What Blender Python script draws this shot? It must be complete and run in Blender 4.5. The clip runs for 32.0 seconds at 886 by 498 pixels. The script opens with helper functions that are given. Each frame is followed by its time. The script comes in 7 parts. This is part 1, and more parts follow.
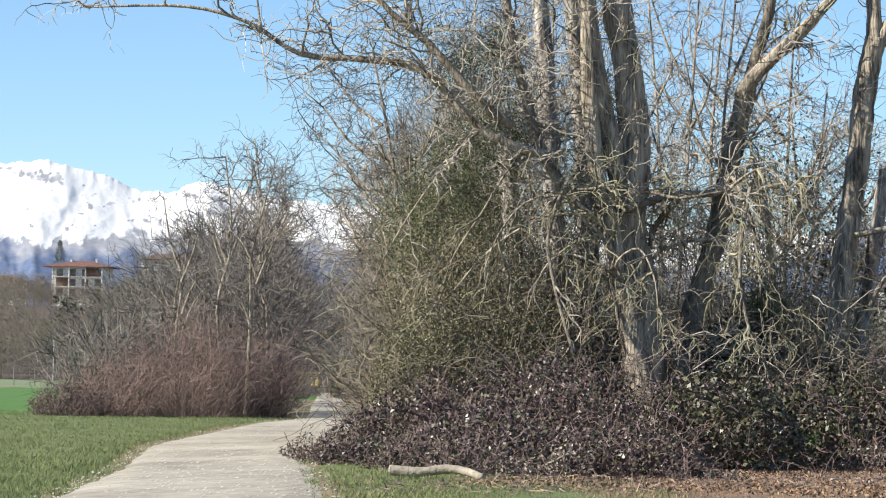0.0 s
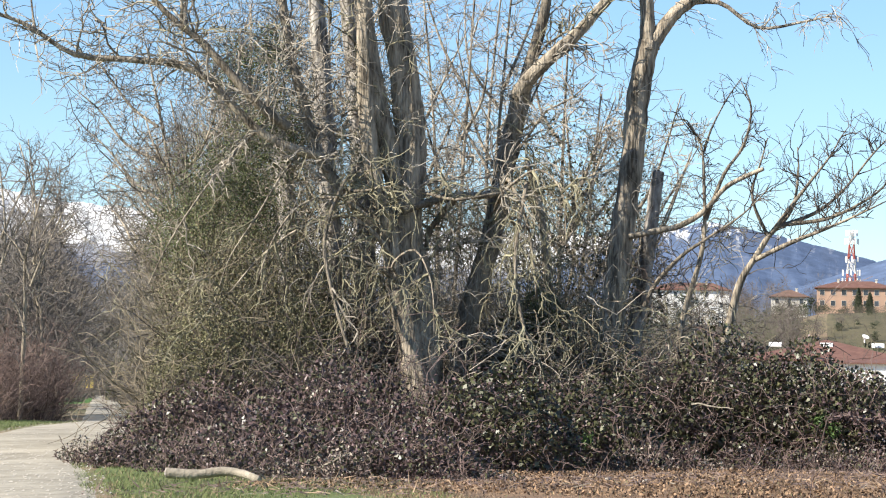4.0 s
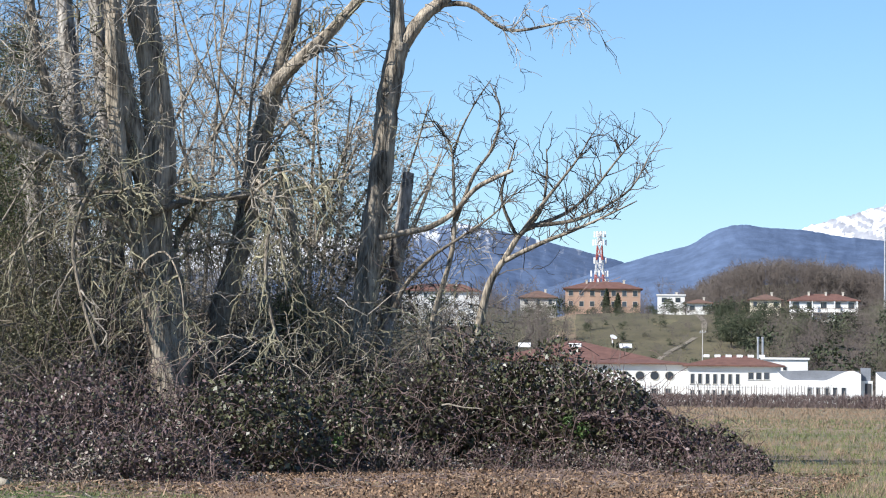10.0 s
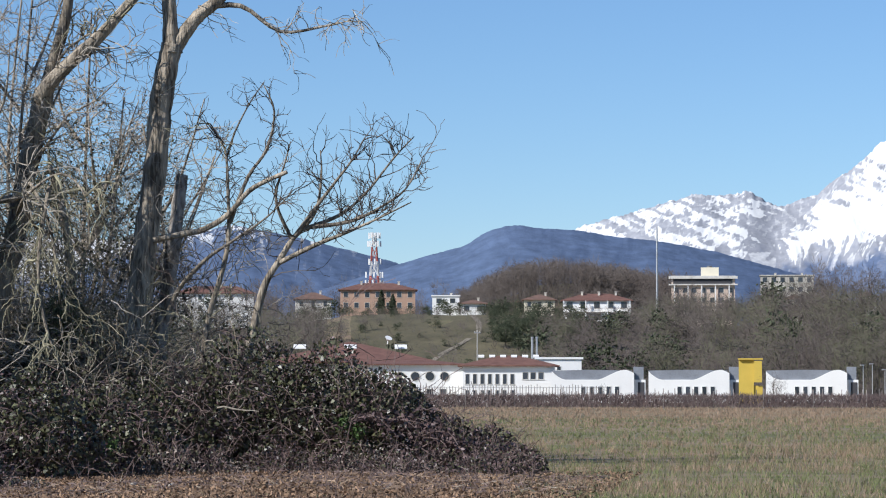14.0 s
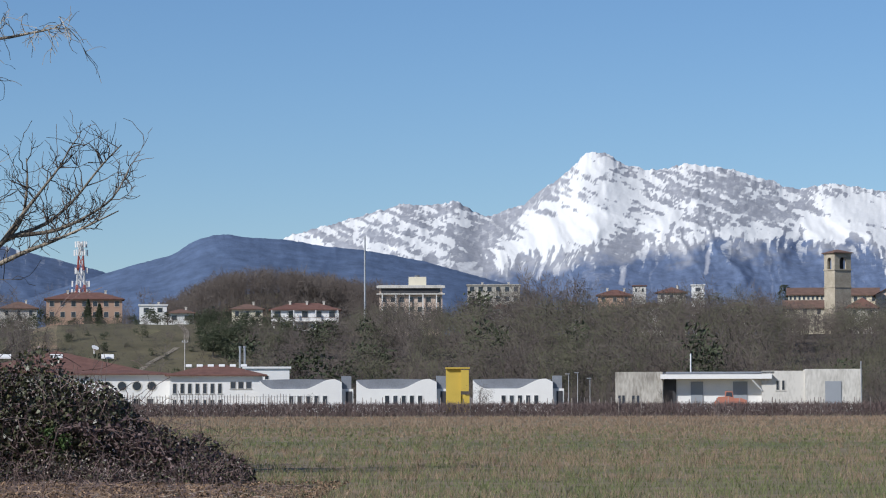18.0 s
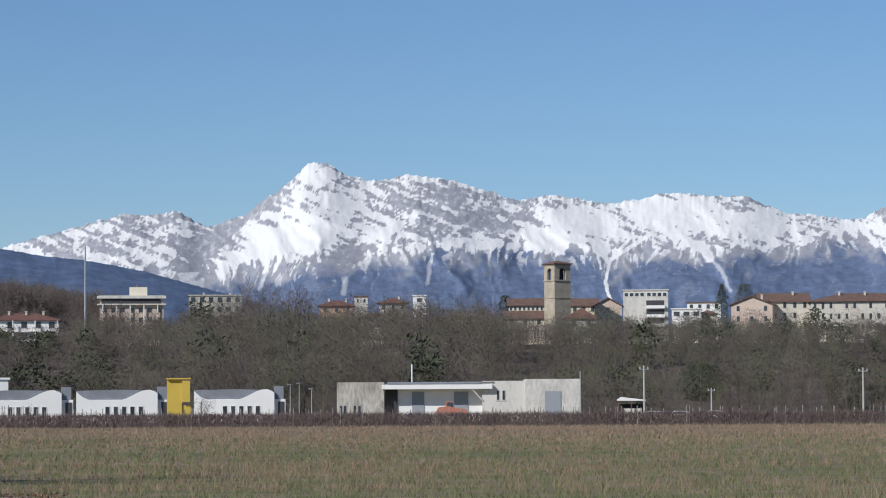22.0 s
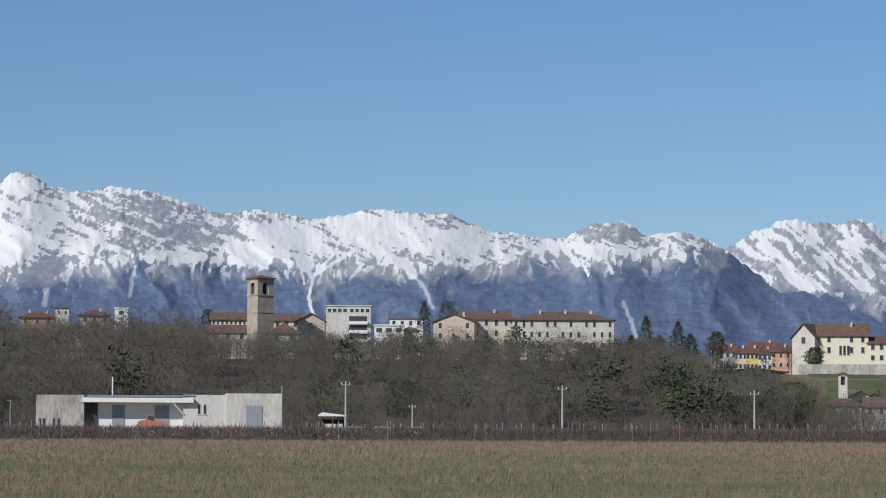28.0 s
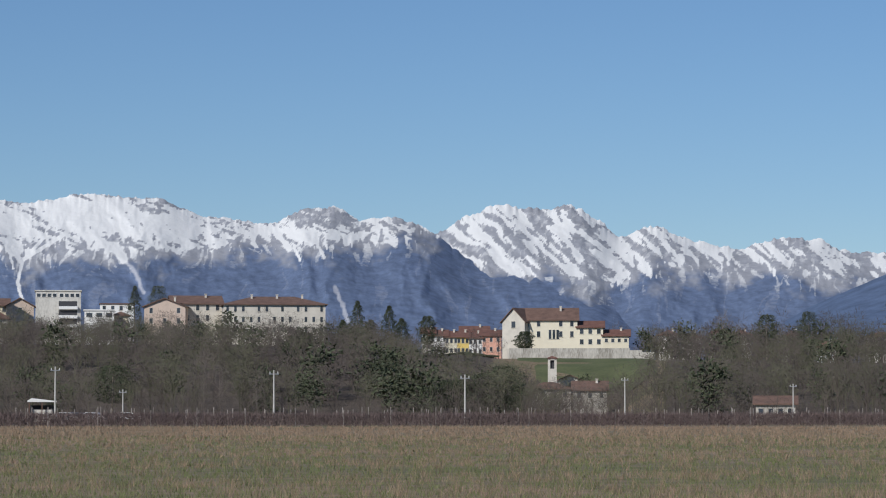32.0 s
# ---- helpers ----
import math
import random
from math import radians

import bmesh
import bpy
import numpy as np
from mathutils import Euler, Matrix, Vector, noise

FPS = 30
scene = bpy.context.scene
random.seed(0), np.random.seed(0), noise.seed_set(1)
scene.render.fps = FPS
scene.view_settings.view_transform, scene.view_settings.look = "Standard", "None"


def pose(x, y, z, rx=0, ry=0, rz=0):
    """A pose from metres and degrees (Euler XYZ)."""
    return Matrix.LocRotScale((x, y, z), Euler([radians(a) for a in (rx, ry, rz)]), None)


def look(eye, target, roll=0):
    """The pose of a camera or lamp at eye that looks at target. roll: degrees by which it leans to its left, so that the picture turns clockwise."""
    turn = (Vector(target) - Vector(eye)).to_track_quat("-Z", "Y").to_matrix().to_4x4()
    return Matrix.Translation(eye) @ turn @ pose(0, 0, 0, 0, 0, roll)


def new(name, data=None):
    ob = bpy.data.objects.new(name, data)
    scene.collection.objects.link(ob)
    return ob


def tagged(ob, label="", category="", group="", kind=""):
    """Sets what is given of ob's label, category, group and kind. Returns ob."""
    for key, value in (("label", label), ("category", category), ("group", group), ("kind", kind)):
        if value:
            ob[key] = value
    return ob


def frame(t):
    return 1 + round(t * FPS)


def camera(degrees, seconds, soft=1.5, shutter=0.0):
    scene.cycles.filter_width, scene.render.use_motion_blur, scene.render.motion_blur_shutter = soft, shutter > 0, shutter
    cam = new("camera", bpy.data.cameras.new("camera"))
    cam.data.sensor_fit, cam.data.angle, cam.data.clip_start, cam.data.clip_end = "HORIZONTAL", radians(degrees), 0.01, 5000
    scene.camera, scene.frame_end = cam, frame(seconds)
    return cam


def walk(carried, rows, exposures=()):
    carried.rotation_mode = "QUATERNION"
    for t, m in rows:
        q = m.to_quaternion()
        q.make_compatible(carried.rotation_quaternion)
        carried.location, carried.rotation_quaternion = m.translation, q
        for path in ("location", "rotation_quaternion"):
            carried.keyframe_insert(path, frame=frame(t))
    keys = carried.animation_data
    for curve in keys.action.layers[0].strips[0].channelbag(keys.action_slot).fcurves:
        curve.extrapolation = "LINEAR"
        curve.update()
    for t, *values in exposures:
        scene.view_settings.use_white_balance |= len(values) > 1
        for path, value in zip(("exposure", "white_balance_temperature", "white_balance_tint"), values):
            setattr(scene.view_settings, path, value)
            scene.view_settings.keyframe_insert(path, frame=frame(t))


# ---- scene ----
# The camera stands on its tripod at the field's edge and pans to the right.
EYE = (0.0, 0.0, 1.6)
cam = camera(17.15, 32.0, soft=1.1)
# seconds, bearing to the right of +y, tilt up, lean, in degrees
PAN = [
    (0, -20.749, 2.552, 1.15), (0.5, -20.204, 2.764, 1.10), (1, -20.036, 2.790, 1.06), (1.5, -19.686, 2.725, 0.99), (2, -19.030, 2.730, 0.95),
    (2.5, -18.314, 2.694, 1.01), (3, -17.583, 2.653, 1.09), (3.5, -16.902, 2.635, 0.97), (5.5, -15.170, 2.714, 0.81), (6, -14.620, 2.542, 0.72),
    (6.5, -14.131, 2.478, 0.72), (7, -13.782, 2.794, 0.70), (7.5, -13.507, 2.840, 0.67), (8, -13.198, 2.672, 0.52), (8.5, -12.856, 2.493, 0.50),
    (9, -12.386, 2.502, 0.55), (9.5, -11.964, 2.660, 0.53), (10, -11.516, 2.749, 0.57), (10.5, -11.129, 2.800, 0.67), (11, -10.774, 2.844, 0.60),
    (11.5, -10.362, 2.924, 0.57), (12, -9.815, 2.895, 0.43), (12.5, -9.094, 2.855, 0.33), (13, -8.257, 2.846, 0.16), (13.5, -7.626, 2.849, 0.10),
    (15.5, -5.213, 2.633, 0.02), (16, -4.191, 2.857, 0.15), (16.5, -3.189, 3.093, 0.07), (17, -2.406, 3.120, 0.10), (17.5, -2.010, 3.078, -0.02),
    (18, -1.425, 2.979, -0.14), (18.5, -0.754, 2.887, -0.35), (19, 0.000, 2.880, -0.41), (19.5, 0.756, 2.921, -0.32), (20, 1.570, 2.971, -0.26),
    (20.5, 2.354, 3.029, -0.05), (21, 3.073, 3.064, -0.11), (21.5, 3.528, 3.108, -0.28), (22, 4.003, 3.162, -0.31), (22.5, 4.423, 3.148, -0.35),
    (23, 4.831, 3.071, -0.08), (23.5, 5.240, 3.004, 0.02), (24, 5.689, 2.973, -0.00), (24.5, 6.070, 2.981, 0.02), (25, 6.588, 2.969, 0.20),
    (25.5, 7.118, 2.956, 0.24), (27.5, 9.209, 3.470, 0.29), (28, 9.782, 3.453, 0.28), (28.5, 10.370, 3.328, 0.32), (29, 11.031, 3.213, 0.29),
    (29.5, 11.673, 3.123, 0.16), (30, 12.413, 3.030, 0.24), (30.5, 13.143, 2.985, 0.28), (31, 13.951, 3.030, 0.25), (31.5, 14.664, 3.102, 0.16),
    (32, 15.411, 3.168, -0.00),
]


def sight(az, el):
    a, e = radians(az), radians(el)
    return (EYE[0] + math.sin(a) * math.cos(e), EYE[1] + math.cos(a) * math.cos(e), EYE[2] + math.sin(e))


EXPOSURES = ((0.0, 1.23, 6300, 8), (3.0, 1.38, 6450, 8), (7.0, 1.22, 6100, 8), (10.0, 1.06, 5850, 9), (13.0, 0.74, 5750, 10), (16.5, 0.32, 5700, 10), (21.0, 0.16, 5780, 10), (26.0, 0.03, 5750, 10), (32.0, -0.05, 5800, 10))
walk(cam, [(t, look(EYE, sight(az, el), roll)) for t, az, el, roll in PAN], EXPOSURES)

# ---- world and sun ----
SUN_AZ, SUN_EL = -129.0, 35.0
world = bpy.data.worlds.new("world")
scene.world = world
world.use_nodes = True
_nt = world.node_tree
_sky = _nt.nodes.new("ShaderNodeTexSky")
_sky.sky_type, _sky.sun_disc = "NISHITA", False
_sky.sun_elevation, _sky.sun_rotation = radians(SUN_EL), radians(SUN_AZ)
_sky.altitude, _sky.air_density, _sky.dust_density, _sky.ozone_density = 800.0, 1.0, 0.0, 5.0
_bg = _nt.nodes["Background"]
_bg.inputs["Strength"].default_value = 0.07
_nt.links.new(_sky.outputs["Color"], _bg.inputs["Color"])
sun = new("sun", bpy.data.lights.new("sun", "SUN"))
sun.data.energy, sun.data.angle, sun.data.color = 4.0, radians(0.5), (1.0, 0.91, 0.79)
_a, _e = radians(SUN_AZ), radians(SUN_EL)
sun.matrix_world = look((200 * math.sin(_a) * math.cos(_e), 200 * math.cos(_a) * math.cos(_e), 200 * math.sin(_e)), (0, 0, 0))


# ---- materials ----
def material(name, dark, light, scale=1.0, fine=None, rough=0.9, bump=0.3, metal=0.0, spread=0.0, per="", spec=0.3, low=0.35, high=0.65, stretch=(1, 1, 1)):
    """A surface mottled between two colours at two scales, with relief; per: "object" or "island" varies its brightness by spread."""
    m = bpy.data.materials.new(name)
    m.use_nodes = True
    nt = m.node_tree
    nodes, links = nt.nodes, nt.links
    b = nodes["Principled BSDF"]
    b.inputs["Roughness"].default_value, b.inputs["Metallic"].default_value = rough, metal
    b.inputs["Specular IOR Level"].default_value = spec
    geo = nodes.new("ShaderNodeTexCoord" if per != "world" else "ShaderNodeNewGeometry")
    out = geo.outputs["Object"] if per != "world" else geo.outputs["Position"]
    mp = nodes.new("ShaderNodeMapping")
    mp.inputs["Scale"].default_value = stretch
    links.new(out, mp.inputs["Vector"])
    n1 = nodes.new("ShaderNodeTexNoise")
    n1.inputs["Scale"].default_value, n1.inputs["Detail"].default_value = scale, 5.0
    n2 = nodes.new("ShaderNodeTexNoise")
    n2.inputs["Scale"].default_value, n2.inputs["Detail"].default_value = fine or scale * 9, 4.0
    links.new(mp.outputs[0], n1.inputs["Vector"])
    links.new(mp.outputs[0], n2.inputs["Vector"])
    mix = nodes.new("ShaderNodeMath")
    mix.operation = "MULTIPLY_ADD"
    links.new(n2.outputs["Fac"], mix.inputs[0])
    mix.inputs[1].default_value = 0.45
    half = nodes.new("ShaderNodeMath")
    half.operation = "MULTIPLY"
    links.new(n1.outputs["Fac"], half.inputs[0])
    half.inputs[1].default_value = 0.55
    links.new(half.outputs[0], mix.inputs[2])
    ramp = nodes.new("ShaderNodeValToRGB")
    ramp.color_ramp.elements[0].position, ramp.color_ramp.elements[1].position = low, high
    ramp.color_ramp.elements[0].color, ramp.color_ramp.elements[1].color = (*dark, 1), (*light, 1)
    links.new(mix.outputs[0], ramp.inputs["Fac"])
    colour = ramp.outputs["Color"]
    if spread:
        if per == "island":
            r = nodes.new("ShaderNodeNewGeometry").outputs["Random Per Island"]
        else:
            r = nodes.new("ShaderNodeObjectInfo").outputs["Random"]
        mr = nodes.new("ShaderNodeMapRange")
        mr.inputs["To Min"].default_value, mr.inputs["To Max"].default_value = 1 - spread, 1 + spread
        links.new(r, mr.inputs["Value"])
        hsv = nodes.new("ShaderNodeHueSaturation")
        links.new(mr.outputs[0], hsv.inputs["Value"])
        links.new(colour, hsv.inputs["Color"])
        colour = hsv.outputs["Color"]
    links.new(colour, b.inputs["Base Color"])
    if bump:
        bp = nodes.new("ShaderNodeBump")
        bp.inputs["Strength"].default_value = bump
        bp.inputs["Distance"].default_value = 0.05
        links.new(n2.outputs["Fac"], bp.inputs["Height"])
        links.new(bp.outputs[0], b.inputs["Normal"])
    return m


def wall_paint(name, c, dirt=0.82):
    return material(name, tuple(v * dirt for v in c), c, scale=0.5, fine=6.0, rough=0.85, bump=0.12, low=0.25, high=0.6)


def glass(name, c=(0.03, 0.035, 0.045)):
    m = material(name, c, tuple(v * 1.6 for v in c), scale=0.4, rough=0.12, bump=0.0, spec=0.6, spread=0.4, per="object")
    return m


M = {}
M["field"] = material("meadow_soil", (0.128, 0.126, 0.058), (0.262, 0.188, 0.122), scale=0.05, fine=0.6, bump=0.6, per="world", stretch=(0.45, 1, 1), low=0.40, high=0.60)
M["straw"] = material("dry_grass", (0.23, 0.162, 0.108), (0.34, 0.25, 0.17), scale=2.0, rough=0.95, bump=0, spread=0.14, per="island")
M["grass"] = material("green_grass", (0.112, 0.133, 0.05), (0.185, 0.20, 0.083), scale=2.0, rough=0.9, bump=0, spread=0.14, per="island")
M["lawn"] = material("crop_green", (0.055, 0.12, 0.025), (0.095, 0.19, 0.04), scale=0.3, fine=4.0, bump=0.6, per="world")
M["verge"] = material("verge_turf", (0.08, 0.115, 0.035), (0.16, 0.18, 0.07), scale=0.5, fine=5.0, bump=0.7, per="world")
M["palecrop"] = material("pale_crop", (0.13, 0.17, 0.08), (0.20, 0.23, 0.12), scale=0.06, fine=0.8, bump=0.4, per="world")
M["gravel"] = material("gravel", (0.24, 0.215, 0.165), (0.47, 0.425, 0.34), scale=0.5, fine=5.0, bump=0.8, per="world", stretch=(1.3, 0.25, 1))
M["stone"] = material("loose_stone", (0.29, 0.262, 0.22), (0.47, 0.43, 0.37), scale=5.0, bump=0.5, spread=0.2, per="island")
M["litter"] = material("leaf_litter", (0.10, 0.068, 0.044), (0.285, 0.185, 0.112), scale=0.6, fine=7.0, bump=1.0, per="world")
M["chip"] = material("litter_flakes", (0.12, 0.078, 0.050), (0.30, 0.20, 0.125), scale=3.0, bump=0, spread=0.6, per="island")
M["bark"] = material("grey_bark", (0.085, 0.070, 0.052), (0.47, 0.40, 0.305), scale=5.0, fine=24.0, bump=1.0, stretch=(1, 1, 0.14), low=0.39, high=0.60)
M["darkbark"] = material("dark_bark", (0.072, 0.060, 0.046), (0.33, 0.28, 0.212), scale=5.0, fine=26.0, bump=1.0, stretch=(1, 1, 0.18), low=0.36, high=0.64)
M["palebark"] = material("pale_bark", (0.1, 0.0845, 0.0704), (0.45, 0.412, 0.3685), scale=2.4, fine=11.0, bump=0.9, stretch=(1, 1, 0.4), low=0.42, high=0.62)
M["twig"] = material("twig_bark", (0.20, 0.176, 0.144), (0.40, 0.355, 0.288), scale=3.0, bump=0, spread=0.4, per="island")
M["darktwig"] = material("dark_twig", (0.050, 0.043, 0.038), (0.125, 0.108, 0.094), scale=3.0, bump=0, spread=0.35, per="island")
M["turf"] = material("turf_blades", (0.10, 0.135, 0.045), (0.20, 0.225, 0.095), scale=1.2, rough=0.85, bump=0, spread=0.35, per="island")
M["mosstwig"] = material("lichen_twig", (0.145, 0.132, 0.085), (0.315, 0.288, 0.19), scale=3.0, bump=0, spread=0.45, per="island")
M["redtwig"] = material("reddish_twig", (0.0756, 0.0535, 0.0474), (0.1827, 0.1331, 0.1173), scale=2.0, bump=0, spread=0.5, per="island")
M["rosetwig"] = material("rosy_rod", (0.135, 0.0927, 0.0792), (0.24, 0.17, 0.1452), scale=0.5, bump=0, spread=0.35, per="island")
M["browntwig"] = material("brown_twig", (0.12, 0.1009, 0.0726), (0.22, 0.1833, 0.1298), scale=2.0, bump=0, spread=0.4, per="island")
M["bramble"] = material("bramble_leaf", (0.0428, 0.0281, 0.0286), (0.1323, 0.0868, 0.0831), scale=1.2, rough=0.45, bump=0, spread=0.75, per="island", spec=0.45)
M["bramblegreen"] = material("bramble_green_leaf", (0.0389, 0.042, 0.0211), (0.0994, 0.1, 0.048), scale=1.2, rough=0.42, bump=0, spread=0.6, per="island", spec=0.5)
M["brightleaf"] = material("fresh_leaf", (0.045, 0.08, 0.024), (0.085, 0.13, 0.04), scale=2.0, rough=0.5, bump=0, spread=0.3, per="island")
M["oliveleaf"] = material("olive_leaf", (0.10, 0.098, 0.05), (0.215, 0.202, 0.108), scale=1.5, rough=0.6, bump=0, spread=0.5, per="island")
M["ivy"] = material("ivy_leaf", (0.055, 0.072, 0.024), (0.13, 0.148, 0.055), scale=1.5, rough=0.6, bump=0, spread=0.45, per="island", spec=0.5)
M["paleleaf"] = material("dry_pale_leaf", (0.28, 0.24, 0.20), (0.50, 0.45, 0.40), scale=2.0, bump=0, spread=0.4, per="island")
M["deadleaf_glint"] = material("dead_leaf_glint", (0.16, 0.125, 0.10), (0.36, 0.31, 0.265), scale=2.0, bump=0, spread=0.6, per="island")
M["wood"] = material("cut_wood", (0.19, 0.163, 0.125), (0.37, 0.325, 0.255), scale=2.0, fine=14.0, bump=0.6)
M["greybrown"] = material("grey_brown_twig", (0.108, 0.0948, 0.0847), (0.205, 0.1813, 0.1595), scale=0.4, bump=0, spread=0.2, per="island")
M["farpurple"] = material("purplish_far_twigs", (0.0546, 0.0438, 0.0394), (0.0902, 0.0747, 0.067), scale=0.05, bump=0, spread=0.07, per="island")
M["fargrey"] = material("grey_far_twigs", (0.0829, 0.0694, 0.0594), (0.1322, 0.112, 0.0963), scale=0.05, bump=0, spread=0.07, per="island")
M["farwood"] = material("bare_far_twigs", (0.0661, 0.0539, 0.0449), (0.1094, 0.0906, 0.0774), scale=0.05, bump=0, spread=0.07, per="island")
M["farolive"] = material("olive_far_twigs", (0.065, 0.065, 0.0413), (0.1125, 0.1075, 0.0675), scale=0.05, bump=0, spread=0.07, per="island")
M["fargreen"] = material("evergreen_far", (0.042, 0.0532, 0.0308), (0.0924, 0.1036, 0.0588), scale=0.2, bump=0, spread=0.25, per="island")
M["vine"] = material("vine_cane", (0.11, 0.08, 0.074), (0.16, 0.12, 0.11), scale=0.4, bump=0, spread=0.15, per="island")
M["post"] = material("vine_post", (0.17, 0.145, 0.13), (0.32, 0.285, 0.26), scale=2.0, bump=0.3, spread=0.4, per="object")
M["white"] = wall_paint("white_render", (0.80, 0.79, 0.76), 0.9)
M["cream"] = wall_paint("cream_render", (0.72, 0.66, 0.50))
M["yellowish"] = wall_paint("pale_yellow_render", (0.76, 0.70, 0.54), 0.9)
M["oldcream"] = wall_paint("weathered_render", (0.64, 0.595, 0.51), 0.68)
M["pinkish"] = wall_paint("pinkish_render", (0.60, 0.48, 0.39), 0.75)
M["orange"] = wall_paint("orange_brick_render", (0.46, 0.305, 0.22), 0.8)
M["pink"] = wall_paint("salmon_render", (0.68, 0.38, 0.28))
M["ochre"] = wall_paint("ochre_render", (0.70, 0.52, 0.16))
M["concrete"] = material("stained_concrete", (0.26, 0.24, 0.205), (0.52, 0.49, 0.43), scale=0.35, fine=3.0, rough=0.9, bump=0.2, stretch=(1, 1, 0.3), low=0.38, high=0.58)
M["concretew"] = material("white_concrete", (0.42, 0.40, 0.355), (0.62, 0.595, 0.54), scale=0.35, fine=3.0, rough=0.9, bump=0.15, stretch=(1, 1, 0.35), low=0.36, high=0.55)
# dark paint for parts that stand for shaded openings and recesses
M["shade"] = wall_paint("recess_shade_paint", (0.06, 0.06, 0.065))
M["towerstone"] = material("tower_stone", (0.30, 0.26, 0.19), (0.50, 0.44, 0.34), scale=0.5, fine=4.0, bump=0.6)
M["tile"] = material("clay_roof_tile", (0.11, 0.056, 0.045), (0.205, 0.108, 0.082), scale=0.8, fine=7.0, bump=0.8)
M["browntile"] = material("weathered_roof_tile", (0.11, 0.07, 0.055), (0.20, 0.125, 0.095), scale=0.7, fine=7.0, bump=0.8)
M["slate"] = material("grey_roof_sheet", (0.17, 0.18, 0.20), (0.25, 0.265, 0.29), scale=0.6, bump=0.2, rough=0.5)
M["yellow"] = wall_paint("yellow_painted_metal", (0.58, 0.42, 0.075), 0.85)
M["glass"] = glass("window_glass")
M["frame"] = wall_paint("window_surround", (0.60, 0.57, 0.50))
M["greydoor"] = wall_paint("grey_sheet_door", (0.30, 0.32, 0.345), 0.9)
M["steel"] = material("galvanised_steel", (0.36, 0.36, 0.36), (0.52, 0.52, 0.52), scale=2.0, rough=0.45, metal=0.6, bump=0.1)
M["redpaint"] = wall_paint("mast_red_paint", (0.48, 0.13, 0.10))
M["machine"] = wall_paint("orange_machine_paint", (0.46, 0.19, 0.13))
M["rubber"] = wall_paint("black_rubber", (0.03, 0.03, 0.03))
M["carwhite"] = material("white_car_paint", (0.60, 0.60, 0.60), (0.72, 0.72, 0.72), scale=0.5, rough=0.25, bump=0, spec=0.5)
M["cargrey"] = material("grey_car_paint", (0.12, 0.13, 0.15), (0.2, 0.21, 0.23), scale=0.5, rough=0.25, bump=0, spec=0.5)
M["pole"] = material("concrete_pole", (0.38, 0.36, 0.33), (0.55, 0.53, 0.49), scale=1.0, bump=0.2)
M["dirtpath"] = material("worn_path", (0.17, 0.145, 0.105), (0.28, 0.245, 0.185), scale=0.3, bump=0.3, per="world")
M["slopegreen"] = material("slope_turf", (0.075, 0.09, 0.036), (0.135, 0.145, 0.065), scale=0.12, fine=1.5, bump=0.5, per="world")
M["woodfloor"] = material("woodland_floor", (0.06, 0.048, 0.038), (0.125, 0.10, 0.075), scale=0.15, fine=1.5, bump=0.6, per="world")
M["hillgrass"] = material("slope_grass", (0.085, 0.075, 0.042), (0.145, 0.125, 0.07), scale=0.12, fine=1.2, bump=0.5, per="world")


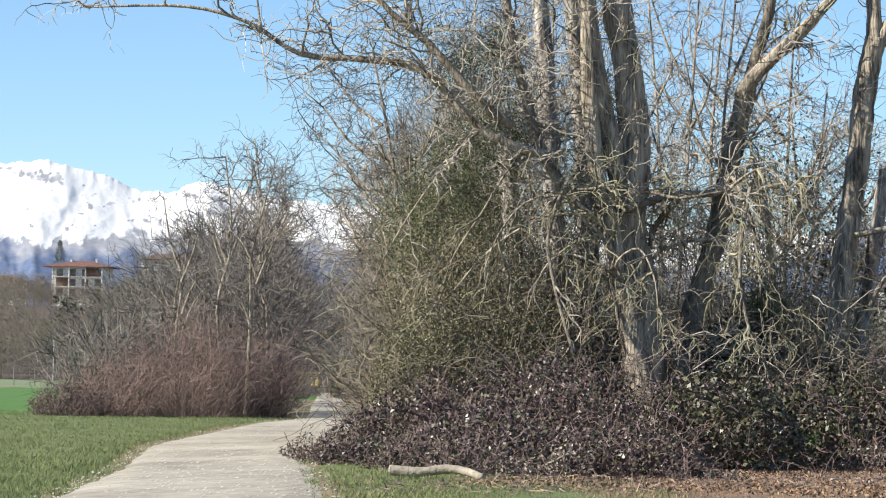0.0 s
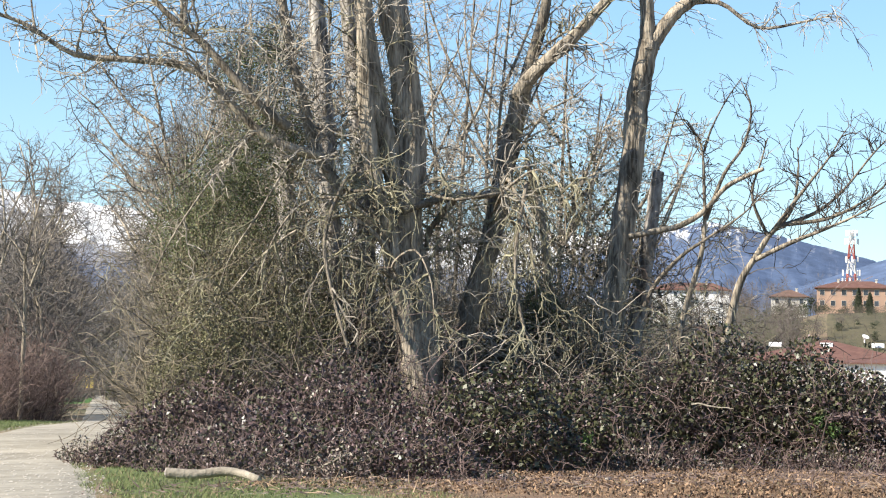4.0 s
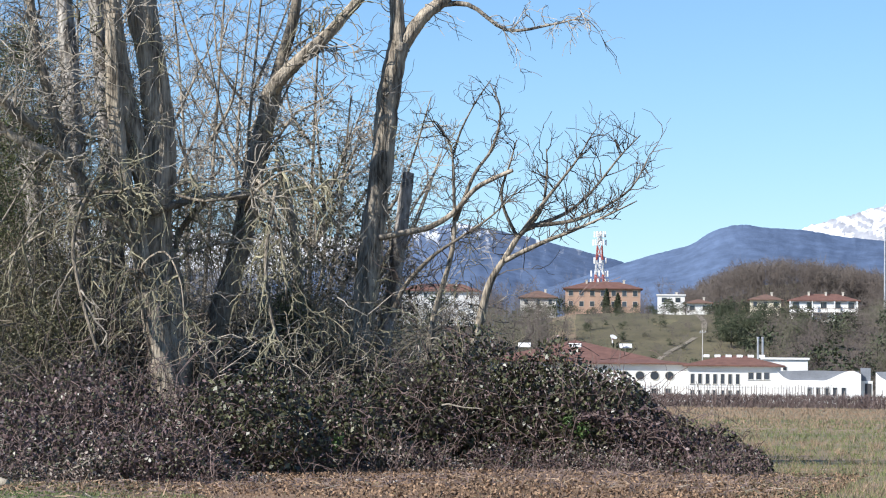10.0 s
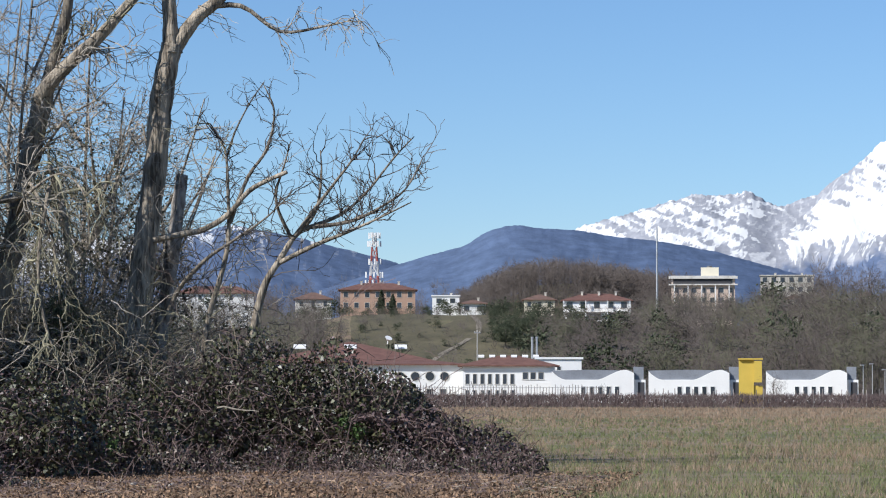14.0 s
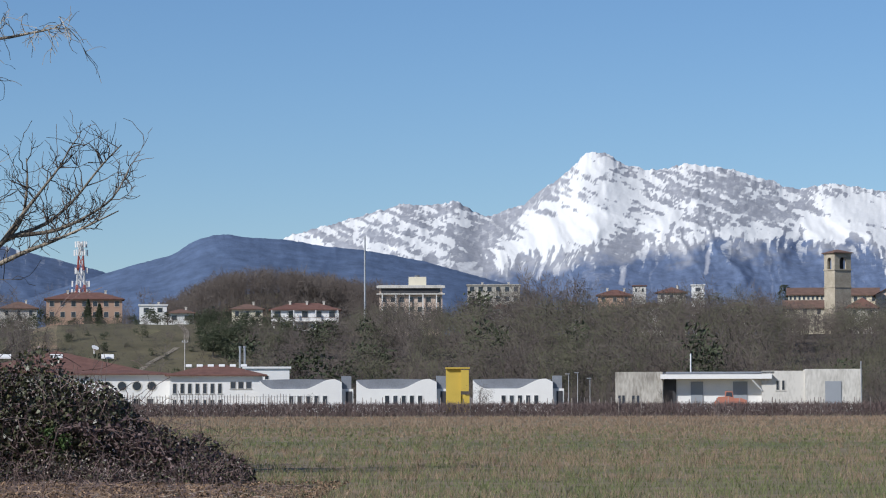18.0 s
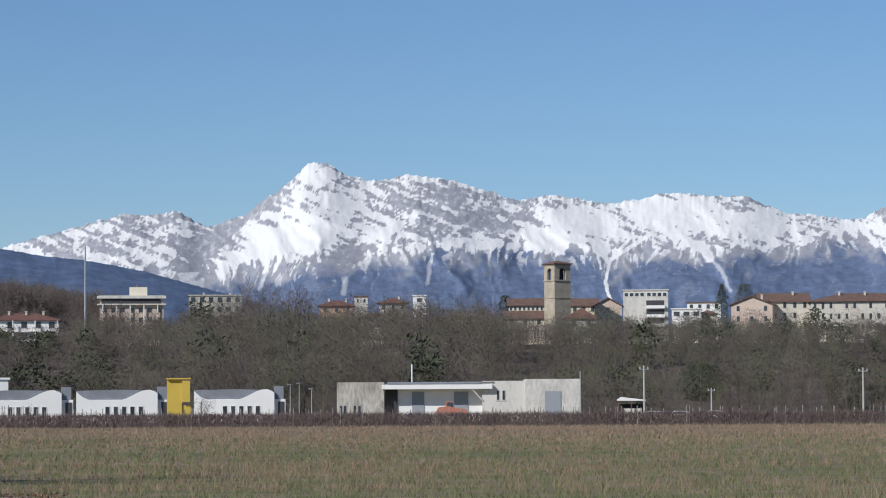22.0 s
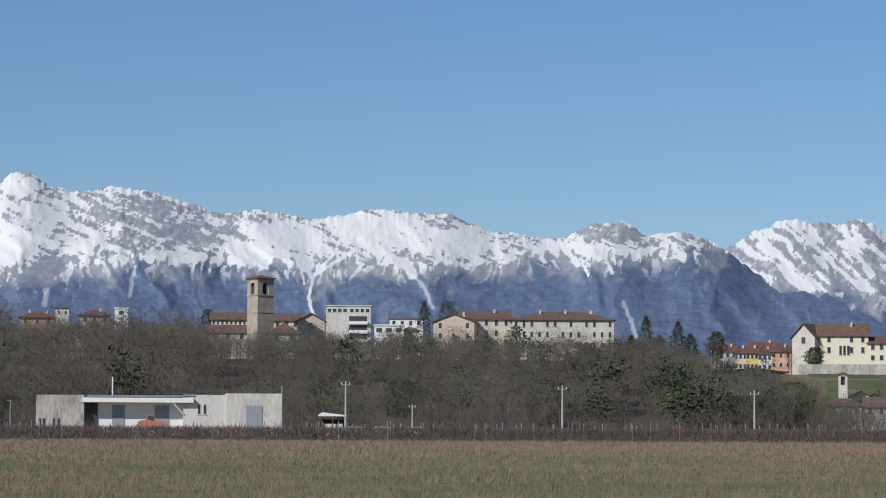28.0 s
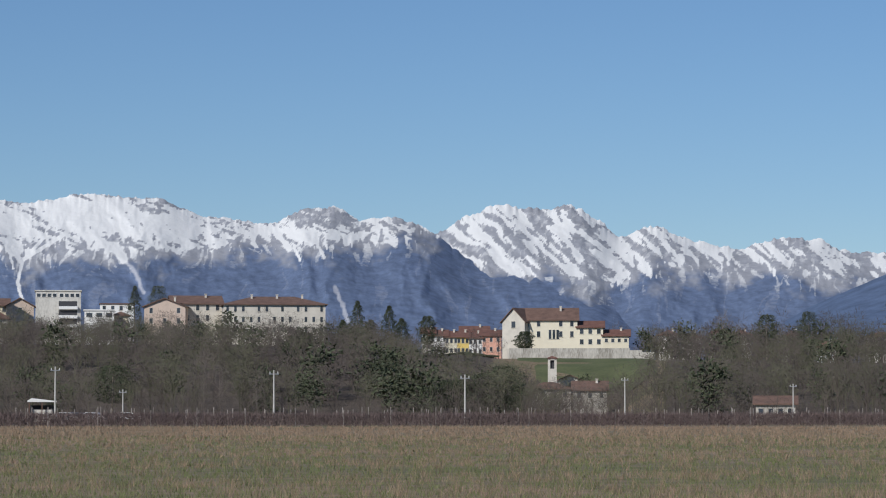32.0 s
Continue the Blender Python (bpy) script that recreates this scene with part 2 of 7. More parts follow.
# ---- building helpers ----
class Shape:
    """Vertices and faces of one mesh."""

    def __init__(self):
        self.v, self.f = [], []

    def box(self, x0, x1, y0, y1, z0, z1):
        n = len(self.v)
        self.v += [(x0, y0, z0), (x1, y0, z0), (x1, y1, z0), (x0, y1, z0), (x0, y0, z1), (x1, y0, z1), (x1, y1, z1), (x0, y1, z1)]
        self.f += [tuple(n + i for i in q) for q in ((0, 3, 2, 1), (4, 5, 6, 7), (0, 1, 5, 4), (1, 2, 6, 5), (2, 3, 7, 6), (3, 0, 4, 7))]
        return self

    def tube(self, pts, radii, sides=6, cap=True):
        """A tapering tube along points."""
        n0, ring = len(self.v), []
        pts = [Vector(p) for p in pts]
        for i, p in enumerate(pts):
            d = (pts[min(i + 1, len(pts) - 1)] - pts[max(i - 1, 0)]).normalized()
            u = d.cross(Vector((0.31, 0.95, 0.05)) if abs(d.y) < 0.9 else Vector((1, 0, 0))).normalized()
            w = d.cross(u)
            for k in range(sides):
                a = 2 * math.pi * k / sides
                self.v.append(tuple(p + (u * math.cos(a) + w * math.sin(a)) * radii[i]))
        for i in range(len(pts) - 1):
            for k in range(sides):
                a, b = n0 + i * sides + k, n0 + i * sides + (k + 1) % sides
                self.f.append((a, b, b + sides, a + sides))
        if cap and sides > 3:
            self.f.append(tuple(n0 + (len(pts) - 1) * sides + k for k in range(sides)))
        return self

    def ribbon(self, pts, widths):
        """A flat tapering strip along points, for the finest twigs."""
        n0 = len(self.v)
        d = (Vector(pts[-1]) - Vector(pts[0])).normalized()
        u = d.cross(Vector((random.gauss(0, 0.5), 1.0, random.gauss(0, 0.5)))).normalized()
        for p, w in zip(pts, widths):
            self.v += [tuple(Vector(p) - u * w), tuple(Vector(p) + u * w)]
        for i in range(len(pts) - 1):
            a = n0 + 2 * i
            self.f.append((a, a + 1, a + 3, a + 2))
        return self

    def poly(self, *pts):
        n = len(self.v)
        self.v += [tuple(p) for p in pts]
        self.f.append(tuple(range(n, n + len(pts))))
        return self

    def prism(self, outline, y0, y1):
        """An outline in x and z, swept from y0 to y1."""
        n, k = len(self.v), len(outline)
        self.v += [(x, y0, z) for x, z in outline] + [(x, y1, z) for x, z in outline]
        self.f += [tuple(range(n, n + k)), tuple(range(n + 2 * k - 1, n + k - 1, -1))]
        self.f += [(n + (i + 1) % k, n + i, n + k + i, n + k + (i + 1) % k) for i in range(k)]
        return self

    def mesh(self, name, mat, smooth=False):
        me = bpy.data.meshes.new(name)
        me.from_pydata(self.v, [], self.f)
        me.materials.append(mat)
        if smooth:
            me.polygons.foreach_set("use_smooth", [True] * len(me.polygons))
        me.update()
        return me


def part(name, shape, mat, parent, label="", smooth=False, at=None):
    ob = new(name, shape.mesh(name, mat, smooth) if isinstance(shape, Shape) else shape)
    ob.parent = parent
    if at is not None:
        ob.matrix_local = at
    return tagged(ob, label)


def thing(name, label, category, m=None, group="", kind=""):
    ob = new(name)
    ob.empty_display_size = 0.2
    if m is not None:
        ob.matrix_world = m
    return tagged(ob, label, category, group, kind)


def solid(name, shape, mat, label, category, kind="", smooth=False, group=""):
    return tagged(new(name, shape.mesh(name, mat, smooth)), label, category, group, kind)


def lerp(rows, x):
    return float(np.interp(x, [r[0] for r in rows], [r[1] for r in rows]))


def at_bearing(az, d):
    a = radians(az)
    return d * math.sin(a), d * math.cos(a)


def soup(name, verts, mat, corners=3):
    """A mesh of loose triangles or quads from an array (faces, corners, 3)."""
    n = len(verts)
    me = bpy.data.meshes.new(name)
    me.vertices.add(n * corners)
    me.vertices.foreach_set("co", np.ascontiguousarray(verts, dtype=np.float32).ravel())
    me.loops.add(n * corners)
    me.loops.foreach_set("vertex_index", np.arange(n * corners, dtype=np.int32))
    me.polygons.add(n)
    me.polygons.foreach_set("loop_start", np.arange(0, n * corners, corners, dtype=np.int32))
    me.materials.append(mat)
    me.update(calc_edges=True)
    me.validate()
    return me


rng = np.random.default_rng(7)


def ways(n, up=0.0):
    """Random unit directions, biased upwards."""
    d = rng.normal(size=(n, 3))
    d[:, 2] += up
    return d / np.linalg.norm(d, axis=1, keepdims=True)


def leaf_quads(centres, length, width, up=0.0):
    """A folded leaf of two triangles at each centre."""
    n = len(centres)
    a = ways(n, up)
    b = np.cross(a, ways(n))
    b /= np.linalg.norm(b, axis=1, keepdims=True) + 1e-9
    s = rng.uniform(0.6, 1.4, (n, 1))
    fold = np.cross(a, b) * width * 0.35 * s
    la, wb = a * length * s, b * width * s
    return np.stack([centres - la / 2, centres + wb / 2 + fold, centres + la / 2, centres - wb / 2 + fold], 1)


def blade_tris(roots, tips, width, lean=(0.0, 0.0, 0.0)):
    """A narrow blade from each root to its tip."""
    side = np.cross(tips - roots, ways(len(roots)) + np.array(lean))
    side /= np.linalg.norm(side, axis=1, keepdims=True) + 1e-9
    w = np.reshape(width, (-1, 1)) if np.ndim(width) else width
    return np.stack([roots - side * w / 2, roots + side * w / 2, tips], 1)


# ---- land ----
PLATEAU = ((-40, 19), (-10.5, 18.5), (-9, 22.5), (-5, 22.5), (-3.5, 19), (0, 19), (12, 19), (15.5, 16.5), (16.5, 16), (19.3, 15.8), (20.2, 15), (24, 14), (40, 14))


def land(x, y):
    """The height of the ground: a flat plain, a wooded bank and a terrace with a town on it."""
    d, az = math.hypot(x, y), math.degrees(math.atan2(x, y))
    if abs(az) > 60 or d < 500:
        return 0.0
    foot = lerp(((16.2, 590), (17, 690), (18.8, 690), (19.6, 590)), az)
    s = min(1.0, max(0.0, (d - foot) / (800 - foot)))
    s = s * s * (3 - 2 * s)
    fade = min(1.0, (60 - abs(az)) / 15)
    knoll = 15.0 * math.exp(-((az + 4.6) / 1.7) ** 2 - ((d - 985) / 55) ** 2)
    return fade * (lerp(PLATEAU, az) * s + 0.012 * min(400, max(0.0, d - 800)) + knoll)


def make_ground():
    sh = Shape()
    radii = [0.5, 3, 8, 15, 25, 35, 45, 60, 80, 105, 140, 180, 230, 290, 360, 440, 520] + list(range(560, 1080, 20)) + [1100, 1200, 1500, 1900, 2400, 3000, 3600, 4200, 4800]
    bearings = [b for b in range(-180, -36, 6)] + [-36 + 0.75 * i for i in range(96)] + [b for b in range(36, 180, 6)]
    k = len(bearings)
    sh.v.append((0, 0, 0))
    for r in radii:
        for b in bearings:
            x, y = at_bearing(b, r)
            sh.v.append((x, y, land(x, y)))
    for j in range(k):
        sh.f.append((0, 1 + (j + 1) % k, 1 + j))
    for i in range(len(radii) - 1):
        for j in range(k):
            a, b = 1 + i * k + j, 1 + i * k + (j + 1) % k
            sh.f.append((a, b, b + k, a + k))
    solid("ground", sh, M["field"], "flat meadow with patches of dry and green grass", "ground", "structure", True)


make_ground()


def sheet(name, left, right, mat, label, category, z=0.03, steps=24, rough_edge=0.15):
    """A surface strip between two smooth edge lines, a little above the ground."""
    def along(line, s):
        k = s * (len(line) - 1)
        i = min(int(k), len(line) - 2)
        return Vector(line[i]).lerp(Vector(line[i + 1]), k - i)
    sh, across = Shape(), 8
    for i in range(steps + 1):
        a, b = along(left, i / steps), along(right, i / steps)
        for j in range(across + 1):
            p = a.lerp(b, j / across)
            if j in (0, across):
                p = p + Vector((random.uniform(-1, 1), random.uniform(-1, 1))) * rough_edge
            drop = -0.05 if j in (0, across) else z + 0.006 * noise.noise((p.x * 0.15, p.y * 0.15, 1.7))
            sh.v.append((p.x, p.y, drop))
    for i in range(steps):
        for j in range(across):
            a = i * (across + 1) + j
            sh.f.append((a, a + 1, a + across + 2, a + across + 1))
    return solid(name, sh, mat, label, category, "structure", True)


ROAD_L = ((-12.5, 20), (-18.1, 33.5), (-22.6, 44), (-29.6, 59.4), (-40.8, 89.5), (-44.4, 102.5), (-70.5, 164), (-89.6, 209), (-141, 330), (-250, 596))
ROAD_R = ((-9.0, 21), (-14.6, 35.0), (-18.6, 44.0), (-24.8, 57.6), (-36.8, 90), (-41.6, 102), (-68.6, 165.5), (-87.4, 210), (-138.6, 331), (-247, 597))
sheet("road", ROAD_L, ROAD_R, M["gravel"], "pale gravel farm track with a worn surface", "road", 0.05, 90, 0.12)
sheet("verge_grass", tuple((x - 1.2 - 0.12 * y, y + 0.02 * y) for x, y in ROAD_L[:6]), tuple((x + 0.35, y) for x, y in ROAD_L[:6]), M["verge"], "short green turf beside the gravel track", "grass", 0.03, 40, 0.2)
sheet("crop_field", ((-60, 55), (-90, 120), (-146, 256)), ((-23, 42), (-46, 94), (-100, 256)), M["lawn"], "bright green young crop in an open field", "field", 0.02, 20, 0.3)
sheet("far_crop_field", ((-150, 258), (-330, 560)), ((-102, 258), (-240, 560)), M["palecrop"], "pale green distant field", "field", 0.02, 12, 0.5)
sheet("verge_strip", ((-9.4, 22), (-15.0, 35.5), (-18.9, 44.0), (-25.0, 57.6)), ((-5.5, 22), (-9.2, 34), (-14.2, 43.2), (-23.3, 60)), M["verge"], "green turf between the track and the brambles", "grass", 0.025, 40, 0.45)
sheet("bare_earth", ((-12.2, 36), (-15.2, 45), (-16.5, 58)), ((-2.9, 36), (-4.3, 50), (-5.5, 59)), M["litter"], "bare ground strewn with dry brown leaves", "ground", 0.03, 44, 0.5)


# ---- mountains ----
_perm = np.random.default_rng(21).permutation(512)


def grain(x, y, seed=0):
    """Smooth gradient noise over arrays, about -0.7 to 0.7."""
    xi, yi = np.floor(x).astype(int), np.floor(y).astype(int)
    fx, fy = x - xi, y - yi

    def corner(i, j):
        a = _perm[(_perm[(xi + i + 37 * seed) % 512] + yi + j) % 512] * (2 * math.pi / 512)
        return np.cos(a) * (fx - i) + np.sin(a) * (fy - j)
    u, v = fx * fx * fx * (fx * (fx * 6 - 15) + 10), fy * fy * fy * (fy * (fy * 6 - 15) + 10)
    lo = corner(0, 0) * (1 - u) + corner(1, 0) * u
    hi = corner(0, 1) * (1 - u) + corner(1, 1) * u
    return 1.4 * (lo * (1 - v) + hi * v)


def layers(x, y, n=4, gain=0.55, seed=0, sharp=False):
    """Noise summed over n scales; sharp folds it into ridges."""
    out, amp = 0.0, 1.0
    for k in range(n):
        g = grain(x, y, seed + k)
        out = out + amp * (0.5 - 2 * np.abs(g) if sharp else g)
        x, y, amp = x * 2.03 + 3.7, y * 2.03 - 1.9, amp * gain
    return out


def step_up(v, width):
    return 1 / (1 + np.exp(np.clip(-v / width, -40, 40)))


def blot(a, e, az, el, ra, re, lean, strength):
    """A soft tilted patch at a bearing and elevation; lean: degrees by which it falls to the right."""
    t = radians(lean)
    p = ((a - az) * math.cos(t) - (e - el) * math.sin(t)) / ra
    q = ((a - az) * math.sin(t) + (e - el) * math.cos(t)) / re
    return strength * np.exp(-(p * p + q * q) ** 1.5)


def streak(a, e, line, width):
    """Nearness to a line of (bearing, elevation) points: 1 on it, 0 beyond its width."""
    best = np.full(a.shape, 9.0)
    for (a0, e0), (a1, e1) in zip(line, line[1:]):
        da, de = a1 - a0, e1 - e0
        k = np.clip(((a - a0) * da + (e - e0) * de) / (da * da + de * de), 0, 1)
        best = np.minimum(best, np.hypot(a - a0 - k * da, e - e0 - k * de))
    return np.clip(1.6 - 1.2 * best / width, 0, 1)


def mountain_material(name, rock, wood, snow=(0.70, 0.70, 0.685)):
    """Rock, wooded slope, scree and snow, laid by the range's own attributes and broken up by grit; the rock and wood
    colours given carry the blue of distance haze.
    """
    m = bpy.data.materials.new(name)
    m.use_nodes = True
    nodes, links = m.node_tree.nodes, m.node_tree.links
    b = nodes["Principled BSDF"]
    b.inputs["Roughness"].default_value, b.inputs["Specular IOR Level"].default_value = 0.9, 0.1
    geo = nodes.new("ShaderNodeNewGeometry")
    grit = nodes.new("ShaderNodeTexNoise")
    grit.inputs["Scale"].default_value, grit.inputs["Detail"].default_value, grit.inputs["Roughness"].default_value = 0.11, 5.0, 0.65
    links.new(geo.outputs["Position"], grit.inputs["Vector"])
    broad = nodes.new("ShaderNodeTexNoise")
    broad.inputs["Scale"].default_value, broad.inputs["Detail"].default_value, broad.inputs["Roughness"].default_value = 0.05, 8.0, 0.72
    links.new(geo.outputs["Position"], broad.inputs["Vector"])

    def field(attribute, low, high, noise_out, amount):
        """An attribute with its edge frayed by noise."""
        at = nodes.new("ShaderNodeAttribute")
        at.attribute_name = attribute
        off = nodes.new("ShaderNodeMath")
        off.operation = "MULTIPLY_ADD"
        links.new(noise_out, off.inputs[0])
        off.inputs[1].default_value, off.inputs[2].default_value = amount, -0.5 * amount
        add = nodes.new("ShaderNodeMath")
        links.new(at.outputs["Fac"], add.inputs[0])
        links.new(off.outputs[0], add.inputs[1])
        mr = nodes.new("ShaderNodeMapRange")
        mr.inputs["From Min"].default_value, mr.inputs["From Max"].default_value = low, high
        links.new(add.outputs[0], mr.inputs["Value"])
        return mr.outputs[0]

    def blend(factor, first, second):
        mx = nodes.new("ShaderNodeMix")
        mx.data_type = "RGBA"
        links.new(factor, mx.inputs["Factor"])
        for key, c in (("A", first), ("B", second)):
            if isinstance(c, tuple):
                mx.inputs[key].default_value = (*c, 1)
            else:
                links.new(c, mx.inputs[key])
        return mx.outputs["Result"]
    mottle = nodes.new("ShaderNodeMapRange")
    mottle.inputs["From Min"].default_value, mottle.inputs["From Max"].default_value = 0.35, 0.65
    links.new(broad.outputs["Fac"], mottle.inputs["Value"])
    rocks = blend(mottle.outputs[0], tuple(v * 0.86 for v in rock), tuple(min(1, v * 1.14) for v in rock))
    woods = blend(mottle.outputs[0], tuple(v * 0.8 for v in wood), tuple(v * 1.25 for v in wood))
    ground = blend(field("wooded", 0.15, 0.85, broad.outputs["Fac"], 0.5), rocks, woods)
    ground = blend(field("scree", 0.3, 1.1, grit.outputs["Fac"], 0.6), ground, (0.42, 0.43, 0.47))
    links.new(blend(field("snow", 0.30, 0.72, grit.outputs["Fac"], 0.55), ground, snow), b.inputs["Base Color"])
    bp = nodes.new("ShaderNodeBump")
    bp.inputs["Strength"].default_value, bp.inputs["Distance"].default_value = 0.35, 3.0
    links.new(grit.outputs["Fac"], bp.inputs["Height"])
    links.new(bp.outputs[0], b.inputs["Normal"])
    return m


def mountain(name, crest, d_foot, d_crest, mat, label, snowline=((-40, 9), (40, 9)), crags=(), chutes=(), screes=(), base=0.25, tilt=20.0, bands=1.0, band_width=0.11, fray=1.0, jag=1.0, relief=1.0, step=0.027, rows=105, foot=0.6, crest_crag=0.3, seed=0):
    """A range whose crest stands at the given bearings and elevations: spurs and gullies in depth, snow above its line,
    crags and tilted rock bands that break through the snow, and chutes that run down from it."""
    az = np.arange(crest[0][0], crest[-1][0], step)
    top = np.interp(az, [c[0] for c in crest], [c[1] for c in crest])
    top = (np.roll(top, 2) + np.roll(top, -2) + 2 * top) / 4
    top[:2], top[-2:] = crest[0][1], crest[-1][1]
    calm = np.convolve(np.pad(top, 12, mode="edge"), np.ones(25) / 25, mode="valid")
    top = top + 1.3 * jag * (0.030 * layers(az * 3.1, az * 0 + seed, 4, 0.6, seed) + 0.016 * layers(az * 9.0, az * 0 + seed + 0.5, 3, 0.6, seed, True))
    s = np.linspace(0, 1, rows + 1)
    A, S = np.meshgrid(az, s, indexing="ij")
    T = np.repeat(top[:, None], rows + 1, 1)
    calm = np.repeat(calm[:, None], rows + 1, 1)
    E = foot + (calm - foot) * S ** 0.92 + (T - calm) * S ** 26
    # spurs and gullies push the slope towards the eye and back
    wa = A + 0.25 * layers(A * 0.9, E * 0.9, 3, 0.5, seed + 20) + 0.30 * (T - E) * layers(A * 0.35, E * 0 + 2.2, 2, 0.5, seed + 5)
    spur = layers(wa * 0.62 + 0.3 * E, E * 0.45, 2, 0.5, seed + 1, True)
    rib = layers(wa * 2.1 + 0.9 * E, E * 1.7, 3, 0.55, seed + 2, True)
    t = radians(tilt)
    P, Q = A * math.cos(t) - E * math.sin(t), A * math.sin(t) + E * math.cos(t)
    strata = layers(P * 0.75 + 0.4 * grain(A, E, seed + 9), (Q + 0.05 * grain(A * 1.5, E * 1.5, seed + 17)) / band_width * 0.75, 3, 0.65, seed + 3)
    small = layers(A * 6.5, E * 6.5, 4, 0.62, seed + 4)
    depth = d_foot + (d_crest - d_foot) * S - relief * np.sin(np.pi * np.clip(S, 0, 1)) ** 0.5 * (24 * spur + 4.5 * rib)
    # where the snow lies
    fingers = layers(wa * 5.0, E * 0.9, 3, 0.6, seed + 6, True)
    line = np.interp(A, [c[0] for c in snowline], [c[1] for c in snowline])
    cover = step_up(E - line + fray * (0.22 * fingers + 0.20 * layers(A * 2.2, E * 2.2, 4, 0.6, seed + 7) - 0.03), 0.035)
    C = base + bands * strata * 0.85 + 0.5 * small + 0.25 * layers(A * 17, E * 17, 2, 0.6, seed + 18) + 0.30 * layers(A * 1.6, E * 1.9, 3, 0.55, seed + 8) + crest_crag * np.exp(-(T - E) / 0.10) * (0.5 + 1.6 * layers(A * 5, E * 5, 2, 0.6, seed + 16)) - 0.12 * rib
    for c in crags:
        C = C + blot(A, E, *c)
    bare = step_up(C - 0.5, 0.06)
    depth = depth - relief * (1.1 * small + 2.2 * strata * bare)
    snow = cover * (1 - bare) + 0.42 * cover * bare * step_up(layers(A * 9, E * 9, 3, 0.6, seed + 11) - 0.05, 0.05)
    frost = np.clip(1 - (line - E) / 0.9, 0, 1) * step_up(layers(wa * 7, E * 2.2, 3, 0.6, seed + 12) - 0.22, 0.06) * 0.62
    snow = np.maximum(snow, frost * (E < line) * fray)
    wob = 0.022 * layers(A * 8, E * 8, 2, 0.5, seed + 13)
    for w, *pts in chutes:
        snow = np.maximum(snow, streak(A + wob, E + wob, pts, w))
    scree = np.clip(0.8 * step_up(layers(wa * 5.5, E * 1.1, 3, 0.6, seed + 14) - 0.42, 0.05), 0, 1) * 0.5 * min(1.0, fray)
    for w, *pts in screes:
        scree = np.maximum(scree, streak(A + wob, E + wob, pts, w))
    # below the snow the haze-blue wood colour takes over
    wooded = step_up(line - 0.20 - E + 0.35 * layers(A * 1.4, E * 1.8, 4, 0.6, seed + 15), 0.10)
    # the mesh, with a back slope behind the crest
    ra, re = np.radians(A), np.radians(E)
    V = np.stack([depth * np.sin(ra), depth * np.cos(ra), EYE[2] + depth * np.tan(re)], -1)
    V[:, 0, 2] = -3.0
    back = V[:, -1:, :] * np.array([1.02, 1.02, 0.35])
    V = np.concatenate([V, V[:, -1:, :], back], 1)
    n, k = V.shape[:2]
    i = (np.arange(n - 1)[:, None] * k + np.array([j for j in range(k - 1) if j != k - 3])[None, :]).ravel()
    me = bpy.data.meshes.new(name)
    me.vertices.add(n * k)
    me.vertices.foreach_set("co", np.ascontiguousarray(V, dtype=np.float32).ravel())
    quads = np.stack([i, i + k, i + k + 1, i + 1], 1)
    me.loops.add(quads.size)
    me.loops.foreach_set("vertex_index", quads.astype(np.int32).ravel())
    me.polygons.add(len(quads))
    me.polygons.foreach_set("loop_start", np.arange(0, quads.size, 4, dtype=np.int32))
    me.materials.append(mat)
    me.update(calc_edges=True)
    for key, f in (("snow", snow), ("wooded", wooded), ("scree", scree)):
        f = np.concatenate([f, f[:, -1:], f[:, -1:]], 1)
        me.attributes.new(key, "FLOAT", "POINT").data.foreach_set("value", np.ascontiguousarray(f, dtype=np.float32).ravel())
    me.polygons.foreach_set("use_smooth", [True] * len(me.polygons))
    return tagged(new(name, me), label, "mountain", kind="structure")


# rock is paled and wood blued to stand for the haze of distance
ALPINE = mountain_material("hazy_snowy_rock", (0.30, 0.308, 0.335), (0.114, 0.149, 0.232))
# distance haze is mixed into both blue hill colours
HAZY_WOODED = mountain_material("hazy_wooded_hill", (0.102, 0.134, 0.205), (0.092, 0.127, 0.205))
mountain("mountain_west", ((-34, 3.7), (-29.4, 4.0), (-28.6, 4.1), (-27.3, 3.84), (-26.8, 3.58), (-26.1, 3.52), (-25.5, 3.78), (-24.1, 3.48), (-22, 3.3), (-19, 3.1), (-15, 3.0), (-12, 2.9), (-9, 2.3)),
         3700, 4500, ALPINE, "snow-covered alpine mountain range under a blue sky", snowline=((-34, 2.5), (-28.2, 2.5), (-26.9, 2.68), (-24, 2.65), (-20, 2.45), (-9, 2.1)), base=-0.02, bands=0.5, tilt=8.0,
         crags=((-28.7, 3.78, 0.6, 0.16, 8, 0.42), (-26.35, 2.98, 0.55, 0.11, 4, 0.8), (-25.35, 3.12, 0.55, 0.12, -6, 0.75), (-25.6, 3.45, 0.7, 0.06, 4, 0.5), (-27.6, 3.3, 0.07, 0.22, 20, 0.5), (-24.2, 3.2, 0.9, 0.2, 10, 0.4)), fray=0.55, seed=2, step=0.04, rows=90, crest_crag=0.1)
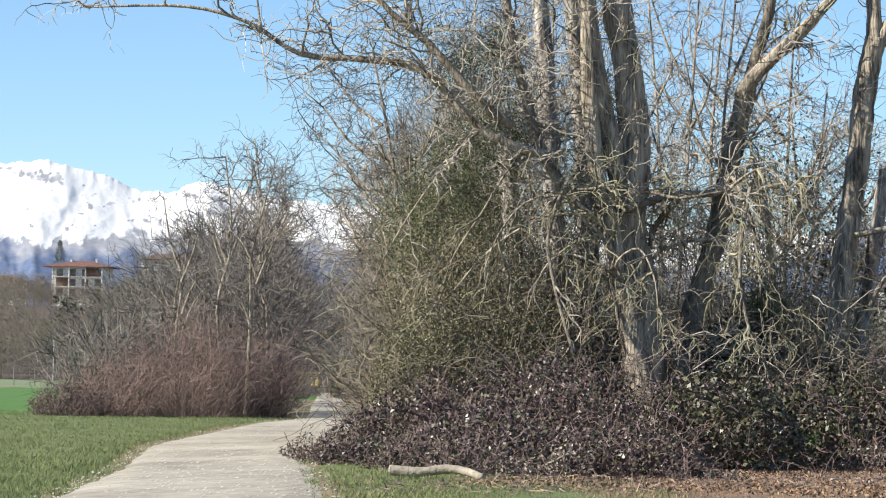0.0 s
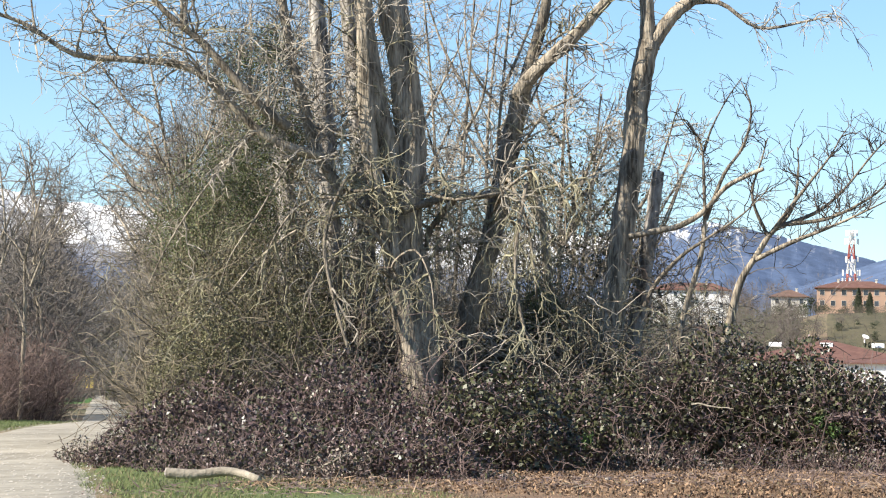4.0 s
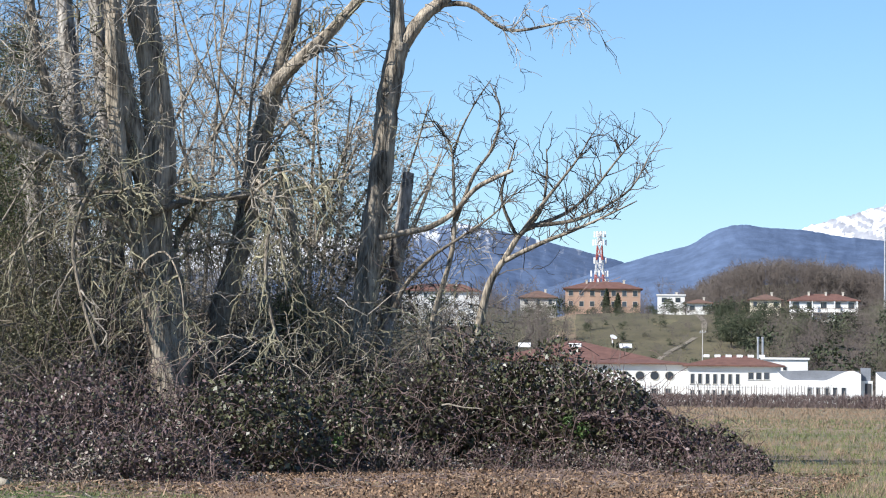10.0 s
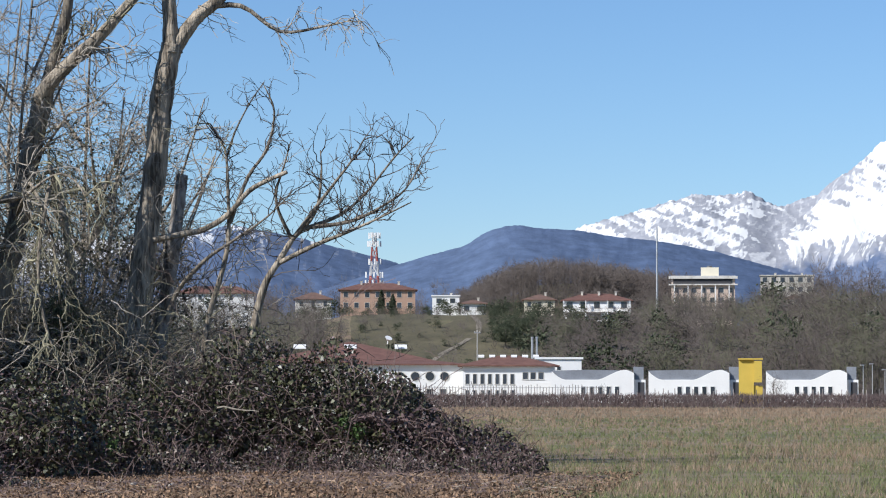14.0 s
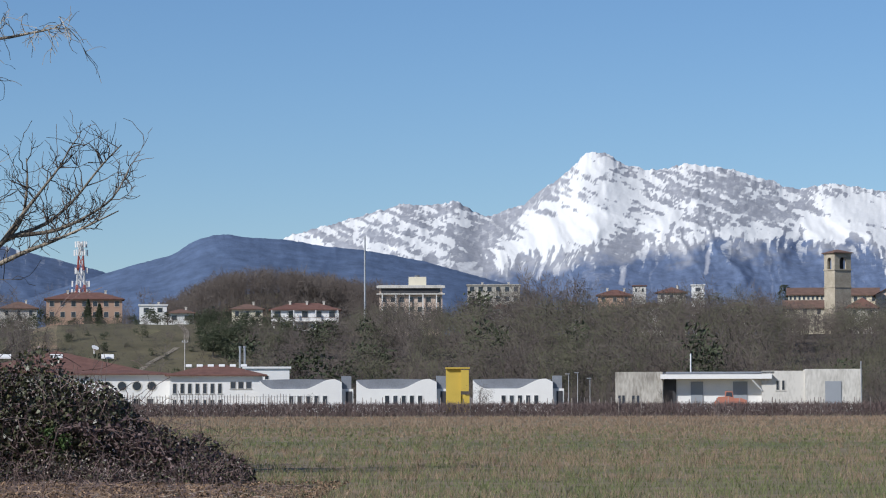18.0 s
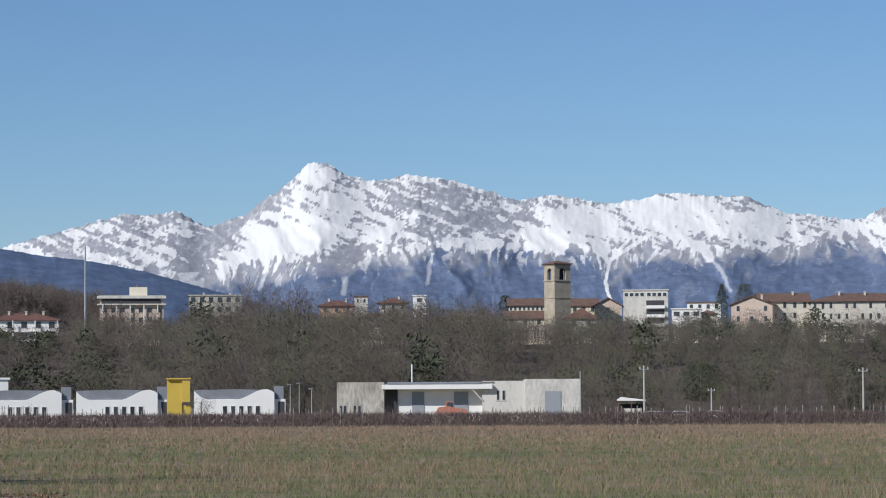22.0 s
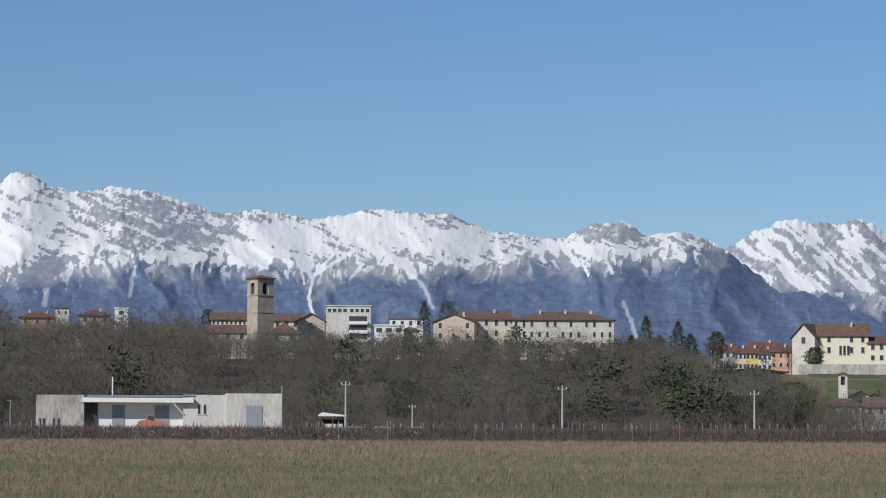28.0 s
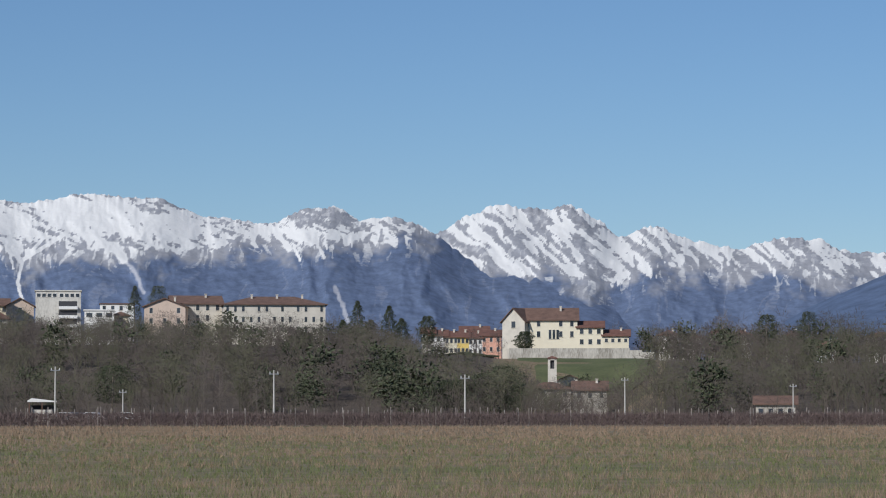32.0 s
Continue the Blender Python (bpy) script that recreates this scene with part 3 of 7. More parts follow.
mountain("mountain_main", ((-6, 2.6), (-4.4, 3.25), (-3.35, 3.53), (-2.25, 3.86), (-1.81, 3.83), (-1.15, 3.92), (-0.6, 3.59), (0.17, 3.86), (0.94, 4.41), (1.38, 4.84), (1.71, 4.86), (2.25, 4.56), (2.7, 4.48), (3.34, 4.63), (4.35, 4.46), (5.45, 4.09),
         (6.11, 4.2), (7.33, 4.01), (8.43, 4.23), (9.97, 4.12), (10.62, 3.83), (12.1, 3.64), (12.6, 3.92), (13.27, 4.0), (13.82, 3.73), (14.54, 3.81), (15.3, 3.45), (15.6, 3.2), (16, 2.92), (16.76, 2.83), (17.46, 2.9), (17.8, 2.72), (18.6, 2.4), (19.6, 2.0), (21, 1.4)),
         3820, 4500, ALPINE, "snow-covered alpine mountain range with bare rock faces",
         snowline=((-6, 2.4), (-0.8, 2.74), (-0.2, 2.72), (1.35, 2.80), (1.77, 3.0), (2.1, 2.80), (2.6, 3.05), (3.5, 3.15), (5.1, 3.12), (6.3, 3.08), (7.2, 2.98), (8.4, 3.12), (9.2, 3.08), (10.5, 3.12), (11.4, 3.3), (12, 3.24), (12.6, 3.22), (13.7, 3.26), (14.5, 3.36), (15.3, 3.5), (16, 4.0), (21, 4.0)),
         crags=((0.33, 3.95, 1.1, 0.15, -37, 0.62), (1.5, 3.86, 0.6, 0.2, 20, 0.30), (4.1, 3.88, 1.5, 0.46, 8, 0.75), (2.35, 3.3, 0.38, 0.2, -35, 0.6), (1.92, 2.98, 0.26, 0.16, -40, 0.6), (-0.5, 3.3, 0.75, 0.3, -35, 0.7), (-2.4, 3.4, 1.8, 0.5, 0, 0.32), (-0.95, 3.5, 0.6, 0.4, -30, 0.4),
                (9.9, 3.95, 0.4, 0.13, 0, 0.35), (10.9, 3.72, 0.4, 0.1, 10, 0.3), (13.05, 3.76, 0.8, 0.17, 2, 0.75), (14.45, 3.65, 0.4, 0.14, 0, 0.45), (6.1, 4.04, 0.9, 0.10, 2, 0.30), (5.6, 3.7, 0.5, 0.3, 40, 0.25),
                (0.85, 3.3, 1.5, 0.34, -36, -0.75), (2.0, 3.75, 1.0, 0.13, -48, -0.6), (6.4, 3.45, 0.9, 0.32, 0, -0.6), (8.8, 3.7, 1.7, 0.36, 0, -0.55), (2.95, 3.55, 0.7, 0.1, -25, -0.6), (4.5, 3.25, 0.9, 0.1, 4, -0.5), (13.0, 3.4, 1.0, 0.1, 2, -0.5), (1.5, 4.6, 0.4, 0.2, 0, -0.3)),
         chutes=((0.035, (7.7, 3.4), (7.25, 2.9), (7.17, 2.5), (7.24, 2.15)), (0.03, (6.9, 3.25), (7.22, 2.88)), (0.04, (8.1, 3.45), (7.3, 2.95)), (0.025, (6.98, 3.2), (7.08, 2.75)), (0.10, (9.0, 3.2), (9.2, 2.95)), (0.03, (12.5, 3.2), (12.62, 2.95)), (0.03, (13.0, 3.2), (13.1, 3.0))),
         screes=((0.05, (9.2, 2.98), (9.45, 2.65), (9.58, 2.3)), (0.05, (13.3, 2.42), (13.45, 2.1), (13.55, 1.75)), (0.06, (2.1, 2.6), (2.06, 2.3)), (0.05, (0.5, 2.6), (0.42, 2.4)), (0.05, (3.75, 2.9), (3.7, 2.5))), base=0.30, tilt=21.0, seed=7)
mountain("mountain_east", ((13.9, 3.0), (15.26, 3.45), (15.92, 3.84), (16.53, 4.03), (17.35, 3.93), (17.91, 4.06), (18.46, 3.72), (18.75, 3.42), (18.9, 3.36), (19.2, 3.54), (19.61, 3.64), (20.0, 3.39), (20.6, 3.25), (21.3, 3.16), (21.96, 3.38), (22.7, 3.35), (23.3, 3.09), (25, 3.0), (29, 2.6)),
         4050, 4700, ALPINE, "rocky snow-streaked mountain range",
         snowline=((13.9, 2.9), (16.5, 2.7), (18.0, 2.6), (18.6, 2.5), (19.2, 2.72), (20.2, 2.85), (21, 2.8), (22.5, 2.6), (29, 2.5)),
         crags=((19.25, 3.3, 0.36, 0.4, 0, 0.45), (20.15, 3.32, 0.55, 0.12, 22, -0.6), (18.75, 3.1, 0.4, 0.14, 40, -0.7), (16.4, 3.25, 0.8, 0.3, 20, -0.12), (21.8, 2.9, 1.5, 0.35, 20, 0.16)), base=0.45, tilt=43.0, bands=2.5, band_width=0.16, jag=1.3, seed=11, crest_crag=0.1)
mountain("hill_far_west", ((-16, 1.5), (-13.4, 2.7), (-12.2, 3.02), (-11.26, 3.27), (-10.05, 3.04), (-8.95, 2.78), (-8.0, 2.53), (-6, 1.6)), 2800, 3400, HAZY_WOODED, "wooded hill coloured blue with haze, dusted with snow on its crest",
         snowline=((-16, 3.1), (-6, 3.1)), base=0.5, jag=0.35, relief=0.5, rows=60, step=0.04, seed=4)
mountain("hill_middle", ((-9.5, 2.0), (-8.0, 2.5), (-7.4, 2.68), (-6.7, 2.86), (-6.3, 3.12), (-5.95, 3.25), (-5.6, 3.27), (-5.2, 3.2), (-4.5, 3.17), (-3.7, 3.03), (-2.9, 2.95), (-1.8, 2.74), (-0.5, 2.38), (2, 1.7)), 2400, 2900, HAZY_WOODED, "wooded foothill coloured blue with haze below the snowy range",
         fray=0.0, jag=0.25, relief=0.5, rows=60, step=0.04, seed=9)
mountain("hill_east", ((20.5, 0.9), (21.95, 1.68), (22.5, 2.01), (24.0, 2.65), (26, 3.2), (31, 3.4)), 2400, 2900, HAZY_WOODED, "dark wooded slope coloured blue with haze", fray=0.0, jag=0.2, relief=0.4, rows=50, step=0.05, seed=13)


# ---- buildings ----
def window_mesh(w, h, arch=False, bars=True):
    sh = Shape()
    t = 0.07
    sh.box(-w / 2 - t, -w / 2, -0.06, 0.05, -t, h + t).box(w / 2, w / 2 + t, -0.06, 0.05, -t, h + t)
    sh.box(-w / 2, w / 2, -0.06, 0.05, h, h + t).box(-w / 2 - 0.2, w / 2 + 0.2, -0.12, 0.05, -t - 0.06, -t)
    return sh


_window_cache = {}


def add_window(parent, x, y, z, w, h, turn=0.0, frame_mat="frame", pane_mat="glass"):
    """A window set against a wall that faces -y, before its turn about z: surround and pane."""
    key = (round(w, 2), round(h, 2), frame_mat, pane_mat)
    if key not in _window_cache:
        pane = Shape().box(-w / 2, w / 2, -0.02, 0.03, 0, h)
        _window_cache[key] = (window_mesh(w, h).mesh("window", M[frame_mat]), pane.mesh("pane", M[pane_mat]))
    fr, pa = _window_cache[key]
    win = part("window", fr, None, parent, at=pose(x, y, z, 0, 0, turn))
    part("pane", pa, None, win)
    return win


def gable_roof(w, d, h, rise, eave=0.6, thick=0.25, axis="x"):
    """Two roof slabs over a block w by d with walls h high; axis: the way the ridge runs."""
    sh = Shape()
    a, b = (d, w) if axis == "x" else (w, d)
    half = a / 2 + eave
    slope = rise / (a / 2)
    drop = eave * slope
    for s in (-1, 1):
        out = [(s * half, h - drop), (0, h + rise), (0, h + rise + thick), (s * half, h - drop + thick)]
        n = len(sh.v)
        for e in (-b / 2 - eave, b / 2 + eave):
            for p, z in out:
                sh.v.append((e, p + d / 2, z) if axis == "x" else (p, e + d / 2, z))
        sh.f += [tuple(n + i for i in q) for q in ((0, 1, 2, 3), (7, 6, 5, 4), (0, 4, 5, 1), (1, 5, 6, 2), (2, 6, 7, 3), (3, 7, 4, 0))]
    return sh


def hip_roof(w, d, h, rise, eave=0.7, thick=0.2):
    sh = Shape()
    x, y0, y1 = w / 2 + eave, -eave, d + eave
    inset = min(w, d) / 2 + eave
    sh.v += [(-x, y0, h), (x, y0, h), (x, y1, h), (-x, y1, h), (-x, y0, h + thick), (x, y0, h + thick), (x, y1, h + thick), (-x, y1, h + thick)]
    if w >= d:
        sh.v += [(-x + inset, d / 2, h + rise + thick), (x - inset, d / 2, h + rise + thick)]
        sh.f += [(4, 5, 9, 8), (5, 6, 9), (6, 7, 8, 9), (7, 4, 8)]
    else:
        sh.v += [(0, y0 + inset, h + rise + thick), (0, y1 - inset, h + rise + thick)]
        sh.f += [(4, 5, 8), (5, 6, 9, 8), (6, 7, 9), (7, 4, 8, 9)]
    sh.f += [(3, 2, 1, 0), (0, 1, 5, 4), (1, 2, 6, 5), (2, 3, 7, 6), (3, 0, 4, 7)]
    return sh


def house(name, label, az0, az1, d, top, depth=9.0, rise=2.0, wall="white", roof="tile", kind="hip", turn=0.0, storeys=2, cols=4, win=(1.0, 1.4), axis="x",
          chimneys=1, base=None, category="house", group="", side_cols=0, skip=(), sill=1.1, door=False, balcony=False, frame_mat="frame", eave=0.7, deep=1.5):
    """A building between two bearings; top: the height of its ridge above the plain."""
    az = (az0 + az1) / 2
    w = 2 * d * math.tan(radians((az1 - az0) / 2))
    x, y = at_bearing(az, d)
    g = (land(x, y) if base is None else base) - 0.3
    h = top - rise - g if kind != "flat" else top - g
    ob = thing(name, label, category, pose(x, y, g, 0, 0, -az + turn), group)
    body = Shape()
    if kind == "gable":
        if axis == "x":
            pts = [(0, 0), (d * 0 + depth, 0), (depth, h), (depth / 2, h + rise), (0, h)]
            n = len(body.v)
            for e in (-w / 2, w / 2):
                body.v += [(e, p, z) for p, z in pts]
            body.f += [(0, 1, 2, 3, 4), (9, 8, 7, 6, 5)] + [(i, i + 5, (i + 1) % 5 + 5, (i + 1) % 5) for i in range(5)]
        else:
            body.prism([(-w / 2, 0), (w / 2, 0), (w / 2, h), (0, h + rise), (-w / 2, h)], 0, depth)
        part("wall", body, M[wall], ob)
        part("roof", gable_roof(w, depth, h, rise, axis=axis), M[roof], ob)
    elif kind == "flat":
        part("wall", body.box(-w / 2, w / 2, 0, depth, 0, h), M[wall], ob)
        part("roof", Shape().box(-w / 2 - 0.3, w / 2 + 0.3, -0.3, depth + 0.3, h, h + 0.35), M[roof], ob)
    else:
        part("wall", body.box(-w / 2, w / 2, 0, depth, 0, h), M[wall], ob)
        part("roof", hip_roof(w, depth, h, rise, eave), M[roof], ob)
    sh_h = 3.0
    for s in range(storeys):
        z = h - (storeys - s) * sh_h + sill
        if z < 0.3:
            continue
        for c in range(cols):
            if (s, c) in skip:
                continue
            cx = -w / 2 + w * (c + 0.5) / cols
            add_window(ob, cx, 0, z, win[0], win[1], 0, frame_mat)
        for c in range(side_cols):
            cy = depth * (c + 0.5) / side_cols
            add_window(ob, -w / 2, cy, z, win[0], win[1], -90, frame_mat)
            add_window(ob, w / 2, cy, z, win[0], win[1], 90, frame_mat)
    for c in range(chimneys):
        cx = w * (0.28 - 0.5 * c / max(1, chimneys - 1)) if chimneys > 1 else w * 0.2
        st = Shape().box(cx - 0.28, cx + 0.28, depth * 0.35, depth * 0.35 + 0.6, h + rise * 0.2, h + rise + 0.55)
        st.box(cx - 0.4, cx + 0.4, depth * 0.35 - 0.12, depth * 0.35 + 0.72, h + rise + 0.55, h + rise + 0.7)
        part("chimney", st, M["oldcream"], ob)
    if balcony:
        for k in (1, 2):
            z = h - 3.0 * k + 0.1
            part("balcony", Shape().box(-w / 2, w / 2, -deep, 0, z - 0.18, z), M["concretew"], ob)
            rail = Shape()
            rail.box(-w / 2, w / 2, -deep, -deep + 0.06, z + 0.9, z + 0.98)
            for i in range(int(w / 0.8) + 1):
                rail.box(-w / 2 + i * 0.8, -w / 2 + i * 0.8 + 0.05, -deep, -deep + 0.05, z, z + 0.9)
            part("railing", rail, M["browntile"], ob)
        for i in range(4):
            xx = -w / 2 + 0.2 + i * (w - 0.5) / 3
            part("column", Shape().box(xx - 0.15, xx + 0.15, -deep + 0.05, -deep + 0.35, 0, h), M["white"], ob)
    if door:
        part("door", Shape().box(-0.6, 0.6, -0.06, 0.04, 0.3, 2.5), M["browntile"], ob)
    return ob


# the town on the terrace, from west to east
_villa = house("villa", "white villa with deep loggias under a wide red roof", -28.31, -27.3, 896, 35.4, 11, 1.9, "white", "tile", balcony=True, storeys=3, cols=4, win=(2.0, 2.1), sill=0.3, chimneys=2, eave=2.9, deep=2.2, turn=-14.0)
_vh = 35.4 - 1.9 - land(*at_bearing(-27.805, 896)) + 0.3
for _k, _x0, _x1 in ((1, 1.9, 6.2), (2, -7.0, -3.0)):
    # shutters drawn down across the loggias
    part("shutter", Shape().box(_x0, _x1, -0.3, -0.12, _vh - 3.0 * _k + 0.12, _vh - 3.0 * _k + 2.7), M["browntile"], _villa)
house("house", "long pale house behind bare trees", -26.61, -25.3, 966, 41.0, 10, 2.0, "concretew", "browntile", storeys=2, cols=7, chimneys=1, group="town houses")
house("house", "small white house with a tiled roof", -29.6, -28.8, 930, 31.6, 9, 2.0, "white", "browntile", storeys=2, cols=3, group="town houses")
house("house", "white house half hidden behind brambles", -12.3, -10.8, 870, 33.0, 10, 2.2, "white", "tile", storeys=2, cols=5, chimneys=1, group="town houses")
house("house", "small pale house with a brown roof", -10.0, -9.3, 850, 30.5, 9, 2.0, "concretew", "browntile", storeys=1, cols=3, group="town houses")
house("apartment_house", "long orange brick house with a low tiled roof", -9.12, -7.66, 826, 32.4, 12, 2.0, "orange", "tile", storeys=2, cols=7, win=(1.2, 1.4), chimneys=2)
house("house", "white house with stepped volumes", -7.33, -6.8, 826, 28.7, 9, 0.3, "white", "white", "flat", storeys=1, cols=2, win=(1.4, 1.3), group="town houses")
house("house", "low white house with an arched porch", -6.78, -6.28, 822, 27.6, 9, 1.2, "white", "browntile", storeys=1, cols=2, win=(1.4, 1.3), group="town houses")
house("house", "small pale yellow house with a grey roof", -5.54, -4.94, 826, 29.2, 8, 1.6, "cream", "browntile", storeys=1, cols=3, group="town houses")
house("villa", "white villa with a red hip roof and a long balcony", -4.78, -3.46, 784, 28.0, 11, 1.9, "white", "tile", storeys=2, cols=5, win=(1.5, 1.6), chimneys=3, balcony=True)
_hotel = house("hotel", "reddish hotel block with pale cornices and a yellow rooftop room", -2.67, -1.44, 910, 37.4, 14, 0.3, "pinkish", "concretew", "flat", storeys=3, cols=7, win=(1.3, 1.5), category="building", chimneys=0)
_hh = 37.4 - land(*at_bearing(-2.05, 910)) + 0.3
part("cornice", Shape().box(-10.6, 10.6, -1.1, 0, _hh - 2.6, _hh - 2.2), M["concretew"], _hotel)
part("cornice", Shape().box(-10.6, 10.6, -1.1, 0, _hh - 0.6, _hh + 0.2), M["concretew"], _hotel)
part("attic", Shape().box(-9.2, 8.6, -0.4, 0, _hh - 2.2, _hh - 0.6), M["shade"], _hotel)
part("rooftop_room", Shape().box(-0.7, 4.8, 2, 7, _hh, _hh + 3.0), M["yellowish"], _hotel)
part("dish", Shape().tube([(2, 3, _hh + 3.0), (2, 3, _hh + 3.5)], [0.7, 0.9], 8), M["cargrey"], _hotel)
for k in range(5):
    part("pillar", Shape().box(-9 + 4.2 * k, -8.7 + 4.2 * k, -1.0, -0.7, 0, _hh - 2.6), M["white"], _hotel)
house("apartment_block", "grey apartment block behind bare trees", -0.95, 0.08, 910, 37.6, 12, 0.4, "concrete", "concrete", "flat", storeys=3, cols=6, win=(1.4, 1.5), category="building", chimneys=2)
house("house", "red-roofed house behind the woods", 1.59, 2.25, 924, 36.6, 9, 1.8, "orange", "tile", storeys=1, cols=3, chimneys=2, group="town houses")
house("stair_tower", "small pale tower with a flat roof", 2.27, 2.53, 952, 38.8, 4, 0.3, "concretew", "tile", "flat", storeys=1, cols=2, win=(0.6, 1.2), chimneys=0)
house("house", "dark-roofed house among bare trees", 2.75, 3.3, 930, 37.6, 9, 1.8, "concrete", "tile", storeys=1, cols=3, group="town houses")
house("house", "small white house above the woods", 3.41, 3.66, 966, 39.5, 5, 0.3, "white", "white", "flat", storeys=1, cols=1, win=(1.6, 1.2), chimneys=0, group="town houses")
for _az, _w, _z in ((1.1, 0.35, 30.5), (2.6, 0.5, 30.2), (4.3, 0.55, 30.0), (-0.3, 0.3, 30.0)):
    house("house", "pale house front seen between bare trunks", _az - _w / 2, _az + _w / 2, 850, _z, 8, 1.5, "concretew", "browntile", storeys=1, cols=2, chimneys=0, group="town houses")
house("tower_block", "white flat-roofed apartment block with window bands", 7.51, 8.38, 980, 41.4, 14, 0.3, "concretew", "concretew", "flat", storeys=0, cols=8, category="building", chimneys=0)
_tb = bpy.data.objects["tower_block"]
_hb = 41.4 - land(*at_bearing(7.945, 980)) + 0.3
for _k in range(8):
    add_window(_tb, -6.4 + 1.75 * _k + (0.5 if _k > 3 else 0), 0, _hb - 1.9, 1.2, 1.1, 0, "white")
# flush dark panels give the loggias their shade by colour
for _k in range(3):
    part("loggia", Shape().box(0.2, 6.2, -0.05, 0.3, _hb - 5.2 - 3.0 * _k, _hb - 3.3 - 3.0 * _k), M["shade"], _tb, "dark panel painted as the loggia's shade")
    part("balcony", Shape().box(0.2, 6.4, -1.2, 0, _hb - 6.0 - 3.0 * _k, _hb - 5.0 - 3.0 * _k), M["white"], _tb)
house("low_building", "low white flat-roofed building", 8.45, 9.02, 868, 31.2, 9, 0.3, "white", "white", "flat", storeys=1, cols=3, win=(1.7, 1.2), chimneys=0)
house("house", "pale yellow house with a brown roof", 9.0, 9.3, 872, 31.0, 8, 1.2, "cream", "browntile", storeys=1, cols=1, chimneys=0, group="town houses")
house("house", "white house on the skyline", 8.75, 9.4, 960, 36.4, 8, 0.4, "white", "browntile", "flat", storeys=1, cols=4, chimneys=0, group="town houses")
# church with a square bell tower
_x, _y = at_bearing(6.23, 840)
_g = land(_x, _y) - 0.5
_tower = thing("bell_tower", "square stone bell tower with arched openings and a low roof", "bell tower", pose(_x, _y, _g, 0, 0, -6.23 + 33))
_t, _q = 44.2 - _g, 2.72
part("shaft", Shape().box(-_q, _q, -_q, _q, 0, _t - 5.6), M["towerstone"], _tower)
for _z, _w in ((_t - 5.7, 0.2), (_t - 10.6, 0.12), (_t - 1.2, 0.16)):
    part("string_course", Shape().box(-_q - _w, _q + _w, -_q - _w, _q + _w, _z, _z + 0.35), M["towerstone"], _tower, "projecting stone string course")
_arch = [(-_q, 0), (-1.05, 0), (-1.05, 2.3)] + [(-1.05 * math.cos(math.pi * _k / 8), 2.3 + 1.05 * math.sin(math.pi * _k / 8)) for _k in range(1, 8)] + [(1.05, 2.3), (1.05, 0), (_q, 0), (_q, 4.3), (-_q, 4.3)]
for _k in range(4):
    # each face of the belfry is a wall pierced by one arch
    _e = 0.0 if _k % 2 == 0 else 0.7
    _side = [(min(max(_u, -_q + _e), _q - _e), _v) for _u, _v in _arch]
    part("belfry_wall", Shape().prism(_side, -_q, -_q + 0.7), M["towerstone"], _tower, at=pose(0, 0, _t - 5.35, 0, 0, 90 * _k))
part("bell_chamber", Shape().box(-1.2, 1.2, -1.2, 1.2, _t - 5.35, _t - 1.2), M["shade"], _tower)
part("roof", hip_roof(2 * _q, 2 * _q, 0, 1.0, 0.55), M["browntile"], _tower, at=Matrix.Translation((0, -_q, _t - 0.85)))
house("church_nave", "church nave with a row of arched windows under the eaves", 5.28, 6.05, 855, 34.3, 12, 2.0, "cream", "browntile", "gable", storeys=1, cols=9, win=(0.6, 1.0), sill=1.5, chimneys=0, category="church")
house("church_aisle", "lower church aisle with a brown tiled roof", 5.2, 6.0, 846, 30.3, 8, 2.0, "cream", "browntile", "gable", storeys=1, cols=3, chimneys=0, category="church")
house("chapel", "chapel gable beside the bell tower", 6.95, 7.48, 855, 34.2, 10, 2.2, "pinkish", "browntile", "gable", axis="y", storeys=1, cols=1, chimneys=0, category="church")
house("church_choir", "church choir with a brown tiled roof", 6.48, 7.0, 862, 34.4, 10, 2.0, "cream", "browntile", "gable", storeys=1, cols=3, chimneys=0, category="church")
house("house", "low house with a steep red-brown roof", 6.4, 6.99, 828, 30.4, 9, 3.0, "oldcream", "tile", "hip", storeys=1, cols=2, chimneys=0, group="town houses")
# the castle palaces
house("palace", "old palace wing with a broad brown roof and a gable", 10.15, 11.12, 854, 35.2, 14, 2.4, "oldcream", "browntile", "gable", turn=6, storeys=3, cols=5, win=(0.9, 1.6), chimneys=1, category="palace", frame_mat="oldcream", skip=((2, 1), (1, 4)))
house("palace_gable", "pinkish gabled end of the old palace", 9.6, 10.4, 846, 34.0, 14, 2.3, "pinkish", "browntile", "gable", axis="y", turn=-6, storeys=2, cols=3, win=(0.9, 1.5), skip=((1, 1),), chimneys=1, category="palace")
house("palace", "long weathered palace with a broad brown hip roof", 11.14, 13.12, 842, 34.6, 17, 2.5, "oldcream", "browntile", "hip", turn=2, storeys=3, cols=13, win=(0.75, 1.5), chimneys=3, category="palace", frame_mat="oldcream",
      skip=((0, 2), (1, 5), (2, 3), (2, 6), (0, 7), (1, 0), (1, 9), (2, 11), (0, 4), (2, 8)))
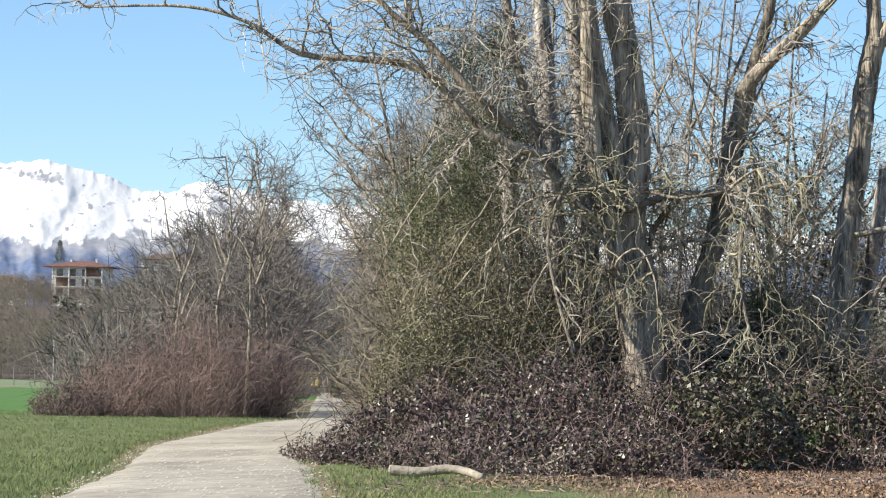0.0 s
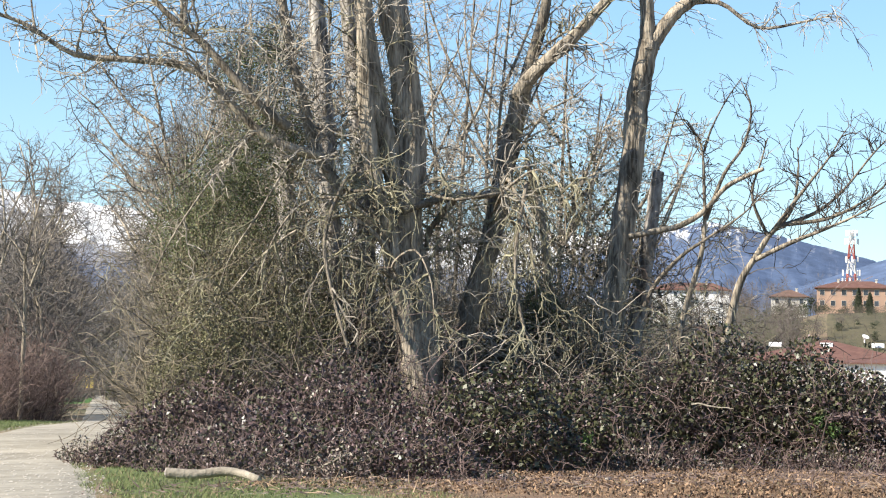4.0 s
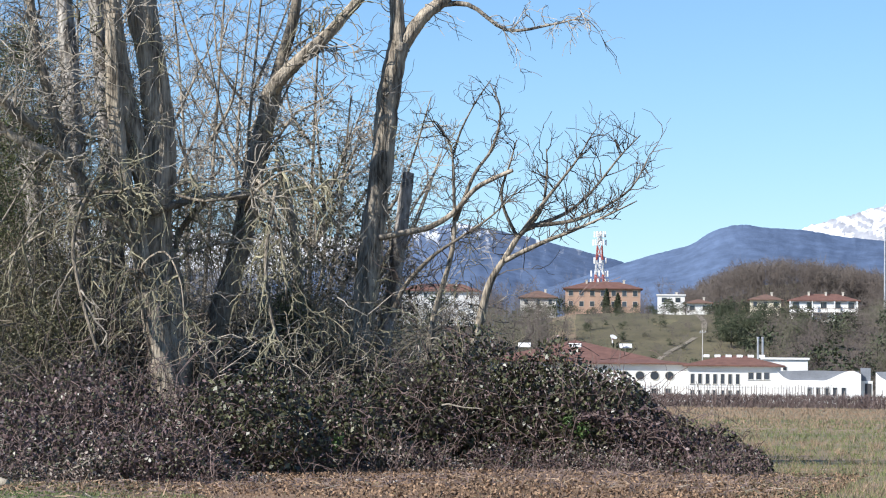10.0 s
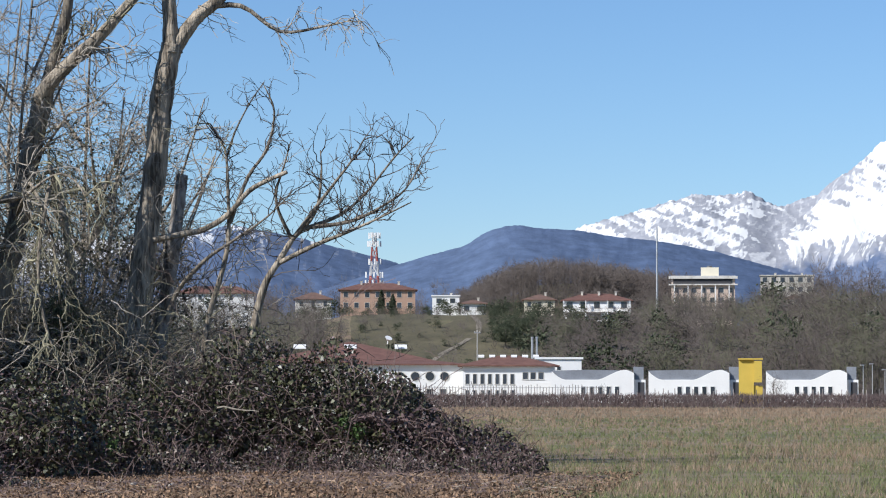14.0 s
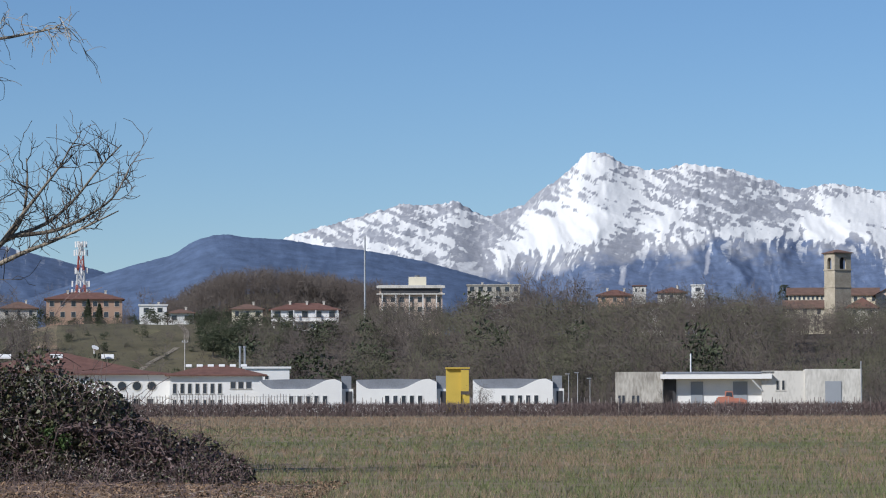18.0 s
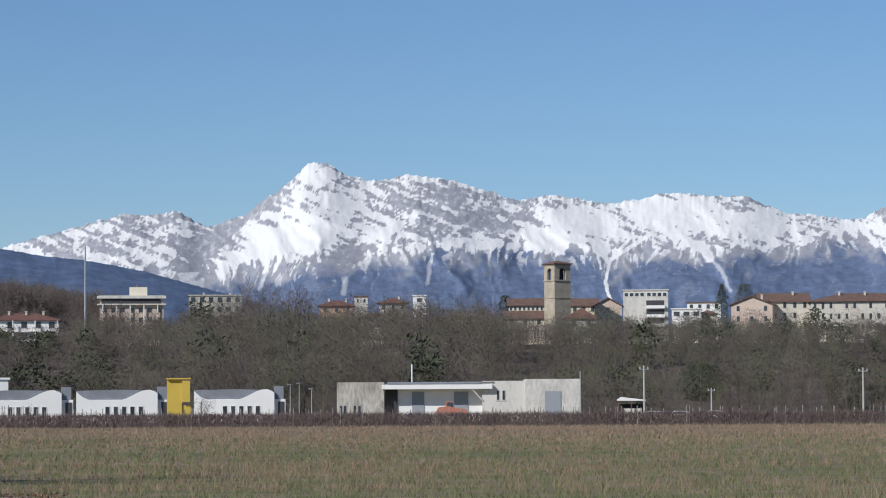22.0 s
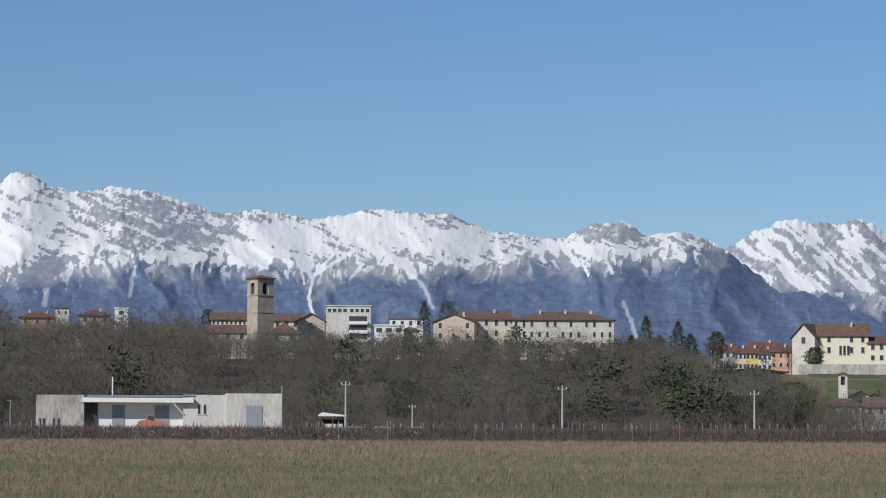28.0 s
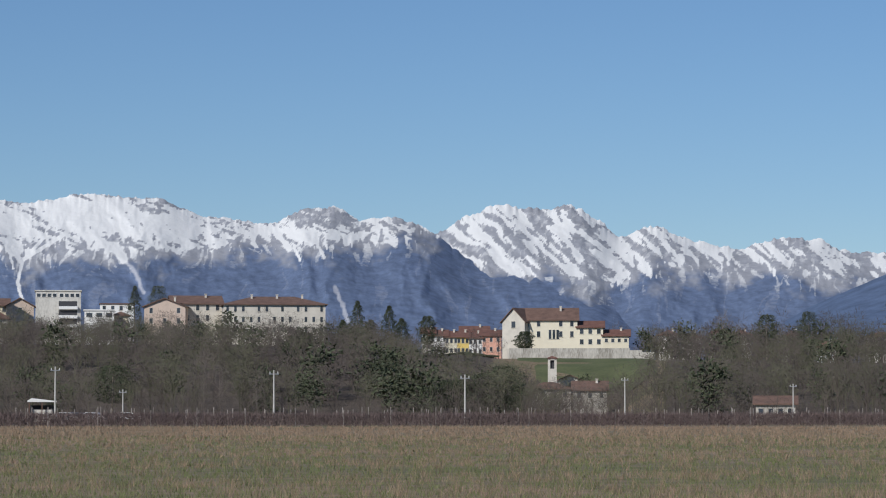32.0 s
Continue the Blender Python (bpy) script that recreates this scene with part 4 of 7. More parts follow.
# the small town houses in a row
for _a0, _a1, _t, _wl, _lb in ((15.15, 15.5, 27.0, "white", "white town house with a tiled roof"), (15.45, 15.7, 26.6, "cream", "cream town house with a tiled roof"), (15.68, 15.92, 26.6, "ochre", "yellow town house with a tiled roof"),
                               (15.9, 16.18, 26.3, "white", "white town house with a tiled roof"), (16.15, 16.55, 27.0, "pink", "salmon town house with a tiled roof"), (15.0, 15.25, 27.8, "concretew", "pale town house with a tiled roof"),
                               (15.75, 16.3, 29.0, "cream", "tall town house behind the row")):
    house("town_house", _lb, _a0, _a1, 917 if _t < 28 else 945, _t, 9, 1.7, _wl, "tile", "gable", storeys=2, cols=3, win=(0.8, 1.3), chimneys=1, group="town row")
# the long church on the green hill
_bc = house("long_church", "pale yellow church with a red gabled roof and a triple window", 16.95, 18.03, 840, 31.2, 15, 3.4, "yellowish", "browntile", "gable", storeys=2, cols=5, win=(0.9, 1.6), skip=((1, 2), (0, 2)), chimneys=1, category="church")
house("gabled_church", "greyish gabled church front", 16.55, 17.02, 839, 31.0, 15, 3.6, "oldcream", "browntile", "gable", axis="y", turn=-22, storeys=1, cols=1, win=(1.2, 1.8), chimneys=0, category="church")
for _dx in (-1.1, 0.0, 1.1):
    add_window(_bc, 1.2 + _dx, 0, 6.2, 0.7, 2.6)
house("annexe", "pale yellow annexe with a red roof", 18.03, 18.53, 840, 27.4, 9, 1.7, "yellowish", "tile", "gable", storeys=2, cols=3, chimneys=0, group="church annexes")
house("annexe", "low cream annexe with a red roof", 18.53, 19.03, 840, 24.9, 8, 1.6, "cream", "tile", "gable", storeys=1, cols=4, win=(0.8, 1.0), chimneys=1, group="church annexes")
_rw = thing("retaining_wall", "long grey stone retaining wall below the church", "wall", None)
for _k in range(12):
    _b0 = 16.7 + _k * 0.235
    _p0, _p1 = at_bearing(_b0, 827), at_bearing(_b0 + 0.235, 827)
    _zt = 19.4 - 0.55 * max(0, _k - 9)
    _sh = Shape()
    _n = Vector((math.sin(radians(_b0)), math.cos(radians(_b0)))) * 0.7
    _sh.v += [(_p0[0], _p0[1], 12), (_p1[0], _p1[1], 12), (_p1[0] + _n.x, _p1[1] + _n.y, 12), (_p0[0] + _n.x, _p0[1] + _n.y, 12)]
    _sh.v += [(a, b, _zt) for a, b, c in _sh.v[:4]]
    _sh.f += [(0, 1, 5, 4), (1, 2, 6, 5), (2, 3, 7, 6), (3, 0, 4, 7), (4, 5, 6, 7)]
    part("wall_section", _sh, M["concrete"], _rw)
for _a0, _a1, _t, _d in ((19.6, 20.0, 26.3, 896), (20.05, 20.42, 25.6, 896), (20.6, 20.95, 26.8, 896), (21.0, 21.4, 26.2, 890), (22.05, 22.35, 26.0, 896), (23.6, 24.2, 25.6, 896), (22.65, 23.03, 20.4, 798)):
    house("house", "pale house with a tiled roof among trees", _a0, _a1, _d, _t, 8, 1.6, "concretew" if _t > 21 else "white", "tile", storeys=2, cols=3, win=(0.9, 1.2), chimneys=1, group="town houses")
# the small chapel tower and sheds at the foot of the hill
_x, _y = at_bearing(17.54, 728)
_g = land(_x, _y) - 0.3
_cb = thing("chapel_tower", "slim pale chapel tower with an arched opening", "bell tower", pose(_x, _y, _g, 0, 0, -17.5))
_t = 15.2 - _g
part("shaft", Shape().box(-1.1, 1.1, 0, 2.2, 0, _t - 3.0), M["oldcream"], _cb)
part("belfry", Shape().box(-1.1, -0.5, 0, 2.2, _t - 3.0, _t - 0.5).box(0.5, 1.1, 0, 2.2, _t - 3.0, _t - 0.5).box(-1.1, 1.1, 0, 2.2, _t - 0.9, _t - 0.5), M["oldcream"], _cb)
part("bell_chamber", Shape().box(-0.5, 0.5, 0.6, 1.6, _t - 3.0, _t - 0.9), M["shade"], _cb)
part("roof", hip_roof(2.2, 2.2, _t - 0.5, 0.5, 0.25), M["tile"], _cb)
house("farm_house", "low pale farm house with a reddish roof", 17.05, 17.9, 714, 8.6, 8, 1.6, "concrete", "browntile", storeys=1, cols=4, chimneys=0, category="house")
house("farm_house", "small gabled pale farm house", 17.95, 18.6, 705, 8.8, 9, 2.0, "concrete", "browntile", "gable", storeys=1, cols=3, win=(0.9, 1.2), chimneys=1, category="house")
house("farm_house", "pale gable beside the chapel tower", 17.62, 18.15, 735, 10.6, 7, 1.4, "oldcream", "browntile", "gable", axis="y", storeys=1, cols=1, chimneys=0, category="house")
house("farm_house", "low red-roofed shed at the wood's edge", 21.48, 22.24, 560, 4.4, 7, 1.3, "concrete", "browntile", "gable", storeys=1, cols=4, win=(0.9, 1.0), chimneys=0, category="house", base=0)

# ---- the works on the plain ----
def works_block(name, label, az0, az1, d, top, depth, wall, roof, roof_kind="hip", rise=1.8, windows=(), lights=0, light_w=1.0, light_band=(0.8, 0.95), turn=0.0):
    az = (az0 + az1) / 2
    w = 2 * d * math.tan(radians((az1 - az0) / 2))
    ob = thing(name, label, "factory", pose(*at_bearing(az, d), 0, 0, 0, -az + turn))
    h = top - rise
    part("wall", Shape().box(-w / 2, w / 2, 0, depth, -0.3, h), M[wall], ob)
    part("roof", hip_roof(w, depth, h, rise, 0.8), M[roof], ob)
    for k in range(lights):
        cx = w * (-0.3 + 0.6 * k / max(1, lights - 1))
        f0, f1 = light_band
        z0, z1 = h + rise * f0 + 0.2, h + rise * f1 + 0.2
        y0, y1 = depth * 0.5 * f0, depth * 0.5 * f1
        lw = light_w / 2
        sh = Shape()
        sh.v += [(cx - lw, y0, z0), (cx + lw, y0, z0), (cx + lw, y1, z1), (cx - lw, y1, z1)]
        sh.v += [(p, q, r + 0.22) for p, q, r in sh.v[:4]]
        sh.f += [(0, 1, 5, 4), (1, 2, 6, 5), (2, 3, 7, 6), (3, 0, 4, 7), (4, 5, 6, 7)]
        part("skylight", sh, M["white"], ob)
    for x, z, ww, wh in windows:
        add_window(ob, x, 0, z, ww, wh, 0, "concrete")
    return ob, w, h


_red, _w, _h = works_block("red_factory", "factory with a wide red tiled roof and skylights", -10.6, -7.25, 512, 10.6, 30, "concrete", "tile", rise=3.8, lights=3, light_w=2.2, light_band=(0.62, 0.78))
for _k in range(1):
    part("dish", Shape().tube([(6.6, 8, 10.2), (6.6, 8, 10.8), (6.8, 7.7, 11.3)], [0.12, 0.12, 0.7], 8), M["white"], _red)
works_block("white_factory", "white factory wing with round windows", -8.9, -6.72, 500, 7.0, 11, "white", "tile", rise=0.7,
            windows=[(-5 + 2.2 * k, 1.0, 1.0, 1.2) for k in range(6)])
_rnd = bpy.data.objects["white_factory"]
for _k in range(4):
    _ring = Shape().tube([(0, 0.03, 0), (0, -0.08, 0)], [0.85, 0.85], 18)
    _w1 = part("round_window", _ring, M["frame"], _rnd, at=pose(-1.2 + 2.5 * _k, 0, 4.4))
    part("pane", Shape().tube([(0, 0.0, 0), (0, -0.10, 0)], [0.72, 0.72], 18), M["glass"], _w1)
works_block("arched_factory", "white factory wing with tall narrow windows and a red roof", -6.74, -4.94, 492, 7.7, 12, "white", "tile", rise=1.7, lights=6,
            windows=[(-6.9 + 1.25 * k, 3.1, 0.55, 1.6) for k in range(7)] + [(2.8 + 1.3 * k, 3.9, 0.8, 1.1) for k in range(3)] + [(-6.9 + 1.25 * k, 1.0, 0.5, 1.0) for k in range(7)])
house("low_hall", "low white flat-roofed hall", -5.3, -4.42, 516, 7.5, 12, 0.3, "white", "white", "flat", storeys=1, cols=1, win=(0.6, 0.6), chimneys=0, base=0.3, category="factory")
for _q in (-5.36, -5.27):
    _st = thing("flue", "tall thin steel flue", "chimney", pose(*at_bearing(_q - 0.02, 520), 0), "steel flues")
    part("pipe", Shape().tube([(0, 0, 0), (0, 0, 11.2)], [0.2, 0.2], 8), M["steel"], _st)
    part("cap", Shape().tube([(0, 0, 11.2), (0, 0, 11.5)], [0.26, 0.26], 8), M["steel"], _st)


def vault_hall(az0, az1, d=468, top=5.6, label="white hall with a grey curved roof and wavy gable"):
    """A hall whose white front dips and rises in a curve before a grey roof."""
    az, depth = (az0 + az1) / 2, 22
    w = 2 * d * math.tan(radians((az1 - az0) / 2))
    ob = thing("vault_hall", label, "factory", pose(*at_bearing(az, d), 0, 0, 0, -az), "vaulted halls")
    n = 24
    crest = []
    for i in range(n + 1):
        u = i / n
        a, b = max(0.0, 1 - u / 0.2), min(1.0, max(0.0, (u - 0.52) / 0.36))
        z = top - 1.75 + 1.4 * a * a + 1.6 * b * b * (3 - 2 * b) - 0.5 * max(0.0, (u - 0.92) / 0.08)
        crest.append((-w / 2 + 0.86 * w * u, z - 0.2))
    part("front_wall", Shape().prism([(-w / 2, -0.3), (w * 0.36, -0.3)] + crest[::-1], 0, 0.4), M["white"], ob)
    part("body", Shape().box(-w / 2 + 0.2, w * 0.36, 0.4, depth, -0.3, top - 1.9), M["white"], ob)
    roof = []
    for i in range(13):
        u = i / 12
        roof.append((-w / 2 + 0.84 * w * u, top - 0.38 - 0.06 * math.cos(u * math.pi * 2)))
    part("roof", Shape().prism([(-w / 2, top - 2.0), (w * 0.34, top - 2.0)] + roof[::-1], 0.6, depth), M["slate"], ob)
    part("porch", Shape().box(w * 0.36, w / 2 - 0.3, 0.8, 9, -0.3, top - 1.9), M["white"], ob)
    part("porch_roof", Shape().box(w * 0.36, w / 2 - 0.6, 1.4, 8, top - 1.9, top + 0.15), M["slate"], ob)
    part("side_door", Shape().box(w * 0.40, w / 2 - 0.5, 0.7, 0.9, 0.2, top - 2.3), M["shade"], ob)
    for k in range(5):
        add_window(ob, -w * 0.17 + k * w * 0.088, 0, 1.2, w * 0.045, 1.4, 0, "white")
    return ob


for _a0, _a1 in ((-5.0, -3.14), (-3.12, -1.3), (-0.85, 0.96)):
    vault_hall(_a0, _a1)
_ys = thing("silo_tower", "bright yellow square tower with a side box", "tower", pose(*at_bearing(-1.135, 444), 0, 0, 0, 1.1))
part("shaft", Shape().box(-1.85, 0.4, 0, 3, -0.2, 6.6), M["yellow"], _ys)
part("box", Shape().box(0.4, 1.6, -0.4, 2.4, 3.2, 6.4), M["yellow"], _ys)
part("base", Shape().box(0.4, 1.7, 0.2, 3, -0.2, 2.7), M["yellow"], _ys)
part("cap", Shape().box(-1.95, 1.75, -0.5, 3.1, 6.6, 6.8), M["yellow"], _ys)

# the concrete shed
_sh0 = thing("farm_shed", "stained concrete farm shed with a long white canopy", "shed", pose(*at_bearing(4.3, 450), 0, 0, 0, -4.3))
_W = 450 * math.tan(radians(1))
def _sx(az):
    return (az - 4.3) * _W
part("west_block", Shape().box(_sx(1.92), _sx(2.84), 0, 16, -0.2, 6.1), M["concrete"], _sh0)
part("back_wall", Shape().box(_sx(2.84), _sx(4.95), 1.6, 16, -0.2, 5.8), M["white"], _sh0)
part("middle_block", Shape().box(_sx(4.75), _sx(5.59), 0, 16, -0.2, 6.2), M["concretew"], _sh0)
part("east_block", Shape().box(_sx(5.59) + 0.01, _sx(6.68), -0.4, 16, -0.2, 6.45), M["concretew"], _sh0)
part("canopy", Shape().box(_sx(2.8), _sx(4.95), -0.9, 1.6, 5.0, 5.7), M["white"], _sh0, "long white canopy")
part("roof", Shape().box(_sx(2.9), _sx(5.0), 0, 16.2, 5.8, 6.1), M["slate"], _sh0)
part("large_door", Shape().box(_sx(5.97), _sx(6.28), -0.5, -0.38, 0, 4.6), M["greydoor"], _sh0, "blue-grey sheet metal door")
for _d0, _d1 in ((3.38, 3.62), (4.2, 4.48)):
    part("large_door", Shape().box(_sx(_d0), _sx(_d1), 1.5, 1.62, 0, 4.6), M["greydoor"], _sh0, "blue-grey sheet metal door")
part("dark_bay", Shape().box(_sx(2.86), _sx(3.1), 1.4, 1.62, 0, 5.0), M["shade"], _sh0)
_br = Shape()
_br.tube([(_sx(4.55), -0.7, 5.0), (_sx(4.76), -0.1, 3.2)], [0.12, 0.12], 4)
part("brace", _br, M["white"], _sh0)
for _q in (2.0, 2.08, 2.27, 2.36):
    add_window(_sh0, _sx(_q), 0, 0.9, 0.4, 1.6, 0, "concrete")
for _q in (5.06, 5.17):
    add_window(_sh0, _sx(_q), 0, 3.3, 0.36, 1.4, 0, "concretew")
part("downpipe", Shape().tube([(_sx(6.66), -0.6, 0), (_sx(6.66), -0.6, 7.6)], [0.09, 0.09], 6), M["steel"], _sh0)
part("flue", Shape().tube([(_sx(3.37), 8, 6.0), (_sx(3.37), 8, 9.0)], [0.12, 0.12], 6), M["white"], _sh0)


def machine(az, d):
    """A parked excavator-like farm machine with rounded body and cab."""
    ob = thing("farm_machine", "orange farm machine parked before the shed", "machine", pose(*at_bearing(az, d), 0.05, 0, 0, -az))
    part("body", Shape().prism([(-2.4, 0.8), (2.4, 0.8), (2.4, 1.7), (1.6, 2.0), (0.4, 2.0), (-0.2, 2.3), (-1.8, 2.2), (-2.4, 1.4)], -0.8, 0.8), M["machine"], ob)
    part("cab", Shape().prism([(-0.9, 2.0), (0.5, 2.0), (0.3, 3.0), (-0.8, 3.05)], -0.7, 0.7), M["machine"], ob)
    part("cab_window", Shape().prism([(-0.7, 2.2), (0.3, 2.2), (0.2, 2.85), (-0.6, 2.9)], -0.74, 0.74), M["glass"], ob)
    for x in (-1.6, 1.5):
        for y in (-0.95, 0.75):
            sh = Shape().tube([(x, y - 0.02, 0.6), (x, y + 0.22, 0.6)], [0.6, 0.6], 14)
            sh.f.append(tuple(range(13, -1, -1)))
            part("wheel", sh, M["rubber"], ob)
    return ob


machine(4.15, 438)


def car(az, d, turn, mat, label):
    ob = thing("car", label, "car", pose(*at_bearing(az, d), 0.03, 0, 0, turn - az), "parked cars")
    part("body", Shape().prism([(-2.1, 0.35), (2.1, 0.35), (2.1, 0.8), (1.2, 0.95), (0.6, 1.42), (-1.2, 1.45), (-1.9, 1.0), (-2.1, 0.9)], -0.82, 0.82), M[mat], ob)
    part("side_window", Shape().prism([(-1.6, 0.95), (1.0, 0.95), (0.5, 1.34), (-1.15, 1.36)], -0.84, 0.84), M["glass"], ob)
    for x in (-1.3, 1.35):
        for y in (-0.86, 0.66):
            sh = Shape().tube([(x, y, 0.32), (x, y + 0.2, 0.32)], [0.32, 0.32], 12)
            sh.f.append(tuple(range(11, -1, -1)))
            part("wheel", sh, M["rubber"], ob)
    return ob


car(8.1, 466, 10, "carwhite", "white car parked behind the vines")
car(8.65, 470, -15, "carwhite", "white van-like car parked behind the vines")
car(9.3, 466, 0, "carwhite", "white car parked behind the vines")
car(8.36, 472, 20, "cargrey", "grey car parked behind the vines")
_k = thing("field_shelter", "open shelter with a white sheet roof", "shelter", pose(*at_bearing(7.65, 466), 0, 0, 0, -7.6))
part("roof", Shape().prism([(-2.3, 3.1), (2.3, 3.1), (2.3, 3.25), (-1.6, 3.7), (-2.3, 3.3)], -1.5, 2.0), M["white"], _k)
for _x in (-2.0, 0, 2.0):
    for _y in (-1.3, 1.8):
        part("post", Shape().box(_x - 0.08, _x + 0.08, _y - 0.08, _y + 0.08, 0, 3.1), M["browntile"], _k)
part("back_wall", Shape().box(-2.0, 2.0, 1.8, 1.9, 0, 2.6), M["shade"], _k)
part("counter", Shape().box(-1.4, 1.6, -0.6, 0.6, 0, 1.9), M["concretew"], _k)


def pole(az, d, top, label="pale concrete power pole with a short crossarm", arm=True, r=0.13, base=0.0, mat="pole", name="power_pole", group="power poles"):
    ob = thing(name, label, "pole", pose(*at_bearing(az, d), base, 0, 0, -az + 20), group)
    part("post", Shape().tube([(0, 0, -0.2), (0, 0, top - base)], [r, r * 0.65], 8), M[mat], ob)
    if arm:
        part("crossarm", Shape().box(-0.6, 0.6, -0.05, 0.05, top - base - 0.5, top - base - 0.38), M["steel"], ob)
        for x in (-0.5, 0.0, 0.5):
            part("insulator", Shape().tube([(x, 0, top - base - 0.38), (x, 0, top - base - 0.15)], [0.05, 0.04], 6), M["white"], ob)
    return ob


for _az, _d, _t in ((7.9, 350, 6.9), (12.12, 350, 6.5), (15.84, 350, 6.0), (18.95, 456, 6.9), (9.2, 456, 5.0), (22.2, 480, 6.1), (-6.45, 560, 13.5)):
    pole(_az, _d, _t)
for _az, _t in ((1.015, 5.9), (1.19, 6.1), (1.43, 5.2)):
    _l = pole(_az, 462, _t, "slim grey street lamp", False, 0.08, 0, "steel", "street_lamp", "works lamps")
    part("lamp_head", Shape().box(-0.5, 0.15, -0.1, 0.1, _t - 0.05, _t + 0.12), M["steel"], _l)
pole(-2.95, 798, 46.6, "tall thin grey antenna pole", False, 0.32, 22.0, "steel", "antenna_pole", "antenna")
pole(-28.25, 320, 5.2, "slim street lamp at the edge of the green field", False, 0.08, 0, "pole", "street_lamp", "field lamps")
for _q in (-28.6, -29.0, -28.35):
    pole(_q, 330, 2.2, "short wooden post at the field's edge", False, 0.07, 0, "post", "field_post", "field posts")

# lattice mast, red and white
_mx, _my = at_bearing(-8.46, 896)
_mast = thing("radio_mast", "red and white lattice radio mast with antenna drums", "mast", pose(_mx, _my, 24.0))
_H = 26.5
for _i in range(6):
    _z0, _z1 = _H * _i / 6, _H * (_i + 1) / 6
    _r0, _r1 = 1.9 - 0.24 * _i, 1.9 - 0.24 * (_i + 1)
    _s = Shape()
    for _a, _b in ((-1, -1), (1, -1), (1, 1), (-1, 1)):
        _s.tube([(_a * _r0, _b * _r0, _z0), (_a * _r1, _b * _r1, _z1)], [0.17, 0.17], 4)
    for (_a, _b), (_c, _e) in zip(((-1, -1), (1, -1), (1, 1), (-1, 1)), ((1, -1), (1, 1), (-1, 1), (-1, -1))):
        _s.tube([(_a * _r0, _b * _r0, _z0), (_c * _r1, _e * _r1, _z1)], [0.085, 0.085], 4)
        _s.tube([(_c * _r0, _e * _r0, _z0), (_a * _r1, _b * _r1, _z1)], [0.085, 0.085], 4)
    part("lattice_section", _s, M["redpaint" if _i % 2 == 0 else "white"], _mast)
for _z, _w in ((25.5, 1.7), (23.0, 2.0), (17.5, 1.9), (13.5, 2.6), (11.0, 2.8)):
    for _k in range(5):
        _a = _k * 1.3 + _z
        part("antenna_panel", Shape().box(-0.22, 0.22, -0.22, 0.22, -0.9, 0.9), M["white"], _mast, at=Matrix.Translation((math.cos(_a) * _w, math.sin(_a) * _w, _z)))


# ---- woods on the bank ----
WOOD_TOP = ((-36, 1.9), (-29, 1.75), (-28.5, 1.6), (-27.1, 1.6), (-26.6, 1.95), (-26, 2.1), (-22, 2.3), (-14, 1.75), (-10, 1.65), (-9, 1.6), (-7, 1.55), (-5, 1.55), (-3.4, 1.62), (-2.7, 1.88), (-1, 2.0), (-0.2, 2.35), (0.9, 2.45), (1.5, 2.05), (3, 2.15), (4.5, 2.2), (5.3, 1.9),
            (6.5, 1.8), (7.5, 1.84), (9.5, 1.8), (10.5, 1.7), (12, 1.68), (13.2, 1.7), (14, 1.72), (14.9, 1.3), (16.4, 1.02), (17.0, 0.75), (17.4, 0.5), (18.5, 0.5), (19.0, 0.85), (19.5, 1.1), (20, 1.6), (24, 1.62), (36, 1.6))


def bare_template(n=255, spread=0.36, lobes=13):
    """Twigs of one leafless tree of unit height, as feet, tips and widths: trunk, limbs and rounded sprays of fine twigs."""
    a = rng.uniform(0, 6.283, lobes)
    h = rng.uniform(0.3, 0.86, lobes)
    r = spread * 0.75 * np.sqrt(np.clip(1 - ((h - 0.52) / 0.5) ** 2, 0.03, 1)) * rng.uniform(0.3, 1.0, lobes)
    lobe = np.stack([r * np.cos(a), r * np.sin(a), h], 1)
    size = rng.uniform(0.10, 0.19, lobes)
    pick = rng.integers(0, lobes, n)
    out = ways(n, 0.35)
    foot = lobe[pick] + out * (size[pick] * rng.uniform(0.25, 0.85, n))[:, None]
    tip = foot + out * rng.uniform(0.04, 0.11, (n, 1)) + rng.normal(size=(n, 3)) * 0.022
    w = rng.uniform(0.0045, 0.0095, n)
    # limbs to each spray, and the trunk
    mid = np.zeros((lobes, 3))
    mid[:, 2] = np.clip(h - 0.3, 0.05, 0.5)
    foot, tip, w = np.concatenate([foot, mid]), np.concatenate([tip, lobe]), np.concatenate([w, np.full(lobes, 0.010)])
    foot = np.concatenate([foot, [[0, 0, 0.0]]])
    tip = np.concatenate([tip, [[rng.normal() * 0.03, rng.normal() * 0.03, 0.8]]])
    return foot, tip, np.append(w, 0.020)


def leafy_template(n=300, spread=0.34, lobes=12):
    """Leaf sprays of one evergreen or ivy-clad tree of unit height."""
    a, h = rng.uniform(0, 6.283, lobes), rng.uniform(0.16, 0.84, lobes)
    r = spread * 0.75 * np.sqrt(np.clip(1 - ((h - 0.45) / 0.55) ** 2, 0.03, 1)) * rng.uniform(0.3, 1.0, lobes)
    lobe = np.stack([r * np.cos(a), r * np.sin(a), h], 1)
    pick = rng.integers(0, lobes, n)
    c = lobe[pick] + ways(n) * rng.uniform(0.04, 0.2, (n, 1))
    q = leaf_quads(c, 0.07, 0.042)
    return np.concatenate([q[:, [0, 1, 2]], q[:, [0, 2, 3]]])


TEMPLATES = [bare_template() for _ in range(6)]
LEAFY = [leafy_template() for _ in range(3)]


